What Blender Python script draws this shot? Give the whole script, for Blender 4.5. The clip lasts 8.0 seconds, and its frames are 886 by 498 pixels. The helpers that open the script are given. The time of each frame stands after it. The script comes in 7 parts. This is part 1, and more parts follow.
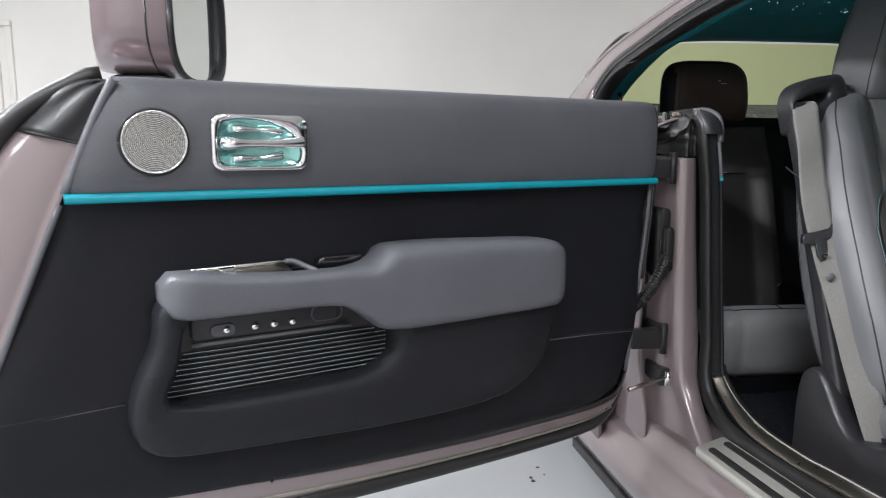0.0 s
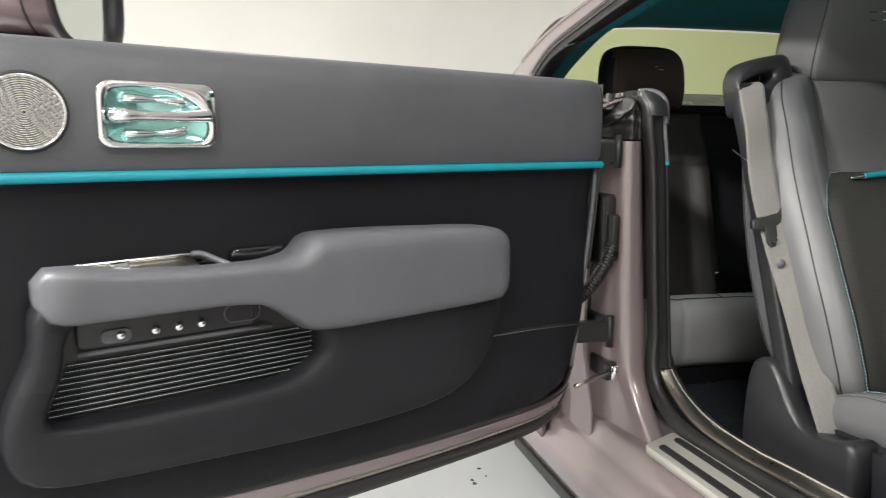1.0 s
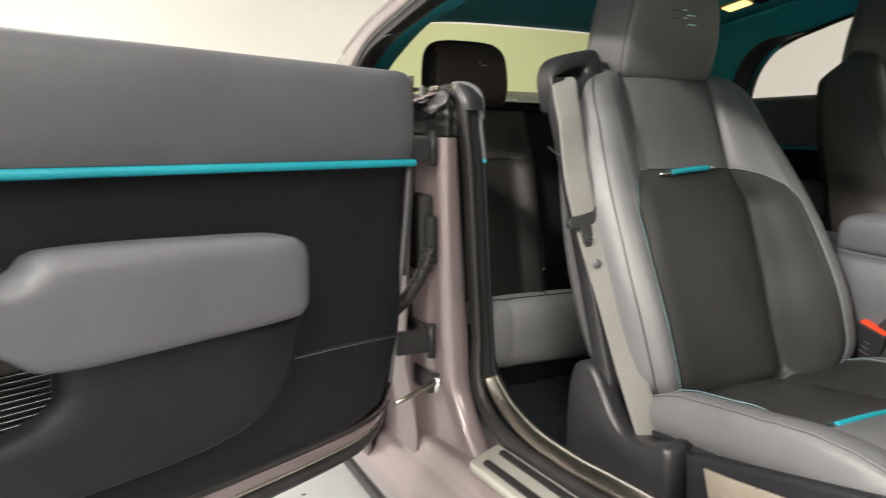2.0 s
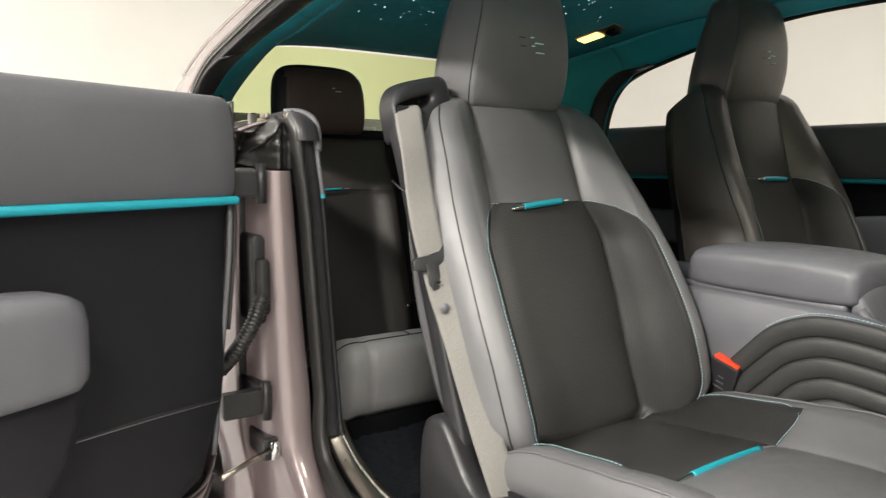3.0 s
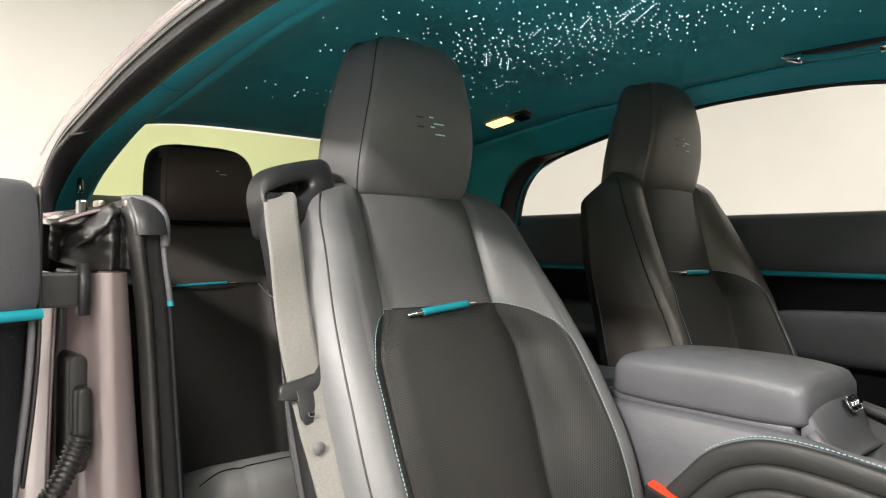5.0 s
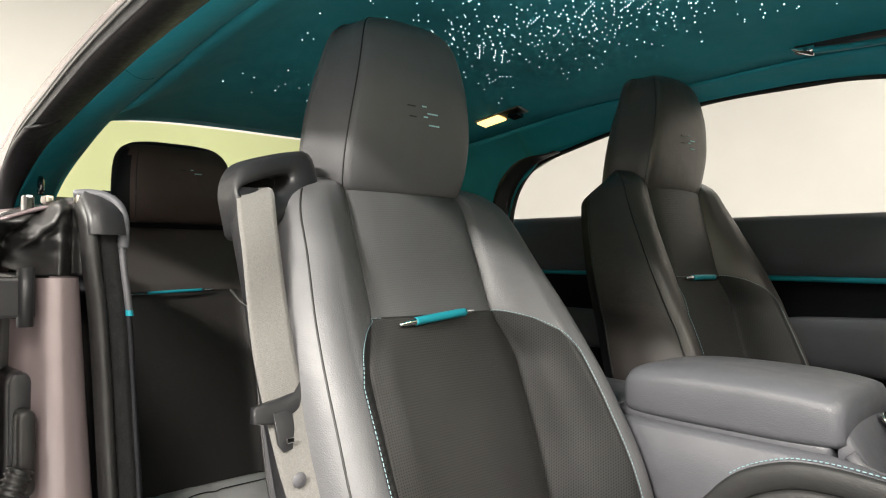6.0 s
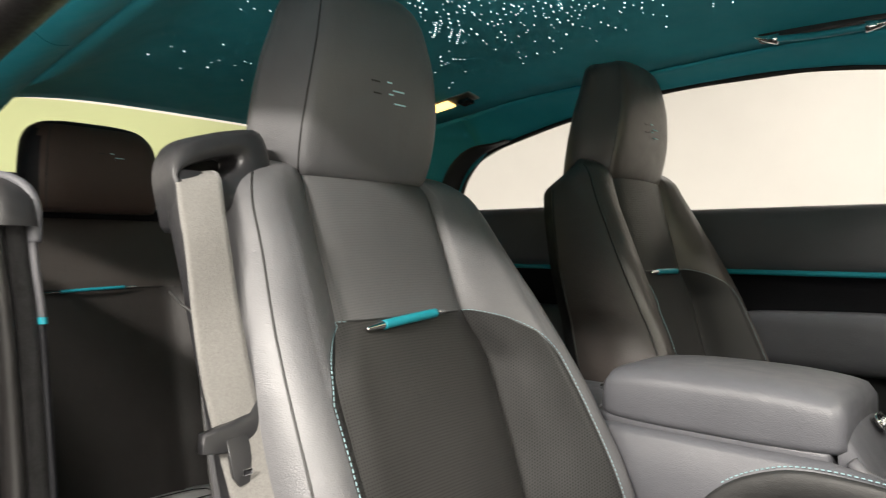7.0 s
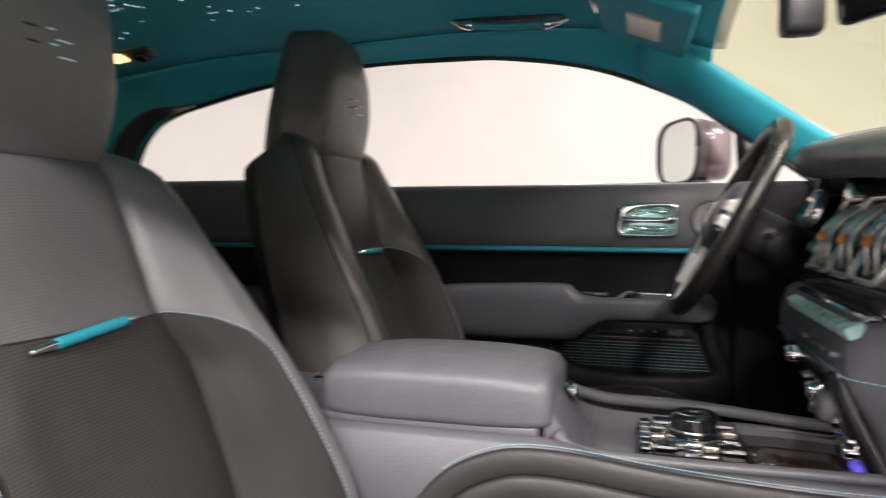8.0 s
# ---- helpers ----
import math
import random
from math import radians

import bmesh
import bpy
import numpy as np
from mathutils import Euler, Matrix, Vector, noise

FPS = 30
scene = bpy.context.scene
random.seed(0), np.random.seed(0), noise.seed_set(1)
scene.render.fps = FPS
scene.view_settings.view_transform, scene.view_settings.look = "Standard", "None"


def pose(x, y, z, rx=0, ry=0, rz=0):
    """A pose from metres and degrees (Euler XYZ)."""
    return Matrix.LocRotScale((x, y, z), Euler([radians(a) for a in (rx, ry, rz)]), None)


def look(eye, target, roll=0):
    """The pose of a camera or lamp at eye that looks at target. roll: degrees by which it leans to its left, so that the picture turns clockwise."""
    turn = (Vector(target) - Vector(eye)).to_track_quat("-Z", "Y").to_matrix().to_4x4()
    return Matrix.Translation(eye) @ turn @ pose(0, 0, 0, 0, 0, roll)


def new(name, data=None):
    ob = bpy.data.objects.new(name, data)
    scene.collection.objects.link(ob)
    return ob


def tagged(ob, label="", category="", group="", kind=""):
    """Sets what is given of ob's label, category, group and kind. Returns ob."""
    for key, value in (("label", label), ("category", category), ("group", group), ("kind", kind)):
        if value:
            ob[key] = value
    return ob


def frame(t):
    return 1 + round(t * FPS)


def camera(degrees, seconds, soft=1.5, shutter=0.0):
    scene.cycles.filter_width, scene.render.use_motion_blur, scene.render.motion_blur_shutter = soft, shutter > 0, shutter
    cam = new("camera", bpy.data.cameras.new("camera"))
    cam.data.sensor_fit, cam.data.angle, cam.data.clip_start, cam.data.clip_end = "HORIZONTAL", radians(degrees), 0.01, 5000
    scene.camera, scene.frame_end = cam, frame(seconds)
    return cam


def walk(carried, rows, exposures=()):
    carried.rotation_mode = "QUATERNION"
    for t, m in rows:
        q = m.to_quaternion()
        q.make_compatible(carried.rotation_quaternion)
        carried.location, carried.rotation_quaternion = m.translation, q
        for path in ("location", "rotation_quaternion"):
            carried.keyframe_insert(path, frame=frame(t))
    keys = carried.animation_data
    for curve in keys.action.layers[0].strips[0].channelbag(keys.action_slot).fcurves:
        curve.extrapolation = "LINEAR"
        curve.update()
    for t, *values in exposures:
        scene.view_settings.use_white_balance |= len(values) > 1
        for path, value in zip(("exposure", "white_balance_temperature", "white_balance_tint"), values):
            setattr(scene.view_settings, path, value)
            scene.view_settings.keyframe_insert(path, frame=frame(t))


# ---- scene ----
cam = camera(65.6, 8.0, soft=1.1, shutter=0.4)
PATH = [
    (0, (1.3369, -1.5667, 0.9446), (-0.6291, -1.3586, 0.6418), 0.31),
    (0.5, (1.2894, -1.5588, 0.9275), (-0.6668, -1.2747, 0.6235), 0.28),
    (1, (1.2245, -1.5519, 0.9185), (-0.7101, -1.1561, 0.6016), 0.41),
    (1.5, (1.1701, -1.5148, 0.9201), (-0.7183, -0.9426, 0.5940), 0.50),
    (2, (1.1186, -1.4429, 0.9159), (-0.6800, -0.6290, 0.5957), 0.55),
    (3.3, (1.0188, -1.2818, 0.9340), (-0.5935, -0.1159, 0.7310), 0.40),
    (3.5, (1.0053, -1.2631, 0.9377), (-0.5891, -0.0676, 0.7688), 0.43),
    (4, (0.9700, -1.2215, 0.9430), (-0.5882, 0.0292, 0.8546), 0.44),
    (4.5, (0.9322, -1.1851, 0.9482), (-0.6008, 0.0989, 0.9147), 0.46),
    (5, (0.8945, -1.1462, 0.9540), (-0.6203, 0.1597, 0.9507), 0.46),
    (6.5, (0.7414, -1.0665, 0.9439), (-0.7030, 0.3166, 0.9639), 0.40),
    (7, (0.6765, -1.0527, 0.9491), (-0.6566, 0.4382, 0.9450), 0.33),
    (7.5, (0.6124, -1.0332, 0.9621), (-0.4111, 0.6838, 0.8962), 0.30),
    (8, (0.5891, -0.9961, 0.9794), (0.0487, 0.9269, 0.8786), 0.03),
]
EXPO = [(0.0, -0.08, 5750, 11), (0.5, 0.12, 5900, 10), (1.0, 0.28, 6200, 8), (1.5, 0.45, 6500, 8), (2.0, 0.6, 6500, 8), (3.4, 0.80, 6500, 9), (6.5, 0.92, 6500, 9), (7.0, 0.92, 6600, 10), (7.5, 0.94, 6750, 13), (8.0, 0.90, 6350, 19)]
walk(cam, [(t, look(eye, target, roll)) for t, eye, target, roll in PATH], EXPO)

# ---------------------------------------------------------------- light
world = bpy.data.worlds.new("showroom_world")
scene.world = world
world.use_nodes = True
world.node_tree.nodes["Background"].inputs[0].default_value = (0.9, 0.95, 1.0, 1)
world.node_tree.nodes["Background"].inputs[1].default_value = 0.05

CEIL = 3.3
# Unseen panels; several are added to brighten the dash, armrest lid and rear cushion.
PANELS = [(1.1, -4.4, 390), (-1.6, -4.2, 145), (2.6, -2.3, 70), (4.6, -3.6, 30), (-3.4, -1.6, 10), (-3.4, 1.8, 18), (0.4, 3.3, 6), (3.3, 0.0, 82)]


def ceiling_lamp(x, y, watts):
    data = bpy.data.lights.new("panel_light", "AREA")
    data.shape, data.size, data.size_y = "RECTANGLE", 1.3, 0.55
    data.energy, data.color = watts, (1.0, 0.94, 0.86)
    ob = new("panel_light", data)
    ob.matrix_world = pose(x, y, CEIL - 0.05)
    return ob


for px, py, watts in PANELS:
    ceiling_lamp(px, py, watts)


# ---------------------------------------------------------------- materials
def nodes_of(name):
    m = bpy.data.materials.new(name)
    m.use_nodes = True
    nt = m.node_tree
    return m, nt, nt.nodes["Principled BSDF"]


def link(nt, a, b):
    nt.links.new(a, b)


def coords(nt, scale):
    tc = nt.nodes.new("ShaderNodeNewGeometry")
    mp = nt.nodes.new("ShaderNodeMapping")
    mp.inputs["Scale"].default_value = scale if isinstance(scale, tuple) else (scale,) * 3
    link(nt, tc.outputs["Position"], mp.inputs["Vector"])
    return mp.outputs["Vector"]


def noise_at(nt, scale, detail=3.0, rough=0.55):
    n = nt.nodes.new("ShaderNodeTexNoise")
    n.inputs["Scale"].default_value, n.inputs["Detail"].default_value, n.inputs["Roughness"].default_value = scale, detail, rough
    link(nt, coords(nt, 1.0), n.inputs["Vector"])
    return n.outputs["Fac"]


def ramp(nt, fac, a, b, lo=0.3, hi=0.7):
    r = nt.nodes.new("ShaderNodeMapRange")
    r.inputs["From Min"].default_value, r.inputs["From Max"].default_value = lo, hi
    r.inputs["To Min"].default_value, r.inputs["To Max"].default_value = a, b
    link(nt, fac, r.inputs["Value"])
    return r.outputs["Result"]


def tint(nt, fac, c1, c2):
    m = nt.nodes.new("ShaderNodeMix")
    m.data_type = "RGBA"
    m.inputs["A"].default_value, m.inputs["B"].default_value = (*c1, 1), (*c2, 1)
    link(nt, fac, m.inputs["Factor"])
    return m.outputs["Result"]


def bump(nt, bs, height, strength, distance):
    b = nt.nodes.new("ShaderNodeBump")
    b.inputs["Strength"].default_value, b.inputs["Distance"].default_value = strength, distance
    link(nt, height, b.inputs["Height"])
    link(nt, b.outputs["Normal"], bs.inputs["Normal"])
    return b


def scaled(c, k):
    return tuple(min(1.0, v * k) for v in c)


def surface(name, colour, rough=0.5, metal=0.0, vary=0.12, scale=9.0, grain=0.0, grain_scale=900.0, coat=0.0, spec=0.5, rough_vary=0.08):
    """A plain surface with stains at one scale and grain at another."""
    m, nt, bs = nodes_of(name)
    big = noise_at(nt, scale, 4)
    link(nt, tint(nt, ramp(nt, big, 0, 1), scaled(colour, 1 - vary), scaled(colour, 1 + vary)), bs.inputs["Base Color"])
    link(nt, ramp(nt, noise_at(nt, scale * 5, 3), max(0.02, rough - rough_vary), min(1, rough + rough_vary)), bs.inputs["Roughness"])
    bs.inputs["Metallic"].default_value = metal
    bs.inputs["Specular IOR Level"].default_value = spec
    if coat:
        bs.inputs["Coat Weight"].default_value, bs.inputs["Coat Roughness"].default_value = coat, 0.09
    if grain:
        bump(nt, bs, noise_at(nt, grain_scale, 2), grain, 0.0006)
    return m


def leather(name, colour, rough=0.42, vary=0.08, spec=0.5):
    """Natural-grain hide: fine pebble, faint creases, uneven sheen."""
    m, nt, bs = nodes_of(name)
    link(nt, tint(nt, ramp(nt, noise_at(nt, 7.0, 4), 0, 1), scaled(colour, 1 - vary), scaled(colour, 1 + vary)), bs.inputs["Base Color"])
    link(nt, ramp(nt, noise_at(nt, 30.0, 3), rough - 0.05, rough + 0.07), bs.inputs["Roughness"])
    bs.inputs["Specular IOR Level"].default_value = spec
    v = nt.nodes.new("ShaderNodeTexVoronoi")
    v.inputs["Scale"].default_value = 650.0
    link(nt, coords(nt, 1.0), v.inputs["Vector"])
    add = nt.nodes.new("ShaderNodeMath")
    add.operation = "MULTIPLY_ADD"
    add.inputs[1].default_value = 6.0
    link(nt, noise_at(nt, 26.0, 5), add.inputs[0])
    link(nt, v.outputs["Distance"], add.inputs[2])
    bump(nt, bs, add.outputs[0], 0.24, 0.0010)
    return m


def perforated(name, colour, pitch=0.0046, hole_tone=0.012, lean=0.0, spec=0.4):
    """Hide punched with rows of small holes."""
    m, nt, bs = nodes_of(name)
    sep = nt.nodes.new("ShaderNodeSeparateXYZ")
    link(nt, coords(nt, 1.0), sep.inputs[0])

    def math(op, a, b=None):
        n = nt.nodes.new("ShaderNodeMath")
        n.operation = op
        for i, v in enumerate((a, b)):
            if v is None:
                continue
            if isinstance(v, (int, float)):
                n.inputs[i].default_value = v
            else:
                link(nt, v, n.inputs[i])
        return n.outputs[0]

    k = 2 * 3.14159 / pitch
    across = math("MULTIPLY", math("ADD", sep.outputs["Y"], math("MULTIPLY", sep.outputs["X"], lean)), 1.0 / (1 + lean * lean) ** 0.5)
    along = math("SUBTRACT", math("MULTIPLY", sep.outputs["Z"], 0.75), math("MULTIPLY", sep.outputs["X"], 0.7))
    sa = math("SINE", math("MULTIPLY", math("ADD", across, along), k * 0.7))
    sb = math("SINE", math("MULTIPLY", math("SUBTRACT", across, along), k * 0.7))
    hole = math("GREATER_THAN", math("MULTIPLY", sa, sb), 0.42)
    base = tint(nt, ramp(nt, noise_at(nt, 8.0, 4), 0, 1), scaled(colour, 0.9), scaled(colour, 1.1))
    mix = nt.nodes.new("ShaderNodeMix")
    mix.data_type = "RGBA"
    mix.inputs["B"].default_value = (hole_tone, hole_tone, hole_tone, 1)
    link(nt, hole, mix.inputs["Factor"])
    link(nt, base, mix.inputs["A"])
    link(nt, mix.outputs["Result"], bs.inputs["Base Color"])
    bs.inputs["Roughness"].default_value = 0.46
    bs.inputs["Specular IOR Level"].default_value = spec
    b = bump(nt, bs, hole, 0.6, 0.0008)
    b.invert = True
    return m


def webbing(name, colour):
    m, nt, bs = nodes_of(name)
    w = nt.nodes.new("ShaderNodeTexWave")
    w.wave_type, w.bands_direction = "BANDS", "DIAGONAL"
    w.inputs["Scale"].default_value, w.inputs["Distortion"].default_value = 330.0, 1.5
    link(nt, coords(nt, 1.0), w.inputs["Vector"])
    fleck = ramp(nt, noise_at(nt, 420.0, 3, 0.7), 0, 1)
    mixed = nt.nodes.new("ShaderNodeMath")
    mixed.operation = "MULTIPLY_ADD"
    mixed.inputs[1].default_value = 0.45
    link(nt, w.outputs["Fac"], mixed.inputs[0])
    link(nt, fleck, mixed.inputs[2])
    link(nt, tint(nt, ramp(nt, mixed.outputs[0], 0, 1, 0.1, 1.3), scaled(colour, 0.78), scaled(colour, 1.18)), bs.inputs["Base Color"])
    bs.inputs["Roughness"].default_value = 0.75
    bs.inputs["Sheen Weight"].default_value = 0.3
    bump(nt, bs, mixed.outputs[0], 0.35, 0.0006)
    return m


def pile(name, colour):
    m, nt, bs = nodes_of(name)
    n = noise_at(nt, 260.0, 4, 0.7)
    link(nt, tint(nt, ramp(nt, n, 0, 1), scaled(colour, 0.35), scaled(colour, 1.8)), bs.inputs["Base Color"])
    bs.inputs["Roughness"].default_value = 1.0
    bump(nt, bs, n, 1.0, 0.006)
    return m


def glass(name, colour, rough=0.0):
    m, nt, bs = nodes_of(name)
    nt.nodes.remove(bs)
    t = nt.nodes.new("ShaderNodeBsdfTransparent")
    t.inputs[0].default_value = (*colour, 1)
    g = nt.nodes.new("ShaderNodeBsdfGlossy")
    g.inputs["Roughness"].default_value = 0.02
    mix = nt.nodes.new("ShaderNodeMixShader")
    mix.inputs[0].default_value = 0.05
    link(nt, t.outputs[0], mix.inputs[1])
    link(nt, g.outputs[0], mix.inputs[2])
    link(nt, mix.outputs[0], nt.nodes["Material Output"].inputs["Surface"])
    return m


def glow(name, colour, strength):
    m, nt, bs = nodes_of(name)
    bs.inputs["Base Color"].default_value = (*colour, 1)
    bs.inputs["Emission Color"].default_value = (*colour, 1)
    bs.inputs["Emission Strength"].default_value = strength
    return m


def car_paint(name, colour):
    """Metallic paint under clear lacquer: fine flake, faint orange peel."""
    m, nt, bs = nodes_of(name)
    link(nt, tint(nt, ramp(nt, noise_at(nt, 2600.0, 1), 0, 1), scaled(colour, 0.93), scaled(colour, 1.07)), bs.inputs["Base Color"])
    bs.inputs["Roughness"].default_value, bs.inputs["Metallic"].default_value = 0.34, 0.35
    bs.inputs["Coat Weight"].default_value, bs.inputs["Coat Roughness"].default_value = 1.0, 0.06
    bump(nt, bs, noise_at(nt, 140.0, 2), 0.03, 0.0006)
    return m


GREY = leather("grey_hide", (0.106, 0.108, 0.121), 0.40)
DOORGREY = leather("door_hide", (0.0790, 0.0805, 0.0895), 0.40)
DARK = leather("black_hide", (0.0105, 0.0108, 0.0135), 0.55, spec=0.20)
POCKET = leather("charcoal_hide", (0.0135, 0.014, 0.017), 0.50, spec=0.26)
REARDARK = leather("brown_black_hide", (0.024, 0.021, 0.020), 0.45)
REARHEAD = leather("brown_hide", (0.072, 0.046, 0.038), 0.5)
REARUP = leather("grey_brown_hide", (0.060, 0.053, 0.050), 0.48)
# Grey hide paled further, in place of door light that misses the rear cushion.
REARLIT = leather("lit_grey_hide", (0.44, 0.44, 0.445), 0.42)
SEATGREY = leather("seat_hide", (0.117, 0.117, 0.123), 0.40, spec=0.55)
INSERT = leather("insert_hide", (0.030, 0.030, 0.030), 0.50)
# Seat hide browned and darkened: shade on the driver's seat put into its colour.
DRIVERSHADE = leather("brown_black_hide", (0.050, 0.043, 0.040), 0.36, spec=0.55)
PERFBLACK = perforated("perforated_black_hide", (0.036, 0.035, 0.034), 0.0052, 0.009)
PERF = perforated("perforated_hide", (0.112, 0.112, 0.116), 0.0050, 0.084)
PERFDARK = perforated("perforated_dark_hide", (0.030, 0.030, 0.030), 0.0052, 0.009, 1.25, 0.22)
WHEELHIDE = leather("wheel_hide", (0.020, 0.019, 0.018), 0.30, spec=0.6)
TEAL = leather("teal_hide", (0.014, 0.285, 0.36), 0.4)
LINER = surface("teal_headlining", (0.025, 0.335, 0.41), 0.85, vary=0.1, scale=5, grain=0.4, grain_scale=1200)
TRIMTEAL = surface("teal_trim", (0.017, 0.34, 0.43), 0.7, vary=0.08, scale=6, grain=0.3)
PAINT = car_paint("mauve_paint", (0.262, 0.210, 0.217))
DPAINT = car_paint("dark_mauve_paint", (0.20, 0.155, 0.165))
RUBBER = surface("black_rubber", (0.020, 0.0195, 0.0195), 0.42, vary=0.2, scale=20, grain=0.25, grain_scale=500, spec=0.5)
FELT = surface("black_felt", (0.010, 0.010, 0.011), 0.95, vary=0.4, scale=80, grain=0.8, grain_scale=700)
PLASTIC = surface("black_plastic", (0.021, 0.021, 0.023), 0.38, vary=0.12, scale=14, grain=0.3, grain_scale=1100, spec=0.48)
GLOSS = surface("gloss_black", (0.008, 0.008, 0.010), 0.08, vary=0.1, scale=10, coat=1.0)
SILVER = surface("satin_chrome", (0.90, 0.89, 0.87), 0.20, metal=0.8, vary=0.02, scale=15, rough_vary=0.04)
CHROME = surface("chrome", (0.86, 0.86, 0.87), 0.06, metal=1.0, vary=0.02, scale=15, rough_vary=0.015)
BRUSHED = surface("brushed_aluminium", (0.46, 0.425, 0.37), 0.30, metal=1.0, vary=0.03, scale=12, rough_vary=0.03)
TREAD = surface("satin_aluminium", (0.62, 0.60, 0.55), 0.4, metal=0.6, vary=0.04, scale=12, rough_vary=0.03)
WEB = webbing("grey_webbing", (0.150, 0.145, 0.136))
CARPET = pile("black_carpet", (0.015, 0.019, 0.028))
THREAD = surface("pale_blue_thread", (0.27, 0.42, 0.46), 0.7, vary=0.15, scale=200)
EMBROIDERY = surface("bright_thread", (0.55, 0.85, 0.88), 0.5, vary=0.1, scale=200)
STAR = glow("star_fibre", (0.88, 1.0, 0.98), 2.0)
BLUELIT = glow("blue_key_light", (0.10, 0.08, 0.55), 0.5)
AMBER = glow("warm_lamp_lens", (1.0, 0.62, 0.2), 1.6)
RED = surface("red_plastic", (0.75, 0.06, 0.02), 0.35, vary=0.05)
CREAM = surface("cream_panel", (0.40, 0.35, 0.29), 0.35, metal=0.5, vary=0.05)
REARGLASS = glass("green_glass", (0.72, 0.80, 0.46))
SCREENGLASS = glass("windscreen_glass", (0.80, 0.83, 0.62))
MIRROR = surface("mirror_glass", (0.85, 0.9, 0.87), 0.02, metal=1.0, vary=0.01, rough_vary=0.01)
WALLW = surface("white_wall_paint", (0.80, 0.78, 0.74), 0.75, vary=0.03, scale=1.2, grain=0.15, grain_scale=300)
# Grey for the unseen south wall, chosen to cut light bounced into the cabin.
WALLG = surface("bounce_cut_grey", (0.25, 0.245, 0.235), 0.75, vary=0.04, scale=1.2, grain=0.15, grain_scale=300)
CEILW = surface("white_ceiling_paint", (0.8, 0.79, 0.77), 0.85, vary=0.03, scale=1.0)
FLOORM = surface("pale_grey_floor", (0.31, 0.32, 0.325), 0.32, vary=0.04, scale=1.5, rough_vary=0.03)
LAMPW = glow("lamp_diffuser", (1.0, 0.97, 0.92), 3.0)
GREYP = surface("grey_plastic", (0.10, 0.10, 0.11), 0.5, vary=0.08, grain=0.2)
WOOD = surface("dark_gloss_veneer", (0.03, 0.018, 0.012), 0.15, vary=0.4, scale=25, coat=1.0)
ORANGE = surface("orange_anodised", (0.8, 0.30, 0.05), 0.3, vary=0.05)
MINT = surface("mint_enamel", (0.45, 0.72, 0.68), 0.3, vary=0.05)
# Chrome of the handle bowl, its teal reflection put into the colour.
BOWL = surface("teal_reflection_chrome", (0.36, 0.70, 0.66), 0.10, metal=0.75, vary=0.05, rough_vary=0.03)
PALETHREAD = surface("pale_grille_thread", (0.62, 0.74, 0.76), 0.6, vary=0.1, scale=200)
GRILLE = surface("satin_grille_wire", (0.66, 0.64, 0.60), 0.35, metal=0.5, vary=0.05, scale=60)

# ---------------------------------------------------------------- mesh helpers
HOME = {}


def thing(name, at, label, category, group="", kind=""):
    ob = new(name)
    ob.empty_display_size = 0.1
    ob.location = at
    HOME[ob] = Vector(at)
    return tagged(ob, label, category, group, kind)


def made(name, verts, faces, mat, parent=None, label="", smooth=True, mats=None, face_mats=None):
    v = np.asarray(verts, float)
    lo, hi = v.min(0), v.max(0)
    c = Vector(((lo[0] + hi[0]) / 2, (lo[1] + hi[1]) / 2, lo[2]))
    me = bpy.data.meshes.new(name)
    me.from_pydata([tuple(p) for p in v - np.array(c)], [], [tuple(int(i) for i in f) for f in faces])
    for mm in (mats or [mat]):
        me.materials.append(mm)
    if face_mats is not None:
        me.polygons.foreach_set("material_index", face_mats)
    me.polygons.foreach_set("use_smooth", [smooth] * len(me.polygons))
    me.update()
    bm = bmesh.new()
    bm.from_mesh(me)
    bmesh.ops.recalc_face_normals(bm, faces=bm.faces)
    bm.to_mesh(me)
    bm.free()
    ob = new(name, me)
    ob.location = c
    HOME[ob] = c
    if parent is not None:
        ob.parent = parent
        ob.matrix_parent_inverse = Matrix.Translation(-HOME[parent])
    if label:
        tagged(ob, label)
    return ob


def sheet(f, us, vs, loop=False):
    """Verts and faces of the surface f(u, v) over two lists of values. loop: the v's close on themselves."""
    V = [f(u, v) for u in us for v in vs]
    n, F = len(vs), []
    for i in range(len(us) - 1):
        for j in range(n if loop else n - 1):
            k = (j + 1) % n
            F.append((i * n + j, i * n + k, (i + 1) * n + k, (i + 1) * n + j))
    return V, F


def capped(V, F, n):
    """Closes both ends of a looped sheet whose rings have n points."""
    V, F = list(V), list(F)
    rings = len(V) // n
    F.append(tuple(range(n)))
    F.append(tuple(range((rings - 1) * n, rings * n)))
    return V, F


def solid(ob, thick, away=None, bevel=0.0):
    """Gives a sheet its thickness, on the side that away points to; none: half on each side."""
    m = ob.modifiers.new("thickness", "SOLIDIFY")
    m.thickness, m.offset = thick, 0.0
    if away is not None:
        facing = sum((p.normal * p.area for p in ob.data.polygons), Vector()).dot(Vector(away))
        m.offset = 1.0 if facing > 0 else -1.0
    if bevel:
        b = ob.modifiers.new("edge", "BEVEL")
        b.width, b.segments, b.limit_method = bevel, 2, "ANGLE"
    return ob


def lin(a, b, n):
    return [a + (b - a) * i / (n - 1) for i in range(n)]


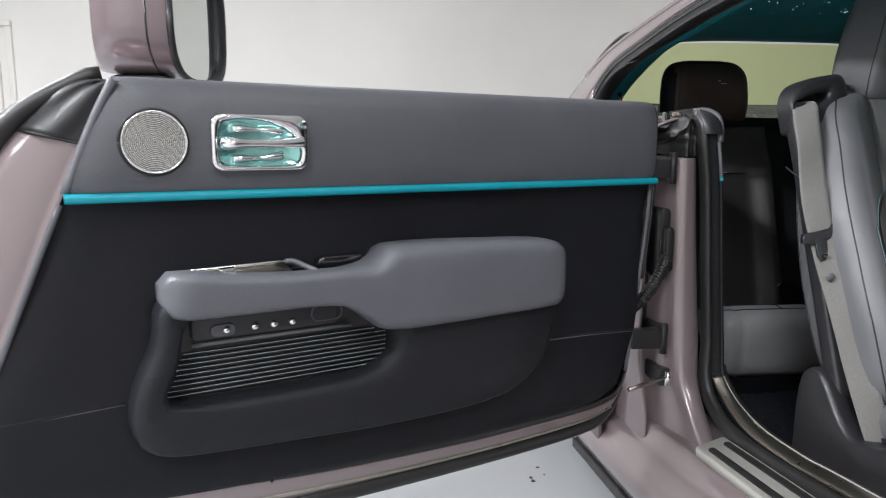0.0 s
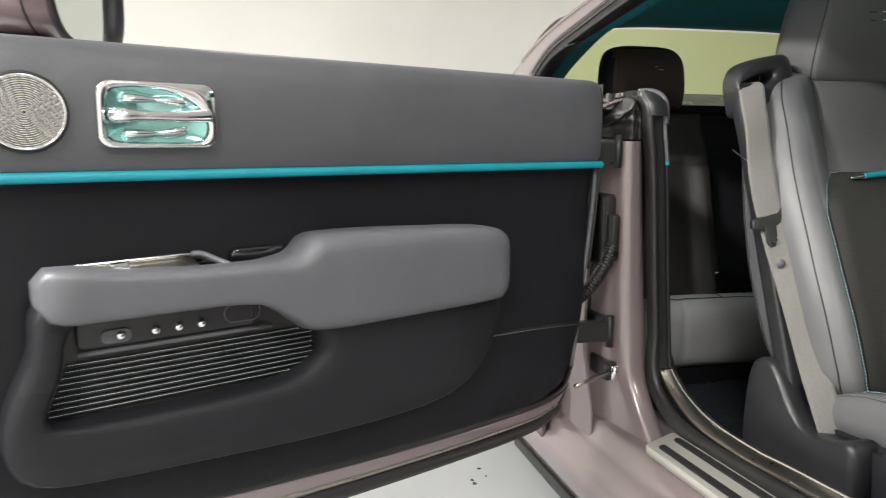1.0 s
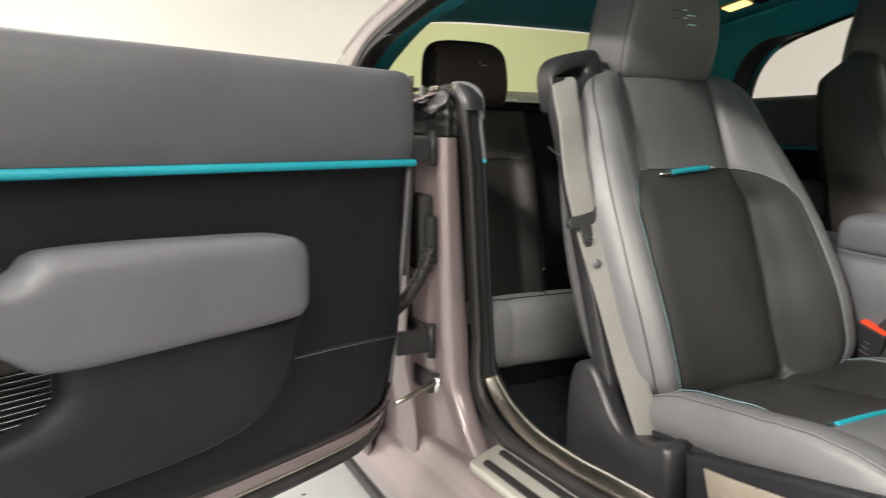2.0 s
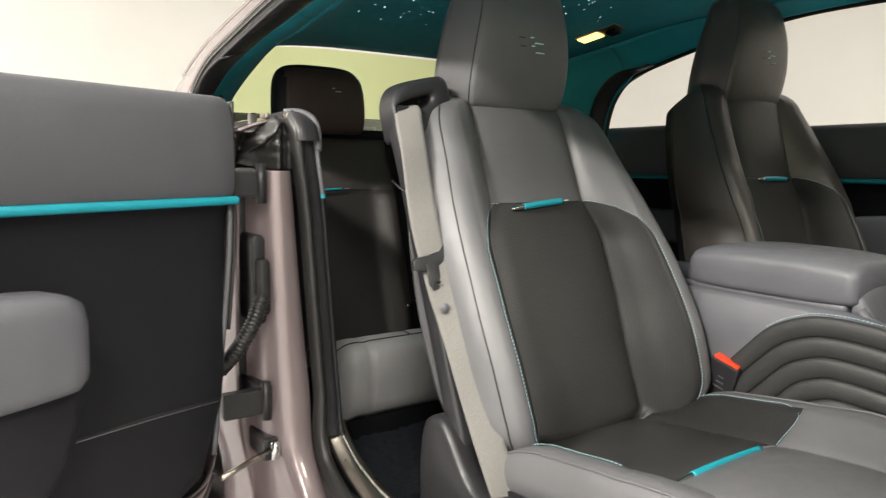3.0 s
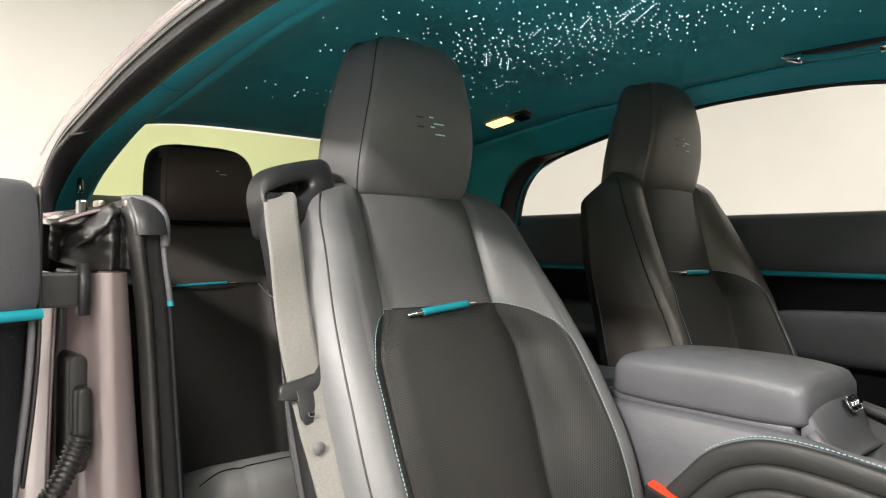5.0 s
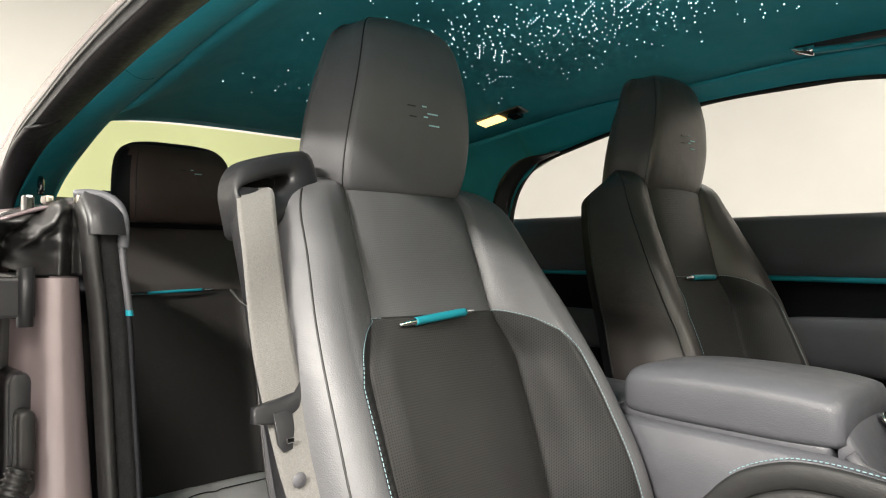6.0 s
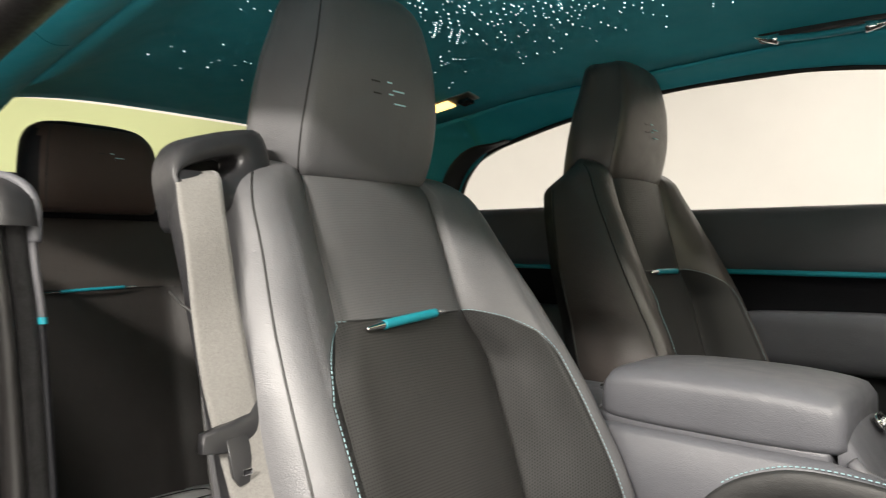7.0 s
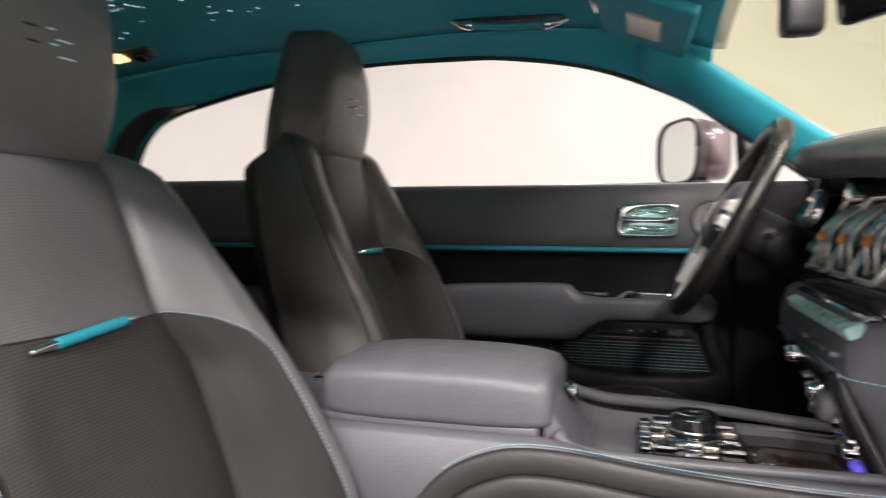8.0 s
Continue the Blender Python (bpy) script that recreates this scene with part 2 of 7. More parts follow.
def curve(points, n):
    """n points evenly along a smooth line through the points."""
    P = [np.array(p, float) for p in points]
    P = [2 * P[0] - P[1]] + P + [2 * P[-1] - P[-2]]
    out = []
    for i in range(1, len(P) - 2):
        for t in np.linspace(0, 1, 16, endpoint=False):
            a, b, c, d = P[i - 1:i + 3]
            out.append(0.5 * (2 * b + (c - a) * t + (2 * a - 5 * b + 4 * c - d) * t * t + (3 * b - a - 3 * c + d) * t ** 3))
    out.append(P[-2])
    out = np.array(out)
    s = np.concatenate([[0], np.cumsum(np.linalg.norm(np.diff(out, axis=0), axis=1))])
    q = np.linspace(0, s[-1], n)
    return np.stack([np.interp(q, s, out[:, k]) for k in range(out.shape[1])], 1)


def curve_loop(points, n):
    P = [tuple(p) for p in points]
    m = len(P)
    c = curve(P[-2:] + P + P[:3], 1 + 40 * (m + 4))
    d0 = np.argmin(np.linalg.norm(c[: len(c) // 2] - np.array(P[0]), axis=1))
    tail = len(c) // 2 + np.argmin(np.linalg.norm(c[len(c) // 2:] - np.array(P[0]), axis=1))
    c = c[d0:tail + 1]
    s = np.concatenate([[0], np.cumsum(np.linalg.norm(np.diff(c, axis=0), axis=1))])
    q = np.linspace(0, s[-1], n, endpoint=False)
    return np.stack([np.interp(q, s, c[:, k]) for k in range(c.shape[1])], 1)


def table(rows):
    """A function that reads a smooth line through rows of (x, y), with no overshoot."""
    xs, ys = np.array([r[0] for r in rows], float), np.array([r[1] for r in rows], float)
    if xs[0] > xs[-1]:
        xs, ys = xs[::-1], ys[::-1]
    h = np.diff(xs)
    d = np.diff(ys) / h
    m = np.zeros(len(xs))
    for i in range(1, len(xs) - 1):
        if d[i - 1] * d[i] > 0:
            w1, w2 = 2 * h[i] + h[i - 1], h[i] + 2 * h[i - 1]
            m[i] = (w1 + w2) / (w1 / d[i - 1] + w2 / d[i])
    m[0], m[-1] = d[0], d[-1]

    def read(x):
        x = min(max(x, xs[0]), xs[-1])
        i = int(min(max(np.searchsorted(xs, x) - 1, 0), len(h) - 1))
        t = (x - xs[i]) / h[i]
        return float((2 * t ** 3 - 3 * t * t + 1) * ys[i] + (t ** 3 - 2 * t * t + t) * h[i] * m[i] + (3 * t * t - 2 * t ** 3) * ys[i + 1] + (t ** 3 - t * t) * h[i] * m[i + 1])
    return read


def tube_data(path, r, sides=10, squash=1.0, up=(0, 0, 1)):
    P = np.array(path, float)
    T = np.gradient(P, axis=0)
    V, F = [], []
    for i, (p, t) in enumerate(zip(P, T)):
        t = t / (np.linalg.norm(t) + 1e-12)
        a = np.cross(t, up)
        if np.linalg.norm(a) < 1e-3:
            a = np.cross(t, (1, 0, 0))
        a /= np.linalg.norm(a)
        b = np.cross(a, t)
        rr = r(i / (len(P) - 1)) if callable(r) else r
        for k in range(sides):
            w = 2 * math.pi * k / sides
            V.append(p + a * math.cos(w) * rr + b * math.sin(w) * rr * squash)
    for i in range(len(P) - 1):
        for k in range(sides):
            j = (k + 1) % sides
            F.append((i * sides + k, i * sides + j, (i + 1) * sides + j, (i + 1) * sides + k))
    return capped(V, F, sides)


def tube(name, path, r, mat, parent=None, label="", sides=10, squash=1.0, up=(0, 0, 1)):
    V, F = tube_data(path, r, sides, squash, up)
    return made(name, V, F, mat, parent, label)


def joined(chunks):
    V, F = [], []
    for v, f in chunks:
        k = len(V)
        V += list(v)
        F += [tuple(i + k for i in q) for q in f]
    return V, F


def box_data(c, size, axes=None, bevel=0.0):
    """A block with chamfered edges, along three axes."""
    ax = np.eye(3) if axes is None else np.array(axes, float)
    h = np.array(size, float) / 2
    if bevel <= 0:
        V = [np.array(c) + (np.array(s) * h) @ ax for s in [(-1, -1, -1), (1, -1, -1), (1, 1, -1), (-1, 1, -1), (-1, -1, 1), (1, -1, 1), (1, 1, 1), (-1, 1, 1)]]
        return V, [(0, 3, 2, 1), (4, 5, 6, 7), (0, 1, 5, 4), (1, 2, 6, 5), (2, 3, 7, 6), (3, 0, 4, 7)]
    bm = bmesh.new()
    bmesh.ops.create_cube(bm, size=1.0)
    for v in bm.verts:
        v.co = Vector([v.co[i] * size[i] for i in range(3)])
    bmesh.ops.bevel(bm, geom=list(bm.edges), offset=min(bevel, 0.49 * min(size)), segments=2, profile=0.6, affect="EDGES")
    bm.verts.index_update()
    V = [np.array(c) + np.array(v.co) @ ax for v in bm.verts]
    F = [tuple(v.index for v in f.verts) for f in bm.faces]
    bm.free()
    return V, F


def block(name, c, size, mat, parent=None, label="", axes=None, bevel=0.003, smooth=False):
    V, F = box_data(c, size, axes, bevel)
    return made(name, V, F, mat, parent, label, smooth)


def slab(name, outline, place, depth, mat, parent=None, label="", round_=0.0, steps=3):
    """A plate with an outline of (u, v) points; place(u, v, w) sets it into the world; w runs from 0 to depth, edges rounded."""
    O = np.array(outline, float)
    c = O.mean(0)
    V, F, n = [], [], len(O)
    ring = [(0.0, 0.0)]
    if round_ > 0:
        for k in range(steps + 1):
            a = math.pi / 2 * k / steps
            ring.append((round_ * (1 - math.cos(a)), depth - round_ + round_ * math.sin(a)))
    else:
        ring.append((0.0, depth))
    T = np.roll(O, -1, 0) - np.roll(O, 1, 0)
    N = np.stack([-T[:, 1], T[:, 0]], 1)
    N /= np.linalg.norm(N, axis=1)[:, None] + 1e-9
    if ((c - O) * N).sum() < 0:
        N = -N
    for inset, w in ring:
        for p, q in zip(O, N):
            V.append(place(*(p + q * inset), w))
    for i in range(len(ring) - 1):
        for k in range(n):
            j = (k + 1) % n
            F.append((i * n + k, i * n + j, (i + 1) * n + j, (i + 1) * n + k))
    V, F = capped(V, F, n)
    return made(name, V, F, mat, parent, label, smooth=round_ > 0)


def rounded(w, h, r, n=5, power=None):
    """The outline of a rounded rectangle about the origin."""
    out = []
    for sx, sy, a0 in ((1, 1, 0), (-1, 1, 90), (-1, -1, 180), (1, -1, 270)):
        for k in range(n):
            a = radians(a0 + 90 * k / (n - 1))
            out.append((sx * (w / 2 - r) + r * math.cos(a), sy * (h / 2 - r) + r * math.sin(a)))
    return out


def stitches(path, normal, length=0.0042, gap=0.0028, w=0.0011):
    """Short threads laid along a path."""
    P = np.array(path, float)
    s = np.concatenate([[0], np.cumsum(np.linalg.norm(np.diff(P, axis=0), axis=1))])
    chunks, q = [], 0.0
    while q + length < s[-1]:
        a = np.array([np.interp(q, s, P[:, k]) for k in range(3)])
        b = np.array([np.interp(q + length, s, P[:, k]) for k in range(3)])
        t = (b - a) / (np.linalg.norm(b - a) + 1e-12)
        nn = np.array(normal, float)
        side = np.cross(t, nn)
        side /= np.linalg.norm(side) + 1e-12
        nn = np.cross(side, t)
        chunks.append(box_data((a + b) / 2 + nn * w * 0.5, (length, w, w), (t, side, nn)))
        q += length + gap
    return joined(chunks)


def smoothstep(a, b, x):
    t = min(1.0, max(0.0, (x - a) / (b - a)))
    return t * t * (3 - 2 * t)

# ---------------------------------------------------------------- the showroom
X0, X1, Y0, Y1 = -5.4, 5.6, -7.6, 4.6


def room():
    def wall(name, c, size, label):
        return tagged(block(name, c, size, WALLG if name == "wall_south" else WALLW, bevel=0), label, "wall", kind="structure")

    tagged(block("floor", ((X0 + X1) / 2, (Y0 + Y1) / 2, -0.05), (X1 - X0 + 0.4, Y1 - Y0 + 0.4, 0.1), FLOORM, bevel=0), "pale grey glossy sealed showroom floor", "floor", kind="structure")
    tagged(block("ceiling", ((X0 + X1) / 2, (Y0 + Y1) / 2, CEIL + 0.05), (X1 - X0 + 0.4, Y1 - Y0 + 0.4, 0.1), CEILW, bevel=0), "plain white painted showroom ceiling", "ceiling", kind="structure")
    wall("wall_west", (X0 - 0.1, (Y0 + Y1) / 2, CEIL / 2), (0.2, Y1 - Y0 + 0.4, CEIL), "plain white painted showroom wall behind the car")
    wall("wall_east", (X1 + 0.1, (Y0 + Y1) / 2, CEIL / 2), (0.2, Y1 - Y0 + 0.4, CEIL), "plain white painted showroom wall ahead of the car")
    wall("wall_south", ((X0 + X1) / 2, Y0 - 0.1, CEIL / 2), (X1 - X0, 0.2, CEIL), "plain unseen wall beside the open door, grey to cut bounced light")
    wall("wall_north", ((X0 + X1) / 2, Y1 + 0.1, CEIL / 2), (X1 - X0, 0.2, CEIL), "plain white painted showroom wall beyond the car")
    # moulded door frame on the wall behind the car
    frame_ = thing("door_1", (X0, -5.3, 0), "white panelled door with moulded frame in the wall", "door", kind="structure")
    for y in (-4.88, -4.76):
        block("trim", (X0 + 0.02, y, 0.98), (0.04, 0.05, 1.96), WALLW, frame_, bevel=0.01)
    block("trim", (X0 + 0.02, -5.3, 1.985), (0.04, 1.13, 0.05), WALLW, frame_, bevel=0.01)
    block("door_leaf", (X0 + 0.012, -5.38, 0.975), (0.024, 0.94, 1.95), WALLW, frame_, bevel=0.004)
    for px, py, _ in PANELS:
        lamp = thing("ceiling_light", (px, py, CEIL - 0.045), "unseen flush white rectangular ceiling light panel", "ceiling light", group="ceiling light panels")
        for sx, sy, w, h in ((0, 0.3, 1.4, 0.05), (0, -0.3, 1.4, 0.05), (0.675, 0, 0.05, 0.55), (-0.675, 0, 0.05, 0.55)):
            block("frame", (px + sx, py + sy, CEIL - 0.022), (w, h, 0.045), CEILW, lamp, bevel=0.004)
        block("diffuser", (px, py, CEIL - 0.012), (1.3, 0.55, 0.02), LAMPW, lamp, bevel=0)


room()

# ---------------------------------------------------------------- car body
WINTOP = table([(-0.82, 1.08), (-0.781, 1.165), (-0.713, 1.243), (-0.55, 1.288), (-0.363, 1.325), (-0.101, 1.361), (0.141, 1.366), (0.284, 1.358), (0.486, 1.323), (0.677, 1.248), (0.787, 1.176), (0.95, 1.06)])
EDGE = table([(-1.26, 1.295), (-0.9, 1.335), (-0.694, 1.357), (-0.435, 1.384), (-0.059, 1.395), (0.168, 1.402), (0.429, 1.396), (0.62, 1.365), (0.74, 1.33)])
RAIL = table([(-1.55, 0.98), (-1.26, 1.07), (-1.09, 1.105), (-0.74, 1.187), (-0.36, 1.262), (-0.1, 1.287), (0.2, 1.295), (0.5, 1.26), (0.75, 1.17), (0.95, 1.06)])


# the near roof edge: paint, black rail, outer and inner edge of the seal roll, inner edge of the teal trim
N_PAINT = table([(-1.9, 0.98), (-1.44, 1.150), (-1.02, 1.258), (-0.72, 1.297), (-0.50, 1.318), (-0.37, 1.327), (-0.10, 1.334), (0.2, 1.330), (0.45, 1.298), (0.65, 1.235), (0.82, 1.15)])
N_RAIL = table([(-1.9, 0.95), (-1.30, 1.05), (-1.14, 1.120), (-0.90, 1.213), (-0.65, 1.252), (-0.40, 1.285), (-0.07, 1.304), (0.2, 1.302), (0.45, 1.270), (0.65, 1.205), (0.82, 1.12)])
N_OUT = table([(-1.10, 1.020), (-1.0, 1.108), (-0.83, 1.178), (-0.68, 1.201), (-0.50, 1.227), (-0.29, 1.252), (0.04, 1.269), (0.2, 1.266), (0.45, 1.235), (0.65, 1.170), (0.82, 1.08)])
N_IN = table([(-1.10, 1.04), (-0.83, 1.205), (-0.68, 1.231), (-0.45, 1.256), (-0.30, 1.270), (-0.13, 1.280), (0.05, 1.287), (0.2, 1.284), (0.45, 1.255), (0.65, 1.190), (0.82, 1.10)])
N_TEAL = table([(-1.26, 1.20), (-0.92, 1.252), (-0.60, 1.291), (-0.38, 1.319), (-0.25, 1.332), (-0.05, 1.341), (0.2, 1.340), (0.45, 1.318), (0.65, 1.27), (0.82, 1.19)])


def crown(x, y):
    z = EDGE(x) + 0.045 * (1 - (y / 0.58) ** 4)
    return z - (EDGE(x) - N_TEAL(x)) * smoothstep(-0.36, -0.60, y) * smoothstep(-1.15, -0.80, x)


body = thing("coupe_body", (-0.3, 0, 0), "mauve metallic two-door coupe body shell with teal headlining", "car")


def near_edge():
    """The roof edge over the open door: paint, black rail, seal roll and teal trim."""
    xs = lin(-1.06, 0.80, 60)
    bulge = table([(0, 0.0), (0.25, 0.75), (0.5, 1.0), (0.75, 0.75), (1, 0.0)])

    def roll(x, q):
        # convex roll from the rail down and in to the teal trim
        ys = -0.787 + 0.080 * q
        k = smoothstep(-0.80, -1.05, x)
        return (x, ys - 0.012 * bulge(q) * (1 - q) - 0.04 * q * k, N_OUT(x) * (1 - q) + N_IN(x) * q - 0.013 * bulge(q))
    V, F = sheet(roll, xs, lin(0, 1, 13))
    solid(made("seal_roll", V, F, RUBBER, body, "broad black rubber seal roll over the door opening"), 0.004, (0, 0, 1))
    V, F = sheet(lambda x, q: (x, -0.787 + 0.004 * math.sin(6.28 * q) + 0.012 * q, N_OUT(x) * (1 - q) + (N_RAIL(x) - 0.004) * q), xs, lin(0, 1, 9))
    solid(made("roof_rail", V, F, PLASTIC, body, "black finisher between seal and paint"), 0.004, (0, 1, 0))
    for q, r, mat in ((0.50, 0.0022, GLOSS), (0.82, 0.0028, GLOSS)):
        tube("rail_bead", [(x, -0.791 + 0.014 * q, N_OUT(x) * (1 - q) + N_RAIL(x) * q) for x in xs], r, mat, body, "thin gloss black bead", sides=6)

    def paint_edge(x, q):
        return (x, -0.776 + 0.026 * q - 0.008 * math.sin(3.14 * q), N_RAIL(x) * (1 - q) + N_PAINT(x) * q)
    V, F = sheet(paint_edge, lin(-1.88, 0.80, 70), lin(0, 1, 7))
    solid(made("roof_edge", V, F, PAINT, body, "mauve metallic painted roof edge"), 0.004, (0, 1, 0))
    # rear roof side, from the roof down to the wing
    def side_top(x, q):
        t = crown(max(-1.26, x), 0.3) + 0.03 - 0.42 * max(0.0, -1.26 - x)
        return (x, -0.750 + 0.16 * q, N_PAINT(x) + (t - N_PAINT(x)) * (1 - (1 - q) ** 1.6))
    V, F = sheet(side_top, lin(-1.88, -1.26, 16), lin(0, 1, 9))
    solid(made("rear_pillar", V, F, PAINT, body, "mauve metallic painted rear roof pillar"), 0.004, (0, 1, 0))
    V, F = sheet(lambda x, q: (x, -0.776 - 0.026 * q, N_RAIL(x) * (1 - q) + 1.0 * q), lin(-1.88, -1.08, 18), lin(0, 1, 5))
    solid(made("rear_quarter", V, F, PAINT, body, "mauve metallic painted rear quarter"), 0.004, (0, 1, 0))
    # teal trim: bright band under the roof edge that runs on down beside the rear window
    A = curve([(0.78, -0.700, 1.122), (0.65, -0.702, 1.192), (0.45, -0.704, 1.257), (0.2, -0.706, 1.286), (0.05, -0.707, 1.289), (-0.13, -0.708, 1.282), (-0.30, -0.708, 1.272), (-0.45, -0.709, 1.258), (-0.68, -0.710, 1.233), (-0.80, -0.722, 1.204), (-0.90, -0.738, 1.160), (-1.0, -0.755, 1.090), (-1.05, -0.765, 1.02)], 90)
    B = curve([(0.78, -0.59, 1.215), (0.65, -0.59, 1.272), (0.45, -0.59, 1.320), (0.2, -0.59, 1.342), (0.05, -0.59, 1.343), (-0.13, -0.59, 1.339), (-0.30, -0.59, 1.329), (-0.45, -0.59, 1.312), (-0.68, -0.59, 1.283), (-0.88, -0.59, 1.258), (-1.02, -0.600, 1.215), (-1.17, -0.620, 1.140), (-1.28, -0.635, 1.05)], 90)

    def teal(i, q):
        p = A[i] * (1 - q) + B[i] * q
        k = 0.014 * math.sin(3.14159 * q)
        return (p[0], p[1] - 0.35 * k, p[2] - k)
    V, F = sheet(teal, range(90), lin(0, 1, 9))
    solid(made("cant_trim", V, F, TRIMTEAL, body, "bright teal trim along the roof edge"), 0.004, (0, 0.4, 1))
    tube("trim_seam", [teal(57 + 0, q) for q in lin(0.0, 0.75, 8)], 0.0012, LINER, body, sides=5)
    # black cover where the roll meets the waist
    def cover(i, q):
        p = A[i] * (1 - q) + np.array((A[i][0] - 0.02, -0.800, N_OUT(A[i][0]) - 0.012)) * q
        return (p[0] + 0.004 * q, p[1] - 0.008 * math.sin(3.14 * q), p[2] - 0.010 * math.sin(3.14 * q) - 0.006)
    first = int(np.argmin(abs(A[:, 0] + 0.70)))
    V, F = sheet(cover, range(first, 90), lin(0, 1, 8))
    solid(made("waist_cover", V, F, PLASTIC, body, "black moulded cover at the foot of the roof edge"), 0.006, (0, 0, 1))
    hook = curve([(-0.98, -0.715, 1.085), (-0.985, -0.715, 1.11), (-1.0, -0.713, 1.118), (-1.01, -0.712, 1.10), (-1.01, -0.712, 1.08)], 16)
    tube("coat_hook", hook, 0.006, GLOSS, body, "small gloss black coat hook", sides=8)


def roof():
    xs = lin(-1.26, 0.74, 41)
    V, F = sheet(lambda x, y: (x, y, crown(x, y)), xs, lin(-0.58, 0.58, 25))
    solid(made("headliner", V, F, LINER, body, "dark teal fabric headlining with fibre-optic stars"), 0.012, (0, 0, 1))
    # outer skin, falling to the painted near edge
    def outer_skin(x, q):
        z = crown(x, max(-0.30, 0.58 * q)) + 0.030
        s = smoothstep(0.45, 1.0, -q)
        return (x, (0.725 if q > 0 else 0.750) * q, z * (1 - s) + N_PAINT(x) * s)
    V, F = sheet(outer_skin, lin(-1.28, 0.78, 41), lin(-1, 1, 41))
    solid(made("roof_skin", V, F, PAINT, body, "mauve metallic painted roof panel"), 0.010, (0, 0, 1))
    near_edge()
    for m in (-1, 1):
        # teal trim between the headlining and the window line, widening into the pillar
        def trim(x, q):
            a = np.array((x, m * 0.58, EDGE(min(0.74, max(-1.26, x))) - 0.004))
            b = np.array((x, m * 0.675, WINTOP(x) + 0.004))
            return tuple((1 - q) ** 2 * a + 2 * q * (1 - q) * np.array((x, m * 0.655, (a[2] * 0.7 + b[2] * 0.3))) + q * q * b)
        if m > 0:
            V, F = sheet(trim, lin(-0.72, 0.74, 37), lin(0, 1, 9))
            solid(made("cant_trim", V, F, TRIMTEAL, body, "teal fabric trim along the roof edge"), 0.006, (0, m, 0.6))
        # screen pillar
        top = [(0.60, 0.60, 1.372), (0.68, 0.60, 1.338), (0.79, 0.605, 1.268), (0.90, 0.62, 1.198), (1.0, 0.64, 1.135), (1.12, 0.66, 1.06)]
        low = [(0.60, 0.68, 1.285), (0.68, 0.685, 1.245), (0.79, 0.695, 1.172), (0.86, 0.70, 1.12), (0.95, 0.71, 1.065), (1.06, 0.72, 1.0)]
        A, B = curve(top, 20), curve(low, 20)
        def pillar(i, q):
            p = A[i] * (1 - q) + B[i] * q
            k = 4 * q * (1 - q) * 0.012
            return (p[0] - k, m * (p[1] - k), p[2])
        V, F = sheet(pillar, range(20), lin(0, 1, 7))
        solid(made("screen_pillar", V, F, TRIMTEAL, body, "teal trimmed windscreen pillar"), 0.02, (0.3, m, 0.2))
        # dark frame round the window opening
        if m < 0:
            continue
        path = [(1.02, 1.01), (0.95, 1.06), (0.787, 1.176), (0.677, 1.248), (0.486, 1.323), (0.284, 1.358), (0.141, 1.364), (-0.101, 1.361), (-0.363, 1.325), (-0.55, 1.287), (-0.70, 1.245), (-0.775, 1.18), (-0.81, 1.10), (-0.82, 1.03)]
        C = curve([(x, 0.695, z) for x, z in path], 90)
        tube("window_seal", C + np.array((0, 0, 0.004)), 0.008, RUBBER, body, "black rubber window seal", sides=8, squash=0.8)
        if m > 0:
            # black cover behind the rear edge of the window
            tn = np.gradient(C, axis=0)
            nz = np.stack([tn[:, 2], tn[:, 0] * 0, -tn[:, 0]], 1)
            nz /= np.linalg.norm(nz, axis=1)[:, None]
            sign = 1.0 if nz[45][2] > 0 else -1.0
            first = int(np.argmin(abs(C[:, 0] + 0.60)))
            def rear_cover(i, q):
                wide = 0.055 * smoothstep(-0.60, -0.80, C[i][0])
                off = sign * nz[i] * wide * q
                return (C[i][0] + off[0], C[i][1] - 0.022 - 0.03 * q, C[i][2] + off[2])
            V, F = sheet(rear_cover, range(first, 90), lin(0, 1, 5))
            solid(made("window_cover", V, F, PLASTIC, body, "black cover behind the side window"), 0.004, (0, 1, 0))
        # outer rail: black finisher, then paint
        def rail(x, k):
            zi, zo = (WINTOP(max(-0.713, x)) if x > -0.70 else 1.25 - 0.42 * (-0.70 - x)) + 0.026, RAIL(x) + 0.095
            pts = [(0.70, zi - 0.012), (0.72, zi - 0.020), (0.745, zi - 0.012), (0.765, zo + 0.02), (0.785, zo + 0.012)]
            return (x, pts[k][0], pts[k][1])
        V, F = sheet(rail, lin(-1.35, 0.80, 60), range(5))
        solid(made("roof_rail", V, F, RUBBER, body, "black roof rail finisher over the door opening"), 0.006, (0, m, 1))
        def skin(x, k):
            zo = RAIL(x) + 0.095
            zr = crown(min(0.74, max(-1.26, x)), 0.58) + 0.03 if x > -1.26 else zo + 0.1
            q = k / 6
            return (x, m * (0.785 + 0.02 * math.sin(q * 3.14) * (1 - q) - 0.06 * q), zo + 0.004 + (max(zr - zo, 0.02)) * q)
        V, F = sheet(skin, lin(-1.45, 0.72, 50), range(7))
        solid(made("roof_side", V, F, PAINT, body, "mauve metallic painted roof side"), 0.006, (0, -m, 0))
        # inner quarter trim behind the window
        QA = curve([(-0.69, m * 0.675, 1.252), (-0.775, m * 0.685, 1.182), (-0.812, m * 0.69, 1.10), (-0.82, m * 0.69, 1.03)], 24)
        QB = curve([(-0.69, m * 0.58, 1.353), (-0.95, m * 0.578, 1.325), (-1.25, m * 0.575, 1.292), (-1.62, m * 0.62, 1.06)], 24)
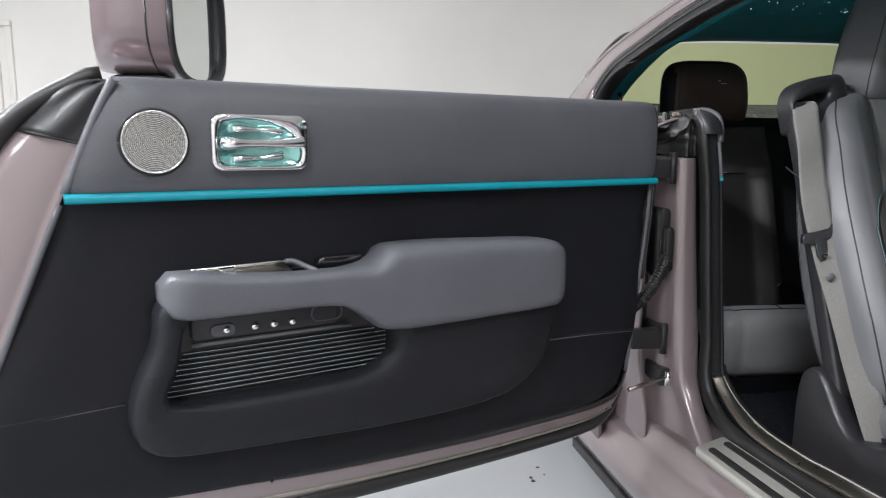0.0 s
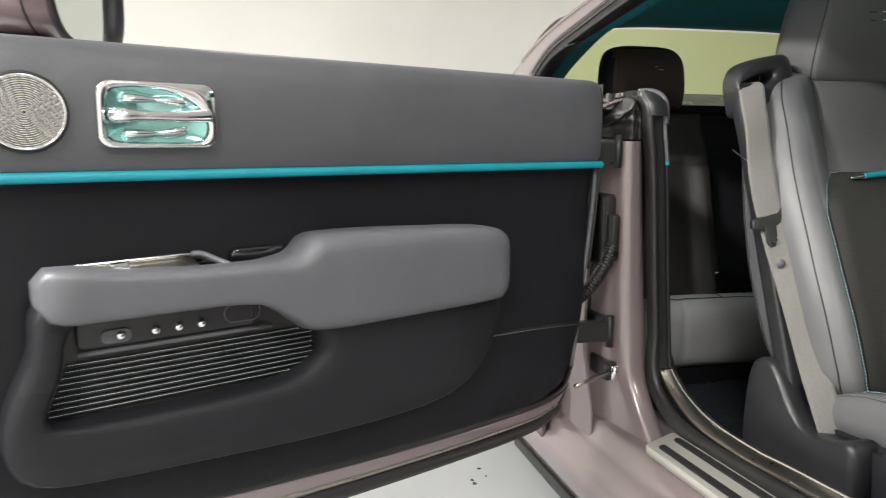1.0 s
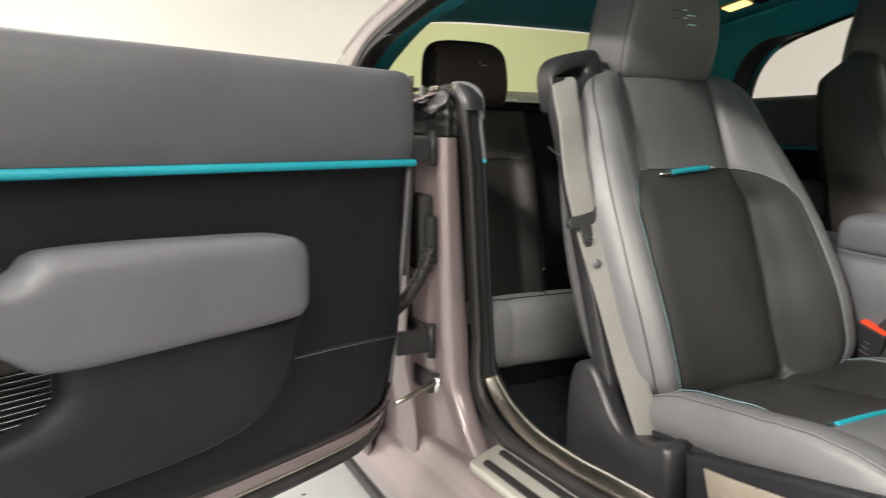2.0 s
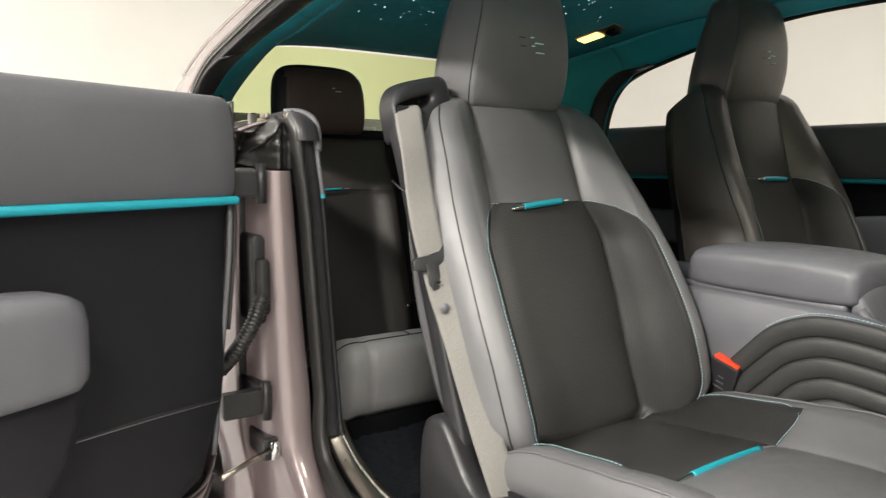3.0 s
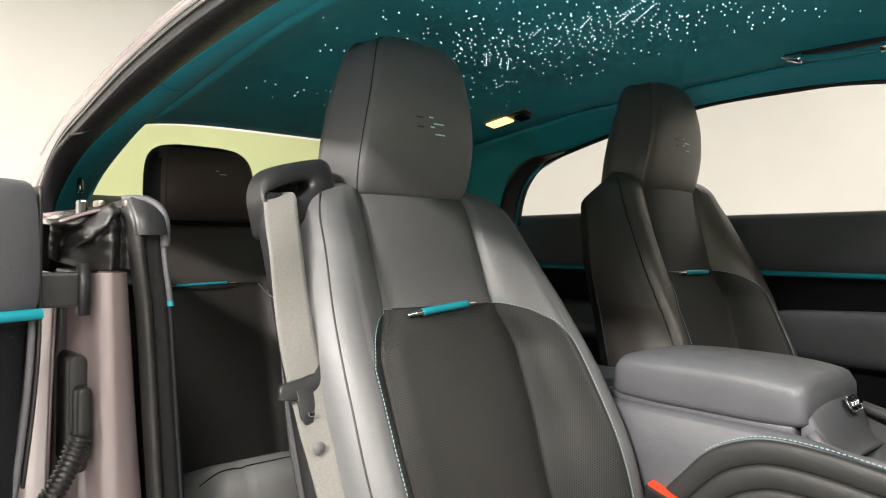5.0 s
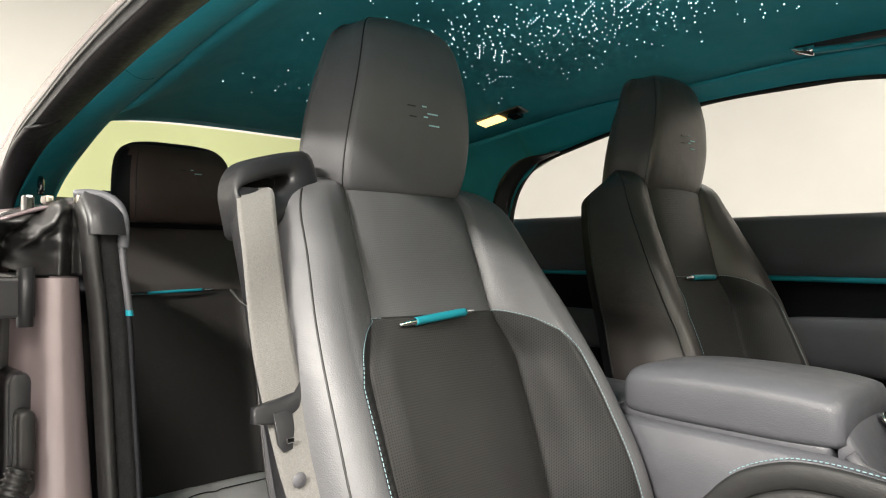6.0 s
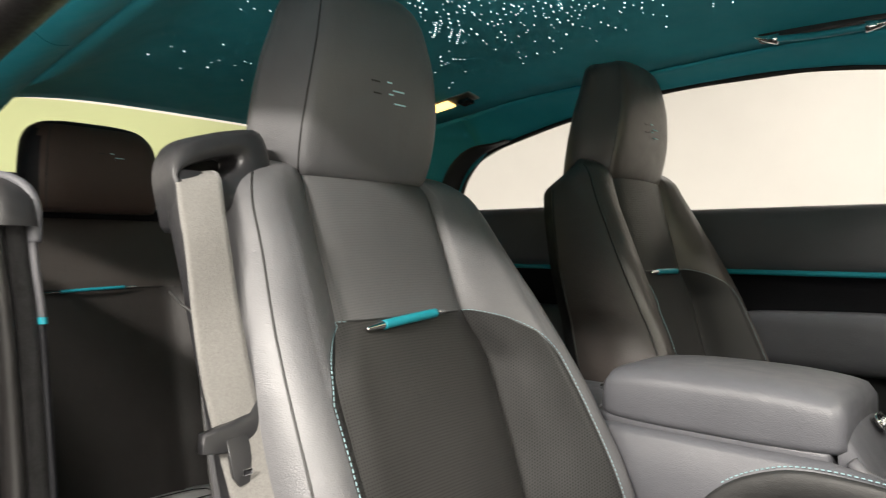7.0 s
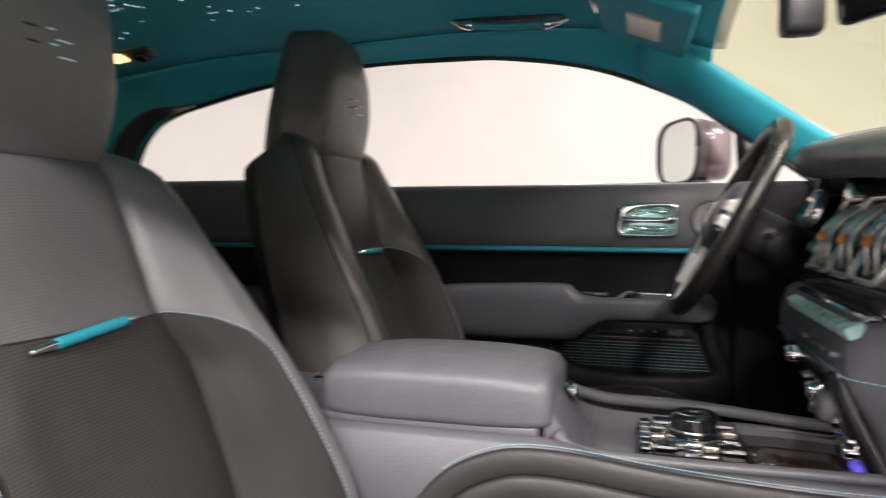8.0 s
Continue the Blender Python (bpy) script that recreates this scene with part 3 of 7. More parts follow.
        def quarter(i, q):
            k = 4 * q * (1 - q) * 0.02
            p = QA[i] * (1 - q) + QB[i] * q
            return (p[0], p[1] + m * k, p[2] + k * 0.5)
        V, F = sheet(quarter, range(24), lin(0, 1, 10))
        solid(made("quarter_trim", V, F, LINER, body, "teal trimmed rear quarter pillar"), 0.01, (0, m, 0.3))
    # rear header, glass, shelf
    V, F = sheet(lambda q, y: (-1.25 - 0.52 * q, y * (1 + 0.04 * q), crown(-1.25, 0.9 * y) - 0.01 - (0.235 - 0.02 * (y / 0.58) ** 2) * q - 0.02 * math.sin(3.14 * q) * -1), lin(0, 1, 10), lin(-0.57, 0.57, 13))
    g = made("rear_window", V, F, REARGLASS, body, "green tinted rear window")
    g.visible_shadow = False
    up_ = curve([(-1.25, 0.57, 1.28), (-1.45, 0.585, 1.185), (-1.78, 0.60, 1.06)], 14)
    lo_ = curve([(-1.22, 0.79, 1.09), (-1.45, 0.80, 1.045), (-1.82, 0.80, 1.02)], 14)
    V, F = sheet(lambda i, q: tuple(up_[i] * (1 - q) + lo_[i] * q + np.array((0, 0.02, 0.02)) * math.sin(3.14 * q)), range(14), lin(0, 1, 8))
    solid(made("rear_pillar", V, F, PAINT, body, "mauve metallic painted rear roof pillar"), 0.006, (0, -1, 0))
    V, F = sheet(lambda x, y: (x, y, 1.045 + 0.02 * (-1.14 - x) + 0.075 * smoothstep(-1.45, -1.76, x)), lin(-1.8, -1.08, 12), lin(-0.68, 0.68, 9))
    solid(made("parcel_shelf", V, F, DARK, body, "black leather parcel shelf"), 0.03, (0, 0, -1))
    # windscreen and its header
    V, F = sheet(lambda q, y: (0.74 + 0.62 * q, y * (1 + 0.12 * q), crown(0.74, y * 0.95) - 0.01 - 0.34 * q), lin(0, 1, 10), lin(-0.66, 0.66, 13))
    g = made("windscreen", V, F, SCREENGLASS, body, "faintly tinted windscreen")
    g.visible_shadow = False


roof()


def stars():
    rng = random.Random(7)
    chunks = []

    def star(x, y, r):
        if not (-1.20 < x < 0.6 and abs(y) < 0.55):
            return
        z = crown(x, y) - 0.0022
        V = [(x + r * math.cos(a), y + r * math.sin(a), z) for a in lin(0.3, 6.583, 6)[:-1]] + [(x, y, z - r), (x, y, z + r)]
        chunks.append((V, [(k, (k + 1) % 5, 5) for k in range(5)] + [((k + 1) % 5, k, 6) for k in range(5)]))

    def size():
        return rng.choice((0.0009, 0.0010, 0.0011, 0.0012, 0.0015))

    # loose points, thinner towards the edges
    for _ in range(210):
        star(rng.uniform(-0.90, 0.58), rng.uniform(-0.36, 0.42), size())
    for _ in range(150):
        star(rng.gauss(-0.15, 0.26), rng.gauss(0.05, 0.15), size())
    # ordered rows that drift along the car, as if plotted from a code
    for row in range(-9, 13):
        y0 = 0.03 + 0.024 * row + rng.gauss(0, 0.002)
        step = rng.choice((0.020, 0.022, 0.026))
        x = -0.46 + rng.uniform(0, 0.06) + 0.012 * row
        while x < 0.42:
            dense = math.exp(-((x + 0.10 - 0.02 * row) / 0.24) ** 2) * math.exp(-((row - 1) / 6.5) ** 2)
            if rng.random() < 0.18 + 0.62 * dense:
                star(x + rng.gauss(0, 0.0012), y0 + 0.10 * (x + 0.1) + rng.gauss(0, 0.0012), size())
            x += step
    # short close-set dashes of points
    for x, y, n, d in ((-0.387, 0.102, 8, -0.0093), (-0.378, 0.172, 8, -0.0093), (-0.36, 0.128, 5, -0.0093), (0.045, 0.070, 9, -0.0040), (0.045, 0.123, 10, -0.0060), (0.020, 0.098, 7, -0.0050), (-0.05, 0.060, 6, -0.0060), (-0.15, 0.02, 5, -0.0050)):
        for k in range(n):
            star(x + 0.0095 * k, y + d * k, 0.0011)
    V, F = joined(chunks)
    tagged(made("headliner_star", V, F, STAR, None, smooth=False), "tiny glowing fibre-optic points set in the headlining", "ceiling stars", kind="stuff")


stars()


def pillar_and_sill():
    YL = table([(0.2, -0.925), (0.28, -0.925), (0.47, -0.95), (0.7, -0.945), (0.91, -0.937), (0.95, -0.935)])
    YR = table([(0.2, -0.826), (0.30, -0.826), (0.40, -0.826), (0.50, -0.822), (0.6, -0.828), (0.915, -0.846), (0.95, -0.848)])
    FWD = table([(0.24, 0.10), (0.28, 0.055), (0.32, 0.0), (0.37, -0.05), (0.43, -0.085), (0.55, -0.10), (0.95, -0.118)])

    def jamb(z, k):
        yl, yr, xf = YL(z), YR(z), FWD(z)
        w = yr - yl
        pts = [(-0.34, yl), (-0.165, yl + 0.001), (-0.158, yl + 0.006), (-0.205, yl + 0.010), (-0.205, yl + 0.27 * w), (min(xf, -0.130), yl + 0.36 * w), (xf - 0.006, yl + 0.52 * w), (xf, yl + 0.62 * w), (xf, yl + 0.80 * w), (xf - 0.008, yl + 0.93 * w), (xf - 0.03, yr), (-0.30, yr)]
        return (pts[k][0], pts[k][1], z)

    V, F = sheet(jamb, lin(0.24, 0.916, 26), range(12))
    made("door_pillar", V, F, PAINT, body, "mauve metallic painted door pillar")
    # black sheet in place of the shade deep in the hinge recess
    V, F = sheet(lambda z, q: (-0.200 + 0.004 * math.sin(9 * z), YL(z) + 0.014 + 0.024 * q, z), lin(0.46, 0.912, 12), lin(0, 1, 4))
    solid(made("recess_shade_sheet", V, F, PLASTIC, body, "black sheet standing for shade in the hinge recess"), 0.003)
    # stretched rubber cover over the pillar head: hollow beside the hinge, a broad fold, small creases
    def cap(v, u):
        y = -0.940 + 0.110 * u
        low = 0.936 - 0.018 * smoothstep(0.0, 0.45, u)
        top = 0.990 + 0.030 * smoothstep(0.0, 1.0, u)
        z = low + (top - low) * v
        x = -0.150 - 0.075 * math.exp(-((u - 0.16) / 0.16) ** 2) * (1 - v) ** 0.7 * smoothstep(-0.1, 0.25, u)
        x += 0.030 * math.exp(-((u - 0.60 - 0.05 * v) / 0.11) ** 2) * (1 - 0.35 * v)
        x += 0.018 * math.exp(-((v - 0.35 - 1.3 * (u - 0.22)) / 0.10) ** 2) * smoothstep(0.12, 0.3, u) * (1 - smoothstep(0.55, 0.72, u))
        x -= 0.014 * math.exp(-((v - 0.62 - 1.1 * (u - 0.22)) / 0.07) ** 2) * smoothstep(0.1, 0.3, u) * (1 - smoothstep(0.6, 0.8, u))
        x -= 0.010 * math.exp(-((u - 0.80) / 0.045) ** 2) + 0.004 * math.sin(26 * v + 9 * u) * v
        x -= 0.035 * smoothstep(0.80, 1.0, v) ** 2
        return (x, y, z - 0.004 * math.exp(-((u - 0.5) / 0.08) ** 2) * v)
    V, F = sheet(cap, lin(0, 1, 30), lin(0, 1, 46))
    solid(made("pillar_cover", V, F, RUBBER, body, "creased black rubber cover stretched over the pillar head"), 0.004, (-1, 0, 0))
    V, F = sheet(lambda q, u: (-0.17 - 0.16 * q, -0.935 + 0.115 * u, 0.990 + 0.030 * u + 0.006 * math.sin(3.1 * u) - 0.006 * (1 - q)), lin(0, 1, 6), lin(0, 1, 8))
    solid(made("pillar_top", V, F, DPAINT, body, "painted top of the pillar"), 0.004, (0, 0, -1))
    block("clip", (-0.150, -0.842, 1.013), (0.016, 0.020, 0.016), BRUSHED, body, "small dull clip", bevel=0.005)
    block("clip", (-0.200, -0.893, 1.008), (0.020, 0.012, 0.022), GLOSS, body, "gloss black clip", bevel=0.003)
    block("clip", (-0.190, -0.873, 1.014), (0.030, 0.010, 0.010), BRUSHED, body, "small dull clip", bevel=0.003)
    tube("trim_roll", curve([(-0.118, -0.803, 0.952), (-0.120, -0.802, 0.985), (-0.126, -0.806, 1.005), (-0.134, -0.818, 1.017), (-0.142, -0.835, 1.021), (-0.150, -0.852, 1.020)], 30), lambda q: 0.0075 - 0.002 * q, GREY, body, "grey leather roll over the pillar head", sides=10)
    # seal band from the pillar head, round the corner and along the sill: rubber roll, felt, trim edge
    line = curve([(-0.150, -0.868, 1.012), (-0.122, -0.868, 0.985), (-0.116, -0.864, 0.93), (-0.112, -0.856, 0.85), (-0.103, -0.846, 0.65), (-0.095, -0.838, 0.50), (-0.080, -0.832, 0.425), (-0.040, -0.828, 0.378), (0.04, -0.825, 0.350), (0.20, -0.824, 0.353), (0.6, -0.824, 0.395), (1.15, -0.824, 0.45)], 260)
    tan = np.gradient(line, axis=0)

    def band(name, prof, i0, i1, mat, label=""):
        def f(i, k):
            t = tan[i] / np.linalg.norm(tan[i])
            nrm = np.array((-t[2], 0.0, t[0]))
            nrm /= np.linalg.norm(nrm)
            up_ = smoothstep(0.40, 0.52, line[i][2])
            return tuple(line[i] + np.array((0, prof[k][0] * (1 - 0.22 * up_) + 0.018 * up_, 0)) + nrm * prof[k][1])
        V, F = sheet(f, range(i0, i1), range(len(prof)))
        return made(name, V, F, mat, body, label)

    corner = int(np.argmin(abs(line[:170, 2] - 0.432)))
    cut = int(np.argmin(abs(line[:150, 2] - 0.868)))
    head_ = int(np.argmin(abs(line[:150, 2] - 0.960)))
    band("pillar_seal", [(-0.002, -0.014), (-0.001, 0.002), (0.003, 0.009), (0.010, 0.012), (0.017, 0.010), (0.022, 0.003), (0.023, -0.012)], 0, 260, RUBBER, "black rubber door seal")
    band("felt_strip", [(0.022, -0.012), (0.023, 0.000), (0.027, 0.003), (0.040, 0.003), (0.049, 0.001), (0.050, -0.012)], 7, corner + 1, FELT, "worn black felt strip beside the seal")
    edge = [(0.049, -0.012), (0.050, 0.001), (0.053, 0.005), (0.057, 0.005), (0.061, 0.001), (0.063, -0.012), (0.064, -0.026)]
    band("trim_edge", edge, 9, cut, GREYP, "grey leather trim edge")
    band("teal_bead", [(q, w + 0.0012) for q, w in edge], cut - 1, cut + 1, TEAL, "teal leather bead")
    band("trim_edge", [(q - 0.001, w - 0.002) for q, w in edge], cut, corner + 1, POCKET, "dark grey trim edge")
    band("seal_head", [(0.003, -0.012), (0.004, 0.010), (0.010, 0.0155), (0.030, 0.0155), (0.046, 0.0135), (0.058, 0.011), (0.064, 0.004), (0.065, -0.012)], 0, head_, PLASTIC, "black moulded head of the seal")
    # aluminium kick trim sweeping into the sill
    K = curve([(-0.104, -0.803, 0.440), (-0.094, -0.802, 0.420), (-0.060, -0.801, 0.394), (-0.013, -0.800, 0.373), (0.077, -0.800, 0.357), (0.21, -0.800, 0.360), (0.305, -0.800, 0.371), (0.7, -0.800, 0.410), (1.15, -0.800, 0.455)], 60)
    W = curve([(0.0, 0.042, 0.008), (0.0, 0.048, 0.008), (0.0, 0.054, 0.008), (0.0, 0.058, 0.008), (0.0, 0.058, 0.010), (0.0, 0.058, 0.012), (0.0, 0.058, 0.012), (0.0, 0.058, 0.012)], 60)
    def kick(i, q):
        b = math.sin(3.14 * q) * 0.008
        p = K[i] + W[i] * q
        return (p[0] + 0.3 * b, p[1], p[2] + b)
    V, F = sheet(kick, range(60), lin(0, 1, 8))
    solid(made("kick_trim", V, F, BRUSHED, body, "brushed aluminium kick trim along the sill"), 0.006, (0, 0, -1))
    tube("kick_line", K + W * 0.66 + np.array((0, 0, 0.0068)), 0.0020, TREAD, body, sides=6)
    # painted sill and rocker
    sec = [(-0.70, 0.20), (-0.74, 0.30), (-0.80, 0.312), (-0.865, 0.308), (-0.910, 0.302), (-0.918, 0.272), (-0.928, 0.254), (-0.944, 0.248), (-0.950, 0.224), (-0.962, 0.212), (-0.974, 0.198), (-0.977, 0.165), (-0.96, 0.125), (-0.93, 0.11), (-0.70, 0.11)]
    V, F = sheet(lambda x, k: (x, sec[k][0], sec[k][1] + 0.085 * x if k not in (0,) else sec[k][1]), lin(-0.60, 1.25, 20), range(len(sec)))
    made("sill", V, F, PAINT, body, "mauve metallic painted door sill")
    V, F = box_data((0.3, -0.925, 0.115), (1.85, 0.06, 0.03), ((0.9964, 0, 0.0847), (0, 1, 0), (-0.0847, 0, 0.9964)), 0.006)
    made("rocker_strip", V, F, RUBBER, body, "black lower rocker strip", False)
    # tread plate with two dark inlays
    ax = np.array(((0.9964, 0, 0.0847), (0.0, 0.97, 0.06), (-0.0847, -0.06, 0.9964)))
    ax = ax / np.linalg.norm(ax, axis=1)[:, None]
    def plate(u, v, w):
        return tuple(np.array((0.055, -0.873, 0.322)) + ax[0] * (u - 0.5 * v) + ax[1] * v + ax[2] * w)
    slab("tread_plate", [(u + 0.42, v) for u, v in rounded(0.84, 0.086, 0.010)], plate, 0.016, TREAD, body, "satin aluminium tread plate with two black inlays", 0.004)
    for v in (-0.018, 0.026):
        slab("inlay", [(u + 0.43, q + v) for u, q in rounded(0.80, 0.018, 0.0088, 6)], lambda a, b, w: plate(a, b, w + 0.0158), 0.0022, RUBBER, body, "black rubber inlay", 0.001)
    # hinges, check strap, cable boot
    for z in (0.895, 0.512):
        h = thing("door_hinge", (-0.12, -0.95, z - 0.03), "dark painted steel door hinge on the pillar", "hinge", group="door hinges")
        block("plate", (-0.162, -0.912, z), (0.090, 0.026, 0.052), PLASTIC, h, bevel=0.004)
        block("arm", (-0.115, -0.945, z), (0.022, 0.085, 0.046), PLASTIC, h, bevel=0.004)
        tube("pin", [(-0.108, -0.912, z - 0.034), (-0.108, -0.912, z + 0.034)], 0.009, PLASTIC, h, sides=10)
    c = thing("check_strap", (-0.10, -0.95, 0.40), "bright steel check strap with black bracket", "door check")
    tube("arm", [(-0.108, -0.905, 0.420), (-0.075, -0.965, 0.418), (-0.05, -1.01, 0.416)], 0.005, BRUSHED, c, sides=8)
    block("bracket", (-0.150, -0.903, 0.42), (0.085, 0.030, 0.042), PLASTIC, c, bevel=0.006)
    tube("pin", [(-0.10, -0.90, 0.405), (-0.10, -0.90, 0.436)], 0.008, CHROME, c, sides=10)
    b = thing("cable_boot", (-0.12, -0.95, 0.5), "ribbed black rubber cable boot from pillar to door", "cable boot")
    slab("plate", rounded(0.036, 0.16, 0.014), lambda u, v, w: (-0.207 + w, -0.912 + u * 0.7, 0.725 + v), 0.080, PLASTIC, b, "", 0.004)
    slab("socket", rounded(0.020, 0.10, 0.009), lambda u, v, w: (-0.127 + w, -0.910 + u, 0.715 + v), 0.024, RUBBER, b, "", 0.006)
    boot = curve([(-0.105, -0.915, 0.70), (-0.10, -0.935, 0.655), (-0.11, -0.96, 0.61), (-0.13, -0.985, 0.575)], 70)
    tube("boot", boot, lambda q: 0.013 + 0.0025 * math.sin(q * 140), RUBBER, b, "ribbed hose", sides=12)
    # inner quarter panel by the back seat
    V, F = sheet(lambda x, k: (x, (-0.742, -0.748, -0.752, -0.752, -0.745, -0.745)[k] - 0.055 * smoothstep(-0.75, -0.25, x), (1.03, 0.90, 0.87, 0.852, 0.85, 0.22)[k]), lin(-1.1, -0.19, 10), range(6))
    solid(made("quarter_panel", V, F, DARK, body, "black leather rear side panel"), 0.01, (0, -1, 0))
    # car floor and underside
    block("floor_pan", (-0.1, 0, 0.16), (2.4, 1.46, 0.06), CARPET, body, "black deep-pile carpet", bevel=0.01)
    rng = random.Random(5)
    V, F = sheet(lambda x, y: (x + rng.uniform(-0.004, 0.004), y + rng.uniform(-0.004, 0.004), 0.196 + rng.uniform(-0.006, 0.007)), lin(-0.62, 0.25, 88), lin(-0.735, -0.02, 72))
    solid(made("carpet", V, F, CARPET, body, "blue-black deep-pile carpet"), 0.01, (0, 0, -1))
    block("underbody", (-0.3, 0, 0.11), (3.0, 1.7, 0.04), RUBBER, body, bevel=0.01)
    V, F = sheet(lambda x, k: (x, (-0.972, -0.978, -0.972, -0.958, -0.93, -0.80)[k], (0.16, 0.5, 0.85, 0.965, 1.002, 1.022)[k] - 0.03 * smoothstep(-0.9, -1.6, x)), lin(-1.9, -0.34, 18), range(6))
    solid(made("rear_wing", V, F, PAINT, body, "mauve metallic painted rear wing"), 0.01, (0, 1, 0))
    V, F = sheet(lambda x, k: (x, (0.80, 0.86, 0.95, 0.97, 0.97)[k], (1.03, 1.01, 0.9, 0.5, 0.16)[k]), lin(-1.9, -0.24, 10), range(5))
    solid(made("rear_wing", V, F, PAINT, body), 0.01, (0, -1, 0))
    V, F = sheet(lambda y, k: ((-1.75, -1.9, -1.9)[k], y, (1.04, 0.9, 0.16)[k]), lin(-0.97, 0.97, 8), range(3))
    solid(made("tail_panel", V, F, PAINT, body), 0.01, (1, 0, 0))
    # Front wing out of view, added to block light leaking into the footwell.
    V, F = sheet(lambda x, k: (x, (-0.76, -0.76, -0.80, -0.95, -0.97, -0.96)[k], (0.2, 0.98, 1.01, 0.98, 0.6, 0.16)[k]), lin(1.27, 1.75, 8), range(6))
    solid(made("front_wing", V, F, PAINT, body, "unseen mauve metallic front wing that blocks stray light"), 0.01)
    block("bulkhead", (1.36, 0, 0.5), (0.03, 1.5, 0.8), PLASTIC, body, "black bulkhead under the windscreen")


pillar_and_sill()


# ---------------------------------------------------------------- doors
def car_door(A, d, n, dz, label, near):
    A, d, n = np.array(A), np.array(d), np.array(n)

    def P(u, z, w):
        q = A + d * u + n * w
        return (q[0], q[1], z + dz)

    D = thing("coach_door", P(0.5, 0.36, -0.08), label, "car door", group="car doors")
    UF = table([(1.04, 1.015), (1.033, 1.02), (0.862, 1.097), (0.665, 1.177), (0.48, 1.25), (0.40, 1.28)])
    UR = table([(1.04, 0.0), (0.87, 0.0), (0.582, 0.031), (0.435, 0.052), (0.39, 0.06)])
    N3 = np.array((n[0], n[1], 0.0))
    # upper panel
    rows = [(0.877, 0.002), (0.885, 0.006), (0.91, 0.008), (0.96, 0.008), (1.0, 0.004), (1.018, -0.001), (1.028, -0.009), (1.0325, -0.02), (1.032, -0.05), (1.022, -0.09)]
    us = curve([(0.0,), (0.01,), (0.03,), (0.1,), (0.5,), (0.9,), (0.99,), (1.0,)], 40)[:, 0]
    def upper(k, q):
        z, w = rows[k]
        u = UR(z) * (1 - q) + UF(z) * q
        e = min(q, 1 - q) * 1.05
        return P(u, z, w - 0.010 * (1 - smoothstep(0, 0.016, e)))
    V, F = sheet(upper, range(len(rows)), us)
    made("upper_panel", V, F, DOORGREY, D, "grey leather upper door panel")
    # teal bead
    V, F = sheet(lambda q, a: P(UR(0.87) * (1 - q) + (UF(0.87) - 0.002) * q, 0.870 + 0.0068 * math.cos(a), 0.0015 + 0.0055 * math.sin(a)), lin(0, 1, 30), lin(-0.6, 3.74, 9))
    made("teal_strip", V, F, TEAL, D, "teal leather piping strip")
    # lower panel
    ZB = table([(0, 0.53), (0.008, 0.47), (0.02, 0.437), (0.04, 0.418), (0.08, 0.405), (0.2, 0.397), (0.5, 0.402), (0.75, 0.418), (1.0, 0.47)])
    prof = [(0, -0.002), (0.012, -0.012), (0.06, -0.018), (0.2, -0.020), (0.4, -0.012), (0.6, -0.004), (0.8, 0.0), (0.93, 0.0), (0.98, -0.004), (1.0, -0.012)]
    def lower(k, q):
        s, w = prof[k]
        z = 0.8635 + (ZB(q) - 0.8635) * s
        u = UR(z) * (1 - q) + UF(z) * q
        e = min(q, 1 - q) * 1.1
        return P(u, z, w - 0.008 * (1 - smoothstep(0, 0.014, e)))
    V, F = sheet(lower, range(len(prof)), us)
    made("lower_panel", V, F, DARK, D, "black leather lower door panel")

    def lower_w(z):
        s = (0.8635 - z) / (0.8635 - 0.405)
        return float(np.interp(s, [p[0] for p in prof], [p[1] for p in prof]))
    for seam in ([(1.215, 0.577), (1.12, 0.578), (1.035, 0.581)], [(0.824, 0.482), (0.828, 0.405)], [(0.300, 0.567), (0.17, 0.562), (0.046, 0.554)]):
        tube("seam", [P(u, z, lower_w(z) - 0.0002) for u, z in seam], 0.0026, FELT, D, sides=6)
        # Highlight along the seam's lip, drawn as a thin grey tube.
        tube("seam_highlight", [P(u + 0.0004, z - 0.0026, lower_w(z) + 0.0005) for u, z in seam], 0.0012, GREYP, D, sides=6)
    # shell: shut faces and outer skin
    trim_loop = [(0.0, 1.02), (0.0, 0.95), (0.0, 0.87), (0.018, 0.70), (0.034, 0.56), (0.046, 0.455), (0.075, 0.413), (0.15, 0.402), (0.4, 0.398), (0.7, 0.41), (0.95, 0.435), (1.15, 0.46), (1.245, 0.49), (1.21, 0.585), (1.177, 0.665), (1.135, 0.765), (1.097, 0.862), (1.06, 0.945), (1.02, 1.025), (0.75, 1.028), (0.4, 1.022)]
    out_loop = [(-0.008, 1.015), (-0.010, 0.95), (-0.010, 0.87), (0.008, 0.70), (0.024, 0.55), (0.036, 0.425), (0.07, 0.366), (0.15, 0.346), (0.4, 0.340), (0.7, 0.344), (0.95, 0.356), (1.18, 0.374), (1.32, 0.43), (1.30, 0.585), (1.275, 0.68), (1.245, 0.78), (1.205, 0.875), (1.14, 0.965), (1.045, 1.027), (0.75, 1.028), (0.4, 1.022)]
    loops = [[table([(k, p[i]) for k, p in enumerate(lp)]) for i in (0, 1)] for lp in (trim_loop, out_loop)]

    def edge_at(k, q):
        """A point of the shut face: k along its outline, q across it from the trim to the outer skin."""
        (tu, tz), (ou, oz) = loops
        return tu(k) + (ou(k) - tu(k)) * q, tz(k) + (oz(k) - tz(k)) * q

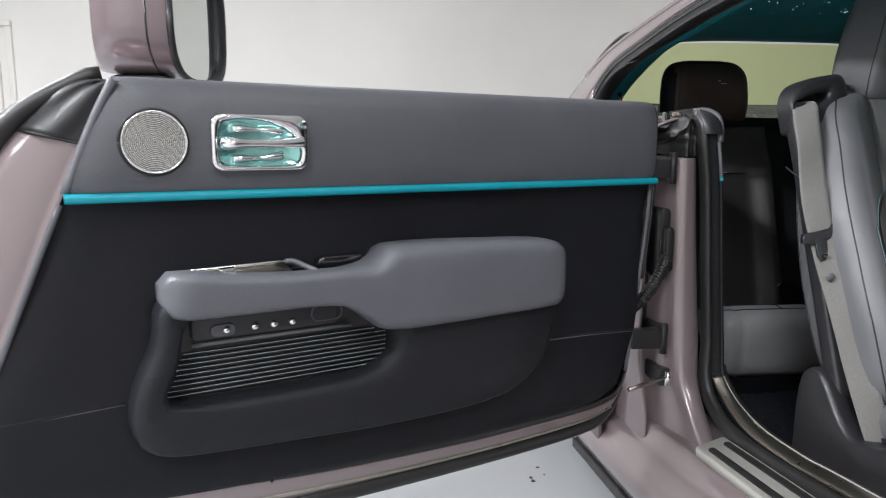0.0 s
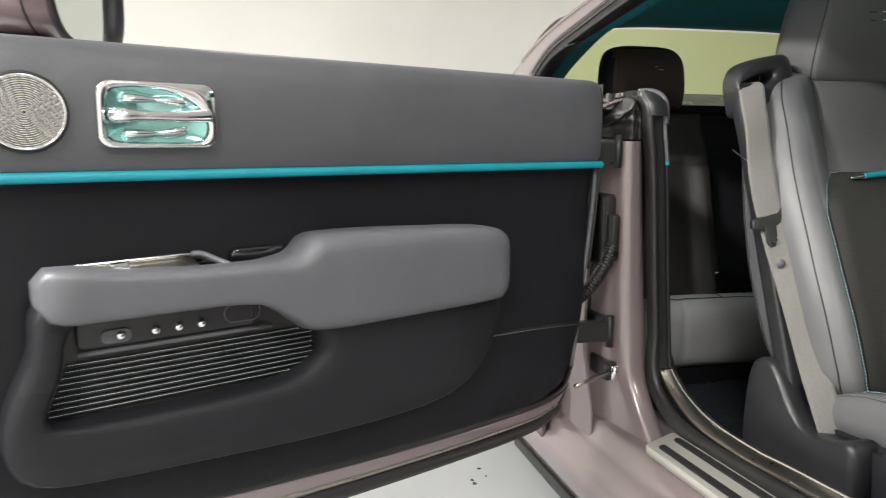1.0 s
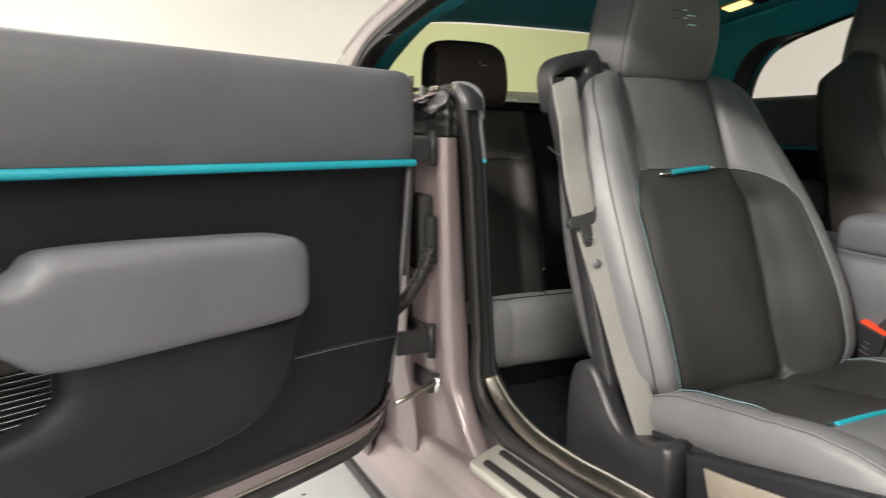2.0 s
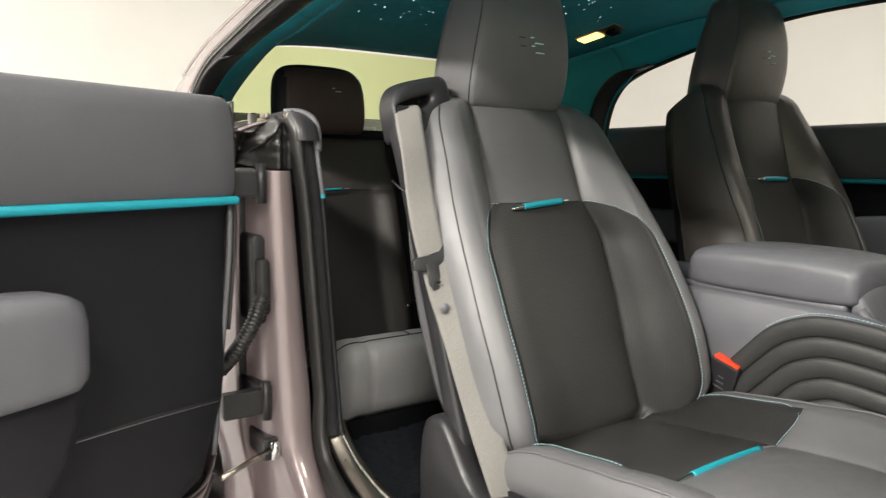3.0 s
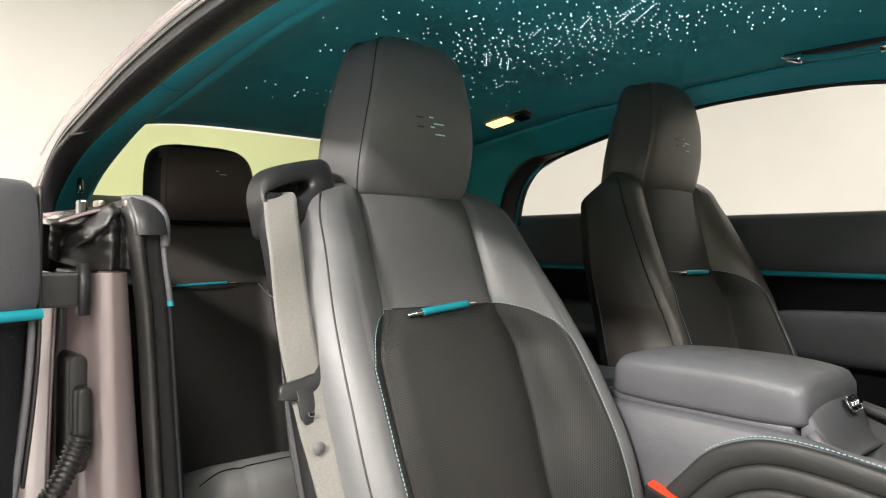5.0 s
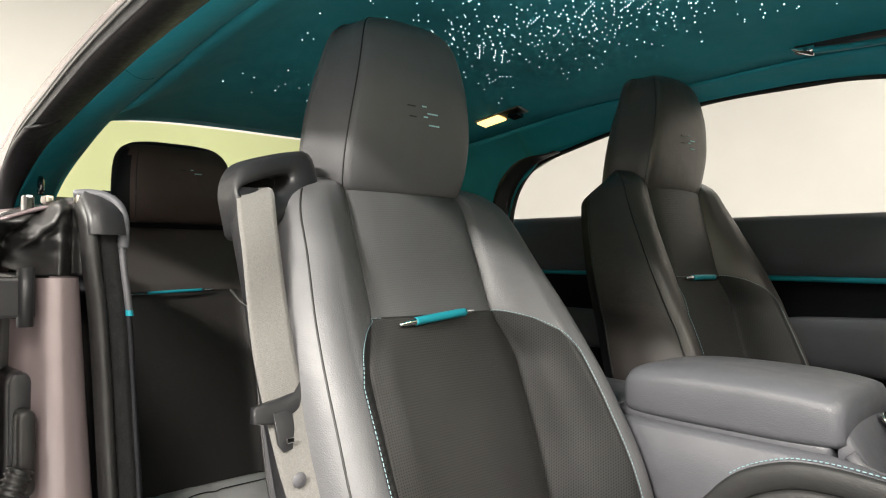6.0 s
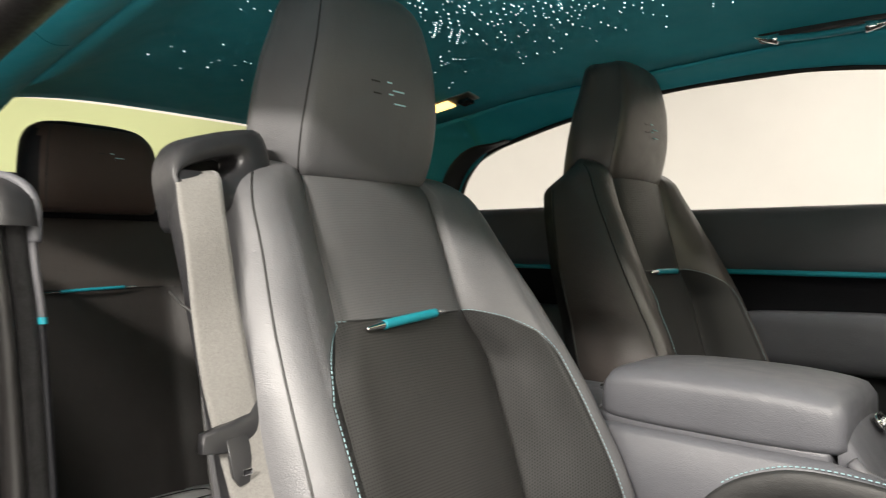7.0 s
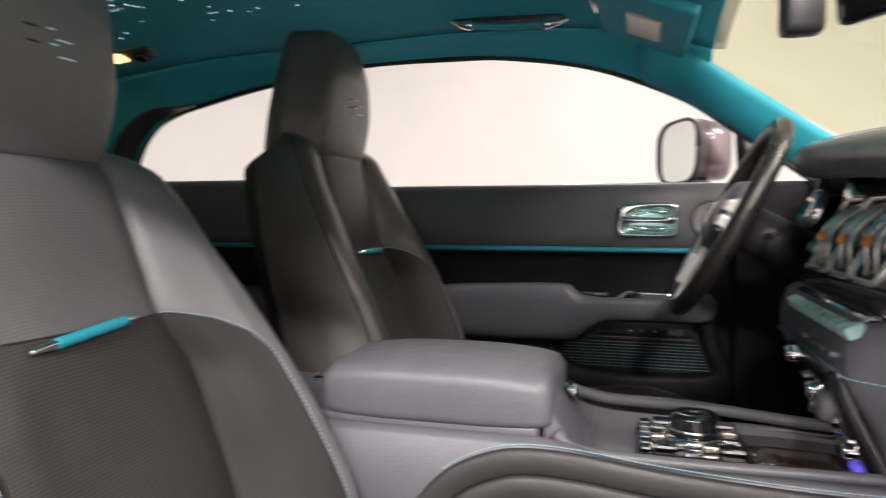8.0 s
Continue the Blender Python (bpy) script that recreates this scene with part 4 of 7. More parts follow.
    def edge_w(q):
        return float(np.interp(q, (0.0, 0.12, 0.3, 0.5, 0.7, 0.85, 0.95, 1.0), (-0.022, -0.021, -0.0215, -0.024, -0.0285, -0.035, -0.042, -0.052)))
    ks = lin(0, 20, 101)
    layers = [(0.0, -0.012)] + [(q, edge_w(q)) for q in (0.0, 0.12, 0.3, 0.5, 0.7, 0.85, 0.95, 1.0)] + [(1.0, -0.085), (1.0, -0.125), (0.96, -0.15)]
    V, F = sheet(lambda l, k: P(*edge_at(ks[k], layers[l][0]), layers[l][1]), range(len(layers)), range(101), True)
    F = list(F) + [tuple(range((len(layers) - 1) * 101, len(layers) * 101))]
    made("door_shell", V, F, PAINT, D, "mauve metallic painted door shell")
    V, F = sheet(lambda k, q: P(*edge_at(k, q), edge_w(q) + 0.003), lin(5.6, 12.2, 40), lin(0.02, 0.24, 5))
    solid(made("lower_seal", V, F, RUBBER, D, "black rubber strip under the door trim"), 0.002)
    L = curve([P(u, z - (0.010 if z < 0.5 else 0.0), -0.056) for u, z in out_loop[5:18]], 70)
    tube("door_seal", L, 0.019, RUBBER, D, "black rubber door seal", sides=8, up=(n[0], n[1], 0))
    for k, (q, w, r, mat) in enumerate(((0.30, -0.026, 0.0050, PAINT), (0.72, -0.030, 0.0040, BRUSHED))):
        edge_ = [(a[0] + (b[0] - a[0]) * q, a[1] + (b[1] - a[1]) * q) for a, b in zip(trim_loop[6:13], out_loop[6:13])]
        tube("edge_bead", curve([P(u, z, w) for u, z in edge_], 50), r, mat, D, "bright bead along the door's lower edge", sides=8)
    # dark film at the shut corner
    L = curve([P(u, z, -0.04) for u, z in ((1.20, 0.90), (1.14, 0.975), (1.06, 1.028), (1.035, 1.036))], 16)
    tube("corner_seal", L, lambda q: 0.016 - 0.006 * q, RUBBER, D, "black rubber corner seal", sides=8)
    def film(k, q):
        fold = 0.004 * math.sin(9 * q + 5 * k) * math.sin(3.14 * q)
        return P(*edge_at(k, 0.02 + 0.98 * q), edge_w(q) + 0.005 + fold)
    V, F = sheet(film, lin(16.95, 18.0, 14), lin(0, 1, 14))
    solid(made("corner_film", V, F, PLASTIC, D, "creased black rubber corner cover"), 0.003)
    tube("film_edge", [film(16.95, q) for q in lin(0, 0.9, 10)], 0.0022, RUBBER, D, sides=6)
    tube("edge_roll", [P(UF(z) - 0.001, z, -0.006) for z in lin(0.876, 1.026, 12)], 0.0062, GREY, D, "rolled leather panel edge", sides=8)
    tube("edge_roll", [P(UF(z) - 0.001, z, -0.014) for z in lin(0.50, 0.862, 20)], 0.0045, GREYP, D, "grey rolled panel edge", sides=8)
    tube("edge_roll", [P(UR(z) + 0.001, z, -0.014) for z in lin(0.46, 0.862, 20)], 0.0045, GREYP, D, "grey rolled panel edge", sides=8)
    if near:
        def hinge_end(z, q):
            return P(-0.003 + UR(z) - 0.009 * math.sin(3.14 * q) - 0.004, z, -0.010 - 0.085 * q)
        V, F = sheet(hinge_end, lin(0.66, 1.026, 20), lin(0, 1, 9))
        solid(made("hinge_end_cover", V, F, RUBBER, D, "black rubber cover on the hinge end"), 0.004)
    # tweeter
    flat = P

    def P(u, z, w):
        return flat(u, z, w + 0.007)

    c = (0.979, 0.9445)
    ring = [(0.0412 + 0.0016 * math.cos(a), 0.0085 + 0.0028 * math.sin(a)) for a in lin(0, 6.283, 9)[:-1]]
    V, F = sheet(lambda a, k: P(c[0] + ring[k][0] * math.cos(a), c[1] + ring[k][0] * math.sin(a), ring[k][1]), lin(0, 6.2832, 49), range(8), True)
    sp = made("tweeter", V, F, CHROME, D, "round tweeter with bright concentric grille")
    V, F = sheet(lambda a, k: P(c[0] + (0.001, 0.02, 0.041)[k] * math.cos(a), c[1] + (0.001, 0.02, 0.041)[k] * math.sin(a), (0.0085, 0.0085, 0.0075)[k]), lin(0, 6.2832, 33), range(3))
    made("mesh", V, F, GREYP, sp)
    tube("groove", [P(c[0] + 0.0442 * math.cos(a), c[1] + 0.0442 * math.sin(a), 0.0012) for a in lin(0, 6.2832, 49)], 0.0022, RUBBER, sp, sides=6, up=tuple(N3))
    # each grille ring is a row of short raised wires
    for i in range(16):
        r = 0.0026 + 0.00245 * i
        k = max(6, int(r * 700))
        chunks = []
        for w in range(k):
            a0 = 2 * math.pi * (w + 0.37 * i) / k
            a1 = a0 + 2 * math.pi / k * 0.93
            chunks.append(tube_data([P(c[0] + r * math.cos(a), c[1] + r * math.sin(a), 0.0108 - 0.04 * r) for a in lin(a0, a1, 4)], 0.00085, 4, 1.0, tuple(N3)))
        made("grille_ring", *joined(chunks), GRILLE, sp)
    # inner handle in its bright bowl
    h = (0.835, 0.9445)
    outer = np.array(rounded(0.141, 0.080, 0.016, 8))
    inner = curve_loop([(0.060, 0.022), (0.046, 0.0325), (0.010, 0.0335), (-0.020, 0.028), (-0.045, 0.014), (-0.059, -0.006), (-0.059, -0.022), (-0.048, -0.0325), (0.0, -0.034), (0.048, -0.0325), (0.061, -0.022)], 300)

    def around(loop):
        a_ = np.arctan2(loop[:, 1], loop[:, 0]) % (2 * math.pi)
        o_ = np.argsort(a_)
        A_, R_ = a_[o_], np.linalg.norm(loop, axis=1)[o_]
        return lambda t: float(np.interp(t % (2 * math.pi), np.concatenate([A_ - 2 * math.pi, A_, A_ + 2 * math.pi]), np.concatenate([R_, R_, R_])))
    dense = np.concatenate([np.linspace(outer[i], outer[(i + 1) % len(outer)], 50)[:-1] for i in range(len(outer))])
    fo, fi = around(dense), around(inner)
    turns = sorted(lin(0, 2 * math.pi, 72)[:-1] + [math.atan2(v, u) % (2 * math.pi) for u, v in outer])
    steps_ = [(1.0, 0.002), (1.0, 0.010), (0.94, 0.0125), (0.5, 0.0130), (0.08, 0.0125), (0.0, 0.0105), (-0.04, 0.006)]

    def frame_at(i, k):
        q, w = steps_[k]
        t = turns[i]
        r = fi(t) + (fo(t) - fi(t)) * q if q >= 0 else fi(t) * (1 + q)
        return P(h[0] + r * math.cos(t), h[1] + r * math.sin(t), w)
    V, F = sheet(frame_at, list(range(len(turns))) + [0], range(len(steps_)))
    hd = made("door_handle", V, F, CHROME, D, "chrome inner door handle in a bowl tinted with a teal reflection")
    V, F = sheet(lambda t, k: P(h[0] + fi(t) * k * math.cos(t), h[1] + fi(t) * k * math.sin(t), 0.0022 + 0.006 * k ** 4), lin(0, 2 * math.pi, 61), (0.02, 0.3, 0.55, 0.75, 0.88, 0.97))
    made("bowl", V, F, BOWL, hd, "chrome bowl tinted as if reflecting teal")
    lever = curve([P(h[0] + 0.052, h[1] - 0.001, 0.008), P(h[0] + 0.046, h[1] - 0.001, 0.017), P(h[0] + 0.02, h[1] - 0.001, 0.019), P(h[0] - 0.03, h[1] - 0.001, 0.018), P(h[0] - 0.062, h[1] + 0.001, 0.013)], 30)
    tube("lever", lever, lambda q: 0.0062 + 0.0035 * smoothstep(0.30, 0.05, q) + 0.0022 * smoothstep(0.5, 1.0, q), CHROME, hd, "chrome lever", sides=12)
    for dv in (0.019, -0.022):
        tube("reflector", curve([P(h[0] + 0.040, h[1] + dv, 0.0065), P(h[0] + 0.03, h[1] + dv, 0.0095), P(h[0] - 0.005, h[1] + dv * 0.95, 0.009), P(h[0] - 0.032, h[1] + dv * 0.8, 0.0065)], 18), lambda q: 0.0022 + 0.0035 * abs(math.cos(q * 3.14)), CHROME, hd, sides=8)
    P = flat
    # pocket moulding with the loudspeaker opening
    oc = np.array((0.80, 0.628))
    outer = curve_loop([(0.968, 0.735), (0.998, 0.665), (1.027, 0.600), (1.033, 0.550), (1.018, 0.515), (0.975, 0.499), (0.831, 0.488), (0.611, 0.477), (0.42, 0.482), (0.335, 0.512), (0.291, 0.568), (0.272, 0.65), (0.30, 0.70), (0.5, 0.72), (0.75, 0.735)], 84)
    inner = curve_loop([(0.945, 0.700), (0.967, 0.640), (0.986, 0.592), (0.966, 0.578), (0.85, 0.574), (0.72, 0.576), (0.655, 0.590), (0.628, 0.622), (0.648, 0.66), (0.70, 0.70), (0.83, 0.71)], 84)
    def polar(loop):
        a = np.unwrap(np.arctan2(loop[:, 1] - oc[1], loop[:, 0] - oc[0]))
        r = np.linalg.norm(loop - oc, axis=1)
        o = np.argsort(a % (2 * math.pi))
        aa, rr = (a % (2 * math.pi))[o], r[o]
        return lambda t: float(np.interp(t % (2 * math.pi), np.concatenate([aa - 2 * math.pi, aa, aa + 2 * math.pi]), np.concatenate([rr, rr, rr])))
    ro, ri = polar(outer), polar(inner)
    lifts = [(1.0, -0.004), (0.985, 0.020), (0.955, 0.038), (0.90, 0.046), (0.6, 0.050), (0.2, 0.050), (0.06, 0.047), (0.0, 0.038), (-0.01, 0.004)]
    def pocket(t, k):
        q, w = lifts[k]
        r = ri(t) + (ro(t) - ri(t)) * q
        return P(oc[0] + r * math.cos(t), oc[1] + r * math.sin(t), w)
    V, F = sheet(pocket, lin(0, 2 * math.pi, 97), range(len(lifts)))
    made("door_pocket", V, F, POCKET, D, "charcoal leather door pocket moulding")
    # loudspeaker grille: dark slats with pale threads
    back = slab("speaker_panel", inner, lambda u, z, w: P(u, z, 0.002 + w), 0.008, RUBBER, D, "black slatted loudspeaker grille with pale teal lines")
    for i in range(9):
        z = 0.583 + i * 0.0075
        lo = 0.638 + 0.05 * max(0, (0.60 - z)) / 0.03 + (0.02 if z > 0.64 else 0)
        hi = 0.984 - 0.40 * (z - 0.58)
        tube("slat", [P(u, z, 0.013) for u in lin(lo, hi, 3)], 0.0026, PLASTIC, back, sides=6)
        V, F = stitches([P(u, z + 0.0014, 0.0153) for u in lin(lo, hi, 3)], N3, 0.0022, 0.0017, 0.0006 if near else 0.0018)
        made("thread", V, F, PALETHREAD if near else THREAD, back, "", False)
    # switch row
    sw = slab("switch_panel", [(u + 0.835, z + 0.680) for u, z in rounded(0.222, 0.036, 0.008)], lambda u, z, w: P(u, z, 0.010 + w), 0.012, PLASTIC, D, "black switch strip with bright buttons", 0.003)
    tube("ledge", [P(u, 0.6565, 0.020) for u in lin(0.700, 0.946, 6)], 0.0032, GREYP, sw, "grey ledge under the switches", sides=8)
    tube("finger_recess", [P(0.742 + u, 0.682 + z, 0.022) for u, z in rounded(0.050, 0.024, 0.011, 6)] + [P(0.742 + 0.025, 0.682 + 0.001, 0.022)], 0.0012, GREYP, sw, sides=6)
    slab("button_plate", [(u + 0.902, z + 0.675) for u, z in rounded(0.036, 0.018, 0.008)], lambda u, z, w: P(u, z, 0.021 + w), 0.004, GREYP, sw, "", 0.0015)
    for u in (0.897, 0.856, 0.827, 0.798):
        V, F = sheet(lambda a, k: P(u + (0.001, 0.004, 0.006, 0.0065)[k] * math.cos(a), 0.675 + (0.001, 0.004, 0.006, 0.0065)[k] * math.sin(a), 0.021 + (0.007, 0.0065, 0.004, 0.0)[k]), lin(0, 6.2832, 15), range(4))
        made("button", V, F, CHROME, sw)
    # armrest: slim grip at the front, deep pad behind
    TOP = table([(0.285, 0.742), (0.30, 0.765), (0.33, 0.775), (0.45, 0.782), (0.60, 0.787), (0.640, 0.786), (0.655, 0.782), (0.668, 0.769), (0.685, 0.760), (0.72, 0.757), (0.78, 0.757), (0.90, 0.764), (0.955, 0.772), (0.975, 0.772), (0.99, 0.755)])
    BOT = table([(0.285, 0.70), (0.295, 0.66), (0.31, 0.651), (0.45, 0.648), (0.60, 0.647), (0.66, 0.652), (0.70, 0.680), (0.74, 0.702), (0.80, 0.706), (0.95, 0.706), (0.98, 0.712), (0.99, 0.73)])
    BACK = table([(0.285, 0.0), (0.64, 0.0), (0.70, 0.018), (0.74, 0.040), (0.95, 0.040), (0.99, 0.03)])
    FRONT = table([(0.285, 0.05), (0.295, 0.068), (0.32, 0.080), (0.6, 0.084), (0.95, 0.086), (0.975, 0.080), (0.99, 0.066)])
    def arm(u, a):
        zt, zb, wb, wf = TOP(u), BOT(u), BACK(u) - 0.01, FRONT(u)
        cz, cw, hz, hw = (zt + zb) / 2, (wb + wf) / 2, (zt - zb) / 2, (wf - wb) / 2
        ca, sa = math.cos(a), math.sin(a)
        p = 0.45
        return P(u, cz + hz * math.copysign(abs(sa) ** p, sa), cw + hw * math.copysign(abs(ca) ** p, ca))
    us_ = curve([(0.285,), (0.29,), (0.31,), (0.40,), (0.6,), (0.72,), (0.9,), (0.97,), (0.985,), (0.99,)], 56)[:, 0]
    V, F = sheet(arm, us_, lin(0, 2 * math.pi, 33)[:-1], True)
    V, F = capped(V, F, 32)
    made("armrest", V, F, GREY, D, "grey leather padded armrest with pull grip")
    # bright window-switch bar behind the grip
    bar = slab("switch_bar", [(0.775, 0.758), (0.800, 0.764), (0.938, 0.761), (0.945, 0.752), (0.770, 0.750)], lambda u, z, w: P(u, z, -0.008 + w), 0.012, GLOSS, D, "gloss black window-switch tray with polished bar", 0.004)
    tube("switch_edge", [P(u, 0.766 - 0.020 * (u - 0.80), 0.008) for u in lin(0.800, 0.950, 8)], 0.0034, CHROME, bar, "polished bar", sides=10)
    V, F = sheet(lambda u, k: P(u, (0.7635, 0.760, 0.757, 0.755)[k] - 0.020 * (u - 0.80), (0.008, 0.016, 0.030, 0.046)[k]), lin(0.802, 0.946, 8), range(4))
    solid(made("tray_floor", V, F, BRUSHED, bar, "bright tray floor"), 0.002)
    tube("tray_rim", curve([P(0.802, 0.7660, 0.008), P(0.790, 0.766, 0.014), P(0.778, 0.760, 0.030), P(0.765, 0.754, 0.050)], 14), 0.0045, GREY, bar, "grey leather tray end", sides=8)
    block("window_switch", P(0.893, 0.762, 0.026), (0.022, 0.012, 0.010), CHROME, bar, axes=((d[0], d[1], -0.08), (n[0], n[1], 0), (0, 0, 1)), bevel=0.003)
    # Black plate stands in for the shaded recess behind the grip.
    slab("well_shade_plate", [(u + 0.705, z + 0.752) for u, z in rounded(0.085, 0.030, 0.012)], lambda u, z, w: P(u, z, -0.016 + w), 0.016, GLOSS, D, "gloss black plate standing for the dark recess behind the grip", 0.004)
    # outside mirror
    block("mirror_base", P(0.96, 1.035, -0.20), (0.06, 0.09, 0.03), PLASTIC, D, bevel=0.012)
    def house(q, a):
        s = float(np.interp(q, range(6), (1.0, 1.0, 0.97, 0.88, 0.70, 0.35)))
        ca, sa = math.cos(a), math.sin(a)
        w = -0.240 + 0.125 * s * math.copysign(abs(ca) ** 0.6, ca)
        z = 1.155 + (0.100 * s if sa > 0 else 0.110 * max(s, 0.97)) * math.copysign(abs(sa) ** 0.6, sa) + 0.01 * (1 - s)
        if not near:
            z = 1.130 + (z - 1.155) * 0.80
        return P((0.805 + 0.50 * (w + 0.365) if near else 0.872 + 0.34 * (w + 0.365)) + float(np.interp(q, range(6), (0.0, 0.015, 0.035, 0.060, 0.085, 0.098))) * (1.45 if near else 1.15), z, w)
    V, F = sheet(house, range(6), lin(0, 2 * math.pi, 33)[:-1], True)
    F = list(F) + [tuple(range(5 * 32, 6 * 32))]
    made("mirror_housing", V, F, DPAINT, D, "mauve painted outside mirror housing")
    ring = [house(0, a) for a in lin(0, 2 * math.pi, 33)]
    tube("mirror_rim", ring, lambda q: 0.0055 + (0.013 if near else 0.004) * max(0.0, -math.cos(6.2832 * q)) ** 0.7, PLASTIC, D, "black mirror rim", sides=8, up=(d[0], d[1], 0))
    tube("housing_seam", [house(1.45, a) for a in lin(0, 2 * math.pi, 49)], 0.0016, RUBBER, D, sides=6, up=(d[0], d[1], 0))
    ring = ring[:-1]
    cc = np.mean(ring, axis=0)
    V = [tuple(np.array(p) + (cc - np.array(p)) * 0.04) for p in ring]
    ob = made("mirror_glass", V, [tuple(range(32))], MIRROR, D, "mirror glass", False)
    solid(ob, 0.004)
    if not near:
        slab("sail_panel", [(1.040, 1.035), (1.030, 1.165), (1.052, 1.160), (1.110, 1.098), (1.085, 1.035)], lambda u, z, w: P(u, z, -0.012 - w), 0.012, PLASTIC, D, "black sail panel behind the mirror", 0.003)
    # bright waist finisher
    tube("waist_strip", [P(0.0, 1.026, -0.115), P(0.5, 1.030, -0.118), P(0.99, 1.034, -0.115)], 0.007, CHROME, D, "bright waist strip", sides=8)
    return D


car_door((-0.057, -0.971), (0.4153, -0.9097), (0.9097, 0.4153), 0.0, "open rear-hinged door, grey and black leather with teal strip", True)
car_door((-0.22, 0.752), (1.0, 0.0), (0.0, -1.0), 0.022, "closed driver's door, grey and black leather with teal strip", False)


def far_quarter():
    q = thing("side_panel", (-0.7, 0.75, 0.35), "black and grey leather rear side panel with teal strip", "side panel")
    def surf(x, k):
        return (x, (0.775, 0.752, 0.746, 0.744, 0.746, 0.748)[k], (1.078, 1.076, 1.05, 0.96, 0.92, 0.90)[k])
    V, F = sheet(surf, lin(-1.15, -0.225, 10), range(6))
    solid(made("upper_panel", V, F, GREY, q), 0.01, (0, 1, 0))
    V, F = sheet(lambda x, a: (x, 0.750 - 0.0055 * math.sin(a), 0.892 + 0.0068 * math.cos(a)), lin(-1.15, -0.225, 6), lin(-0.6, 3.74, 9))
    made("teal_strip", V, F, TEAL, q)
    V, F = sheet(lambda x, k: (x, (0.752, 0.764, 0.77, 0.766, 0.755)[k], (0.885, 0.872, 0.78, 0.6, 0.2)[k]), lin(-1.15, -0.225, 10), range(5))
    solid(made("lower_panel", V, F, DARK, q), 0.01, (0, 1, 0))
    made("armrest", *capped(*sheet(lambda x, a: (x, 0.72 + 0.05 * math.cos(a), 0.72 + 0.06 * math.sin(a)), lin(-0.95, -0.32, 8), lin(0, 6.283, 17)[:-1], True), 16), GREY, q, "grey leather rear armrest")


far_quarter()

# ---------------------------------------------------------------- seats
def strap(parent, a, b, mid_lift, normal, r=0.0062):
    """Teal leather strap held by two bright ferrules."""
    a, b, nn = np.array(a), np.array(b), np.array(normal)
    mid = (a + b) / 2 + nn * mid_lift
    P = curve([a, a * 0.8 + b * 0.2 + nn * mid_lift * 0.7, mid, a * 0.2 + b * 0.8 + nn * mid_lift * 0.7, b], 40)
    s = tube("strap", P[7:34], r, TEAL, parent, "teal leather strap", sides=10)
    tube("ferrule", P[0:9], lambda q: r * (0.48 + 0.45 * q), CHROME, s, "chrome ferrule", sides=8)
    tube("ferrule", P[32:40], lambda q: r * (0.93 - 0.45 * q), CHROME, s, "chrome ferrule", sides=8)


def monogram(parent, at, right, up, scale=1.0, mats=None):
    """The small embroidered mark: six short dashes."""
    at, r, u = np.array(at), np.array(right), np.array(up)
    n = np.cross(r, u)
    bars = [(-0.034, 0.012, 0.016, 0), (-0.030, -0.004, 0.014, 0), (-0.008, 0.014, 0.009, 1), (0.010, 0.004, 0.022, 1), (-0.004, -0.002, 0.009, 1), (0.014, -0.014, 0.022, 1)]
    for x, y, w, pale in bars:
        V, F = box_data(at + r * x * scale + u * y * scale + n * 0.0003, (w * scale, 0.0024 * scale, 0.0014), (r, u, n), 0.0006)
        made("embroidery", V, F, (EMBROIDERY if pale else RUBBER) if mats is None else mats, parent, "", False)


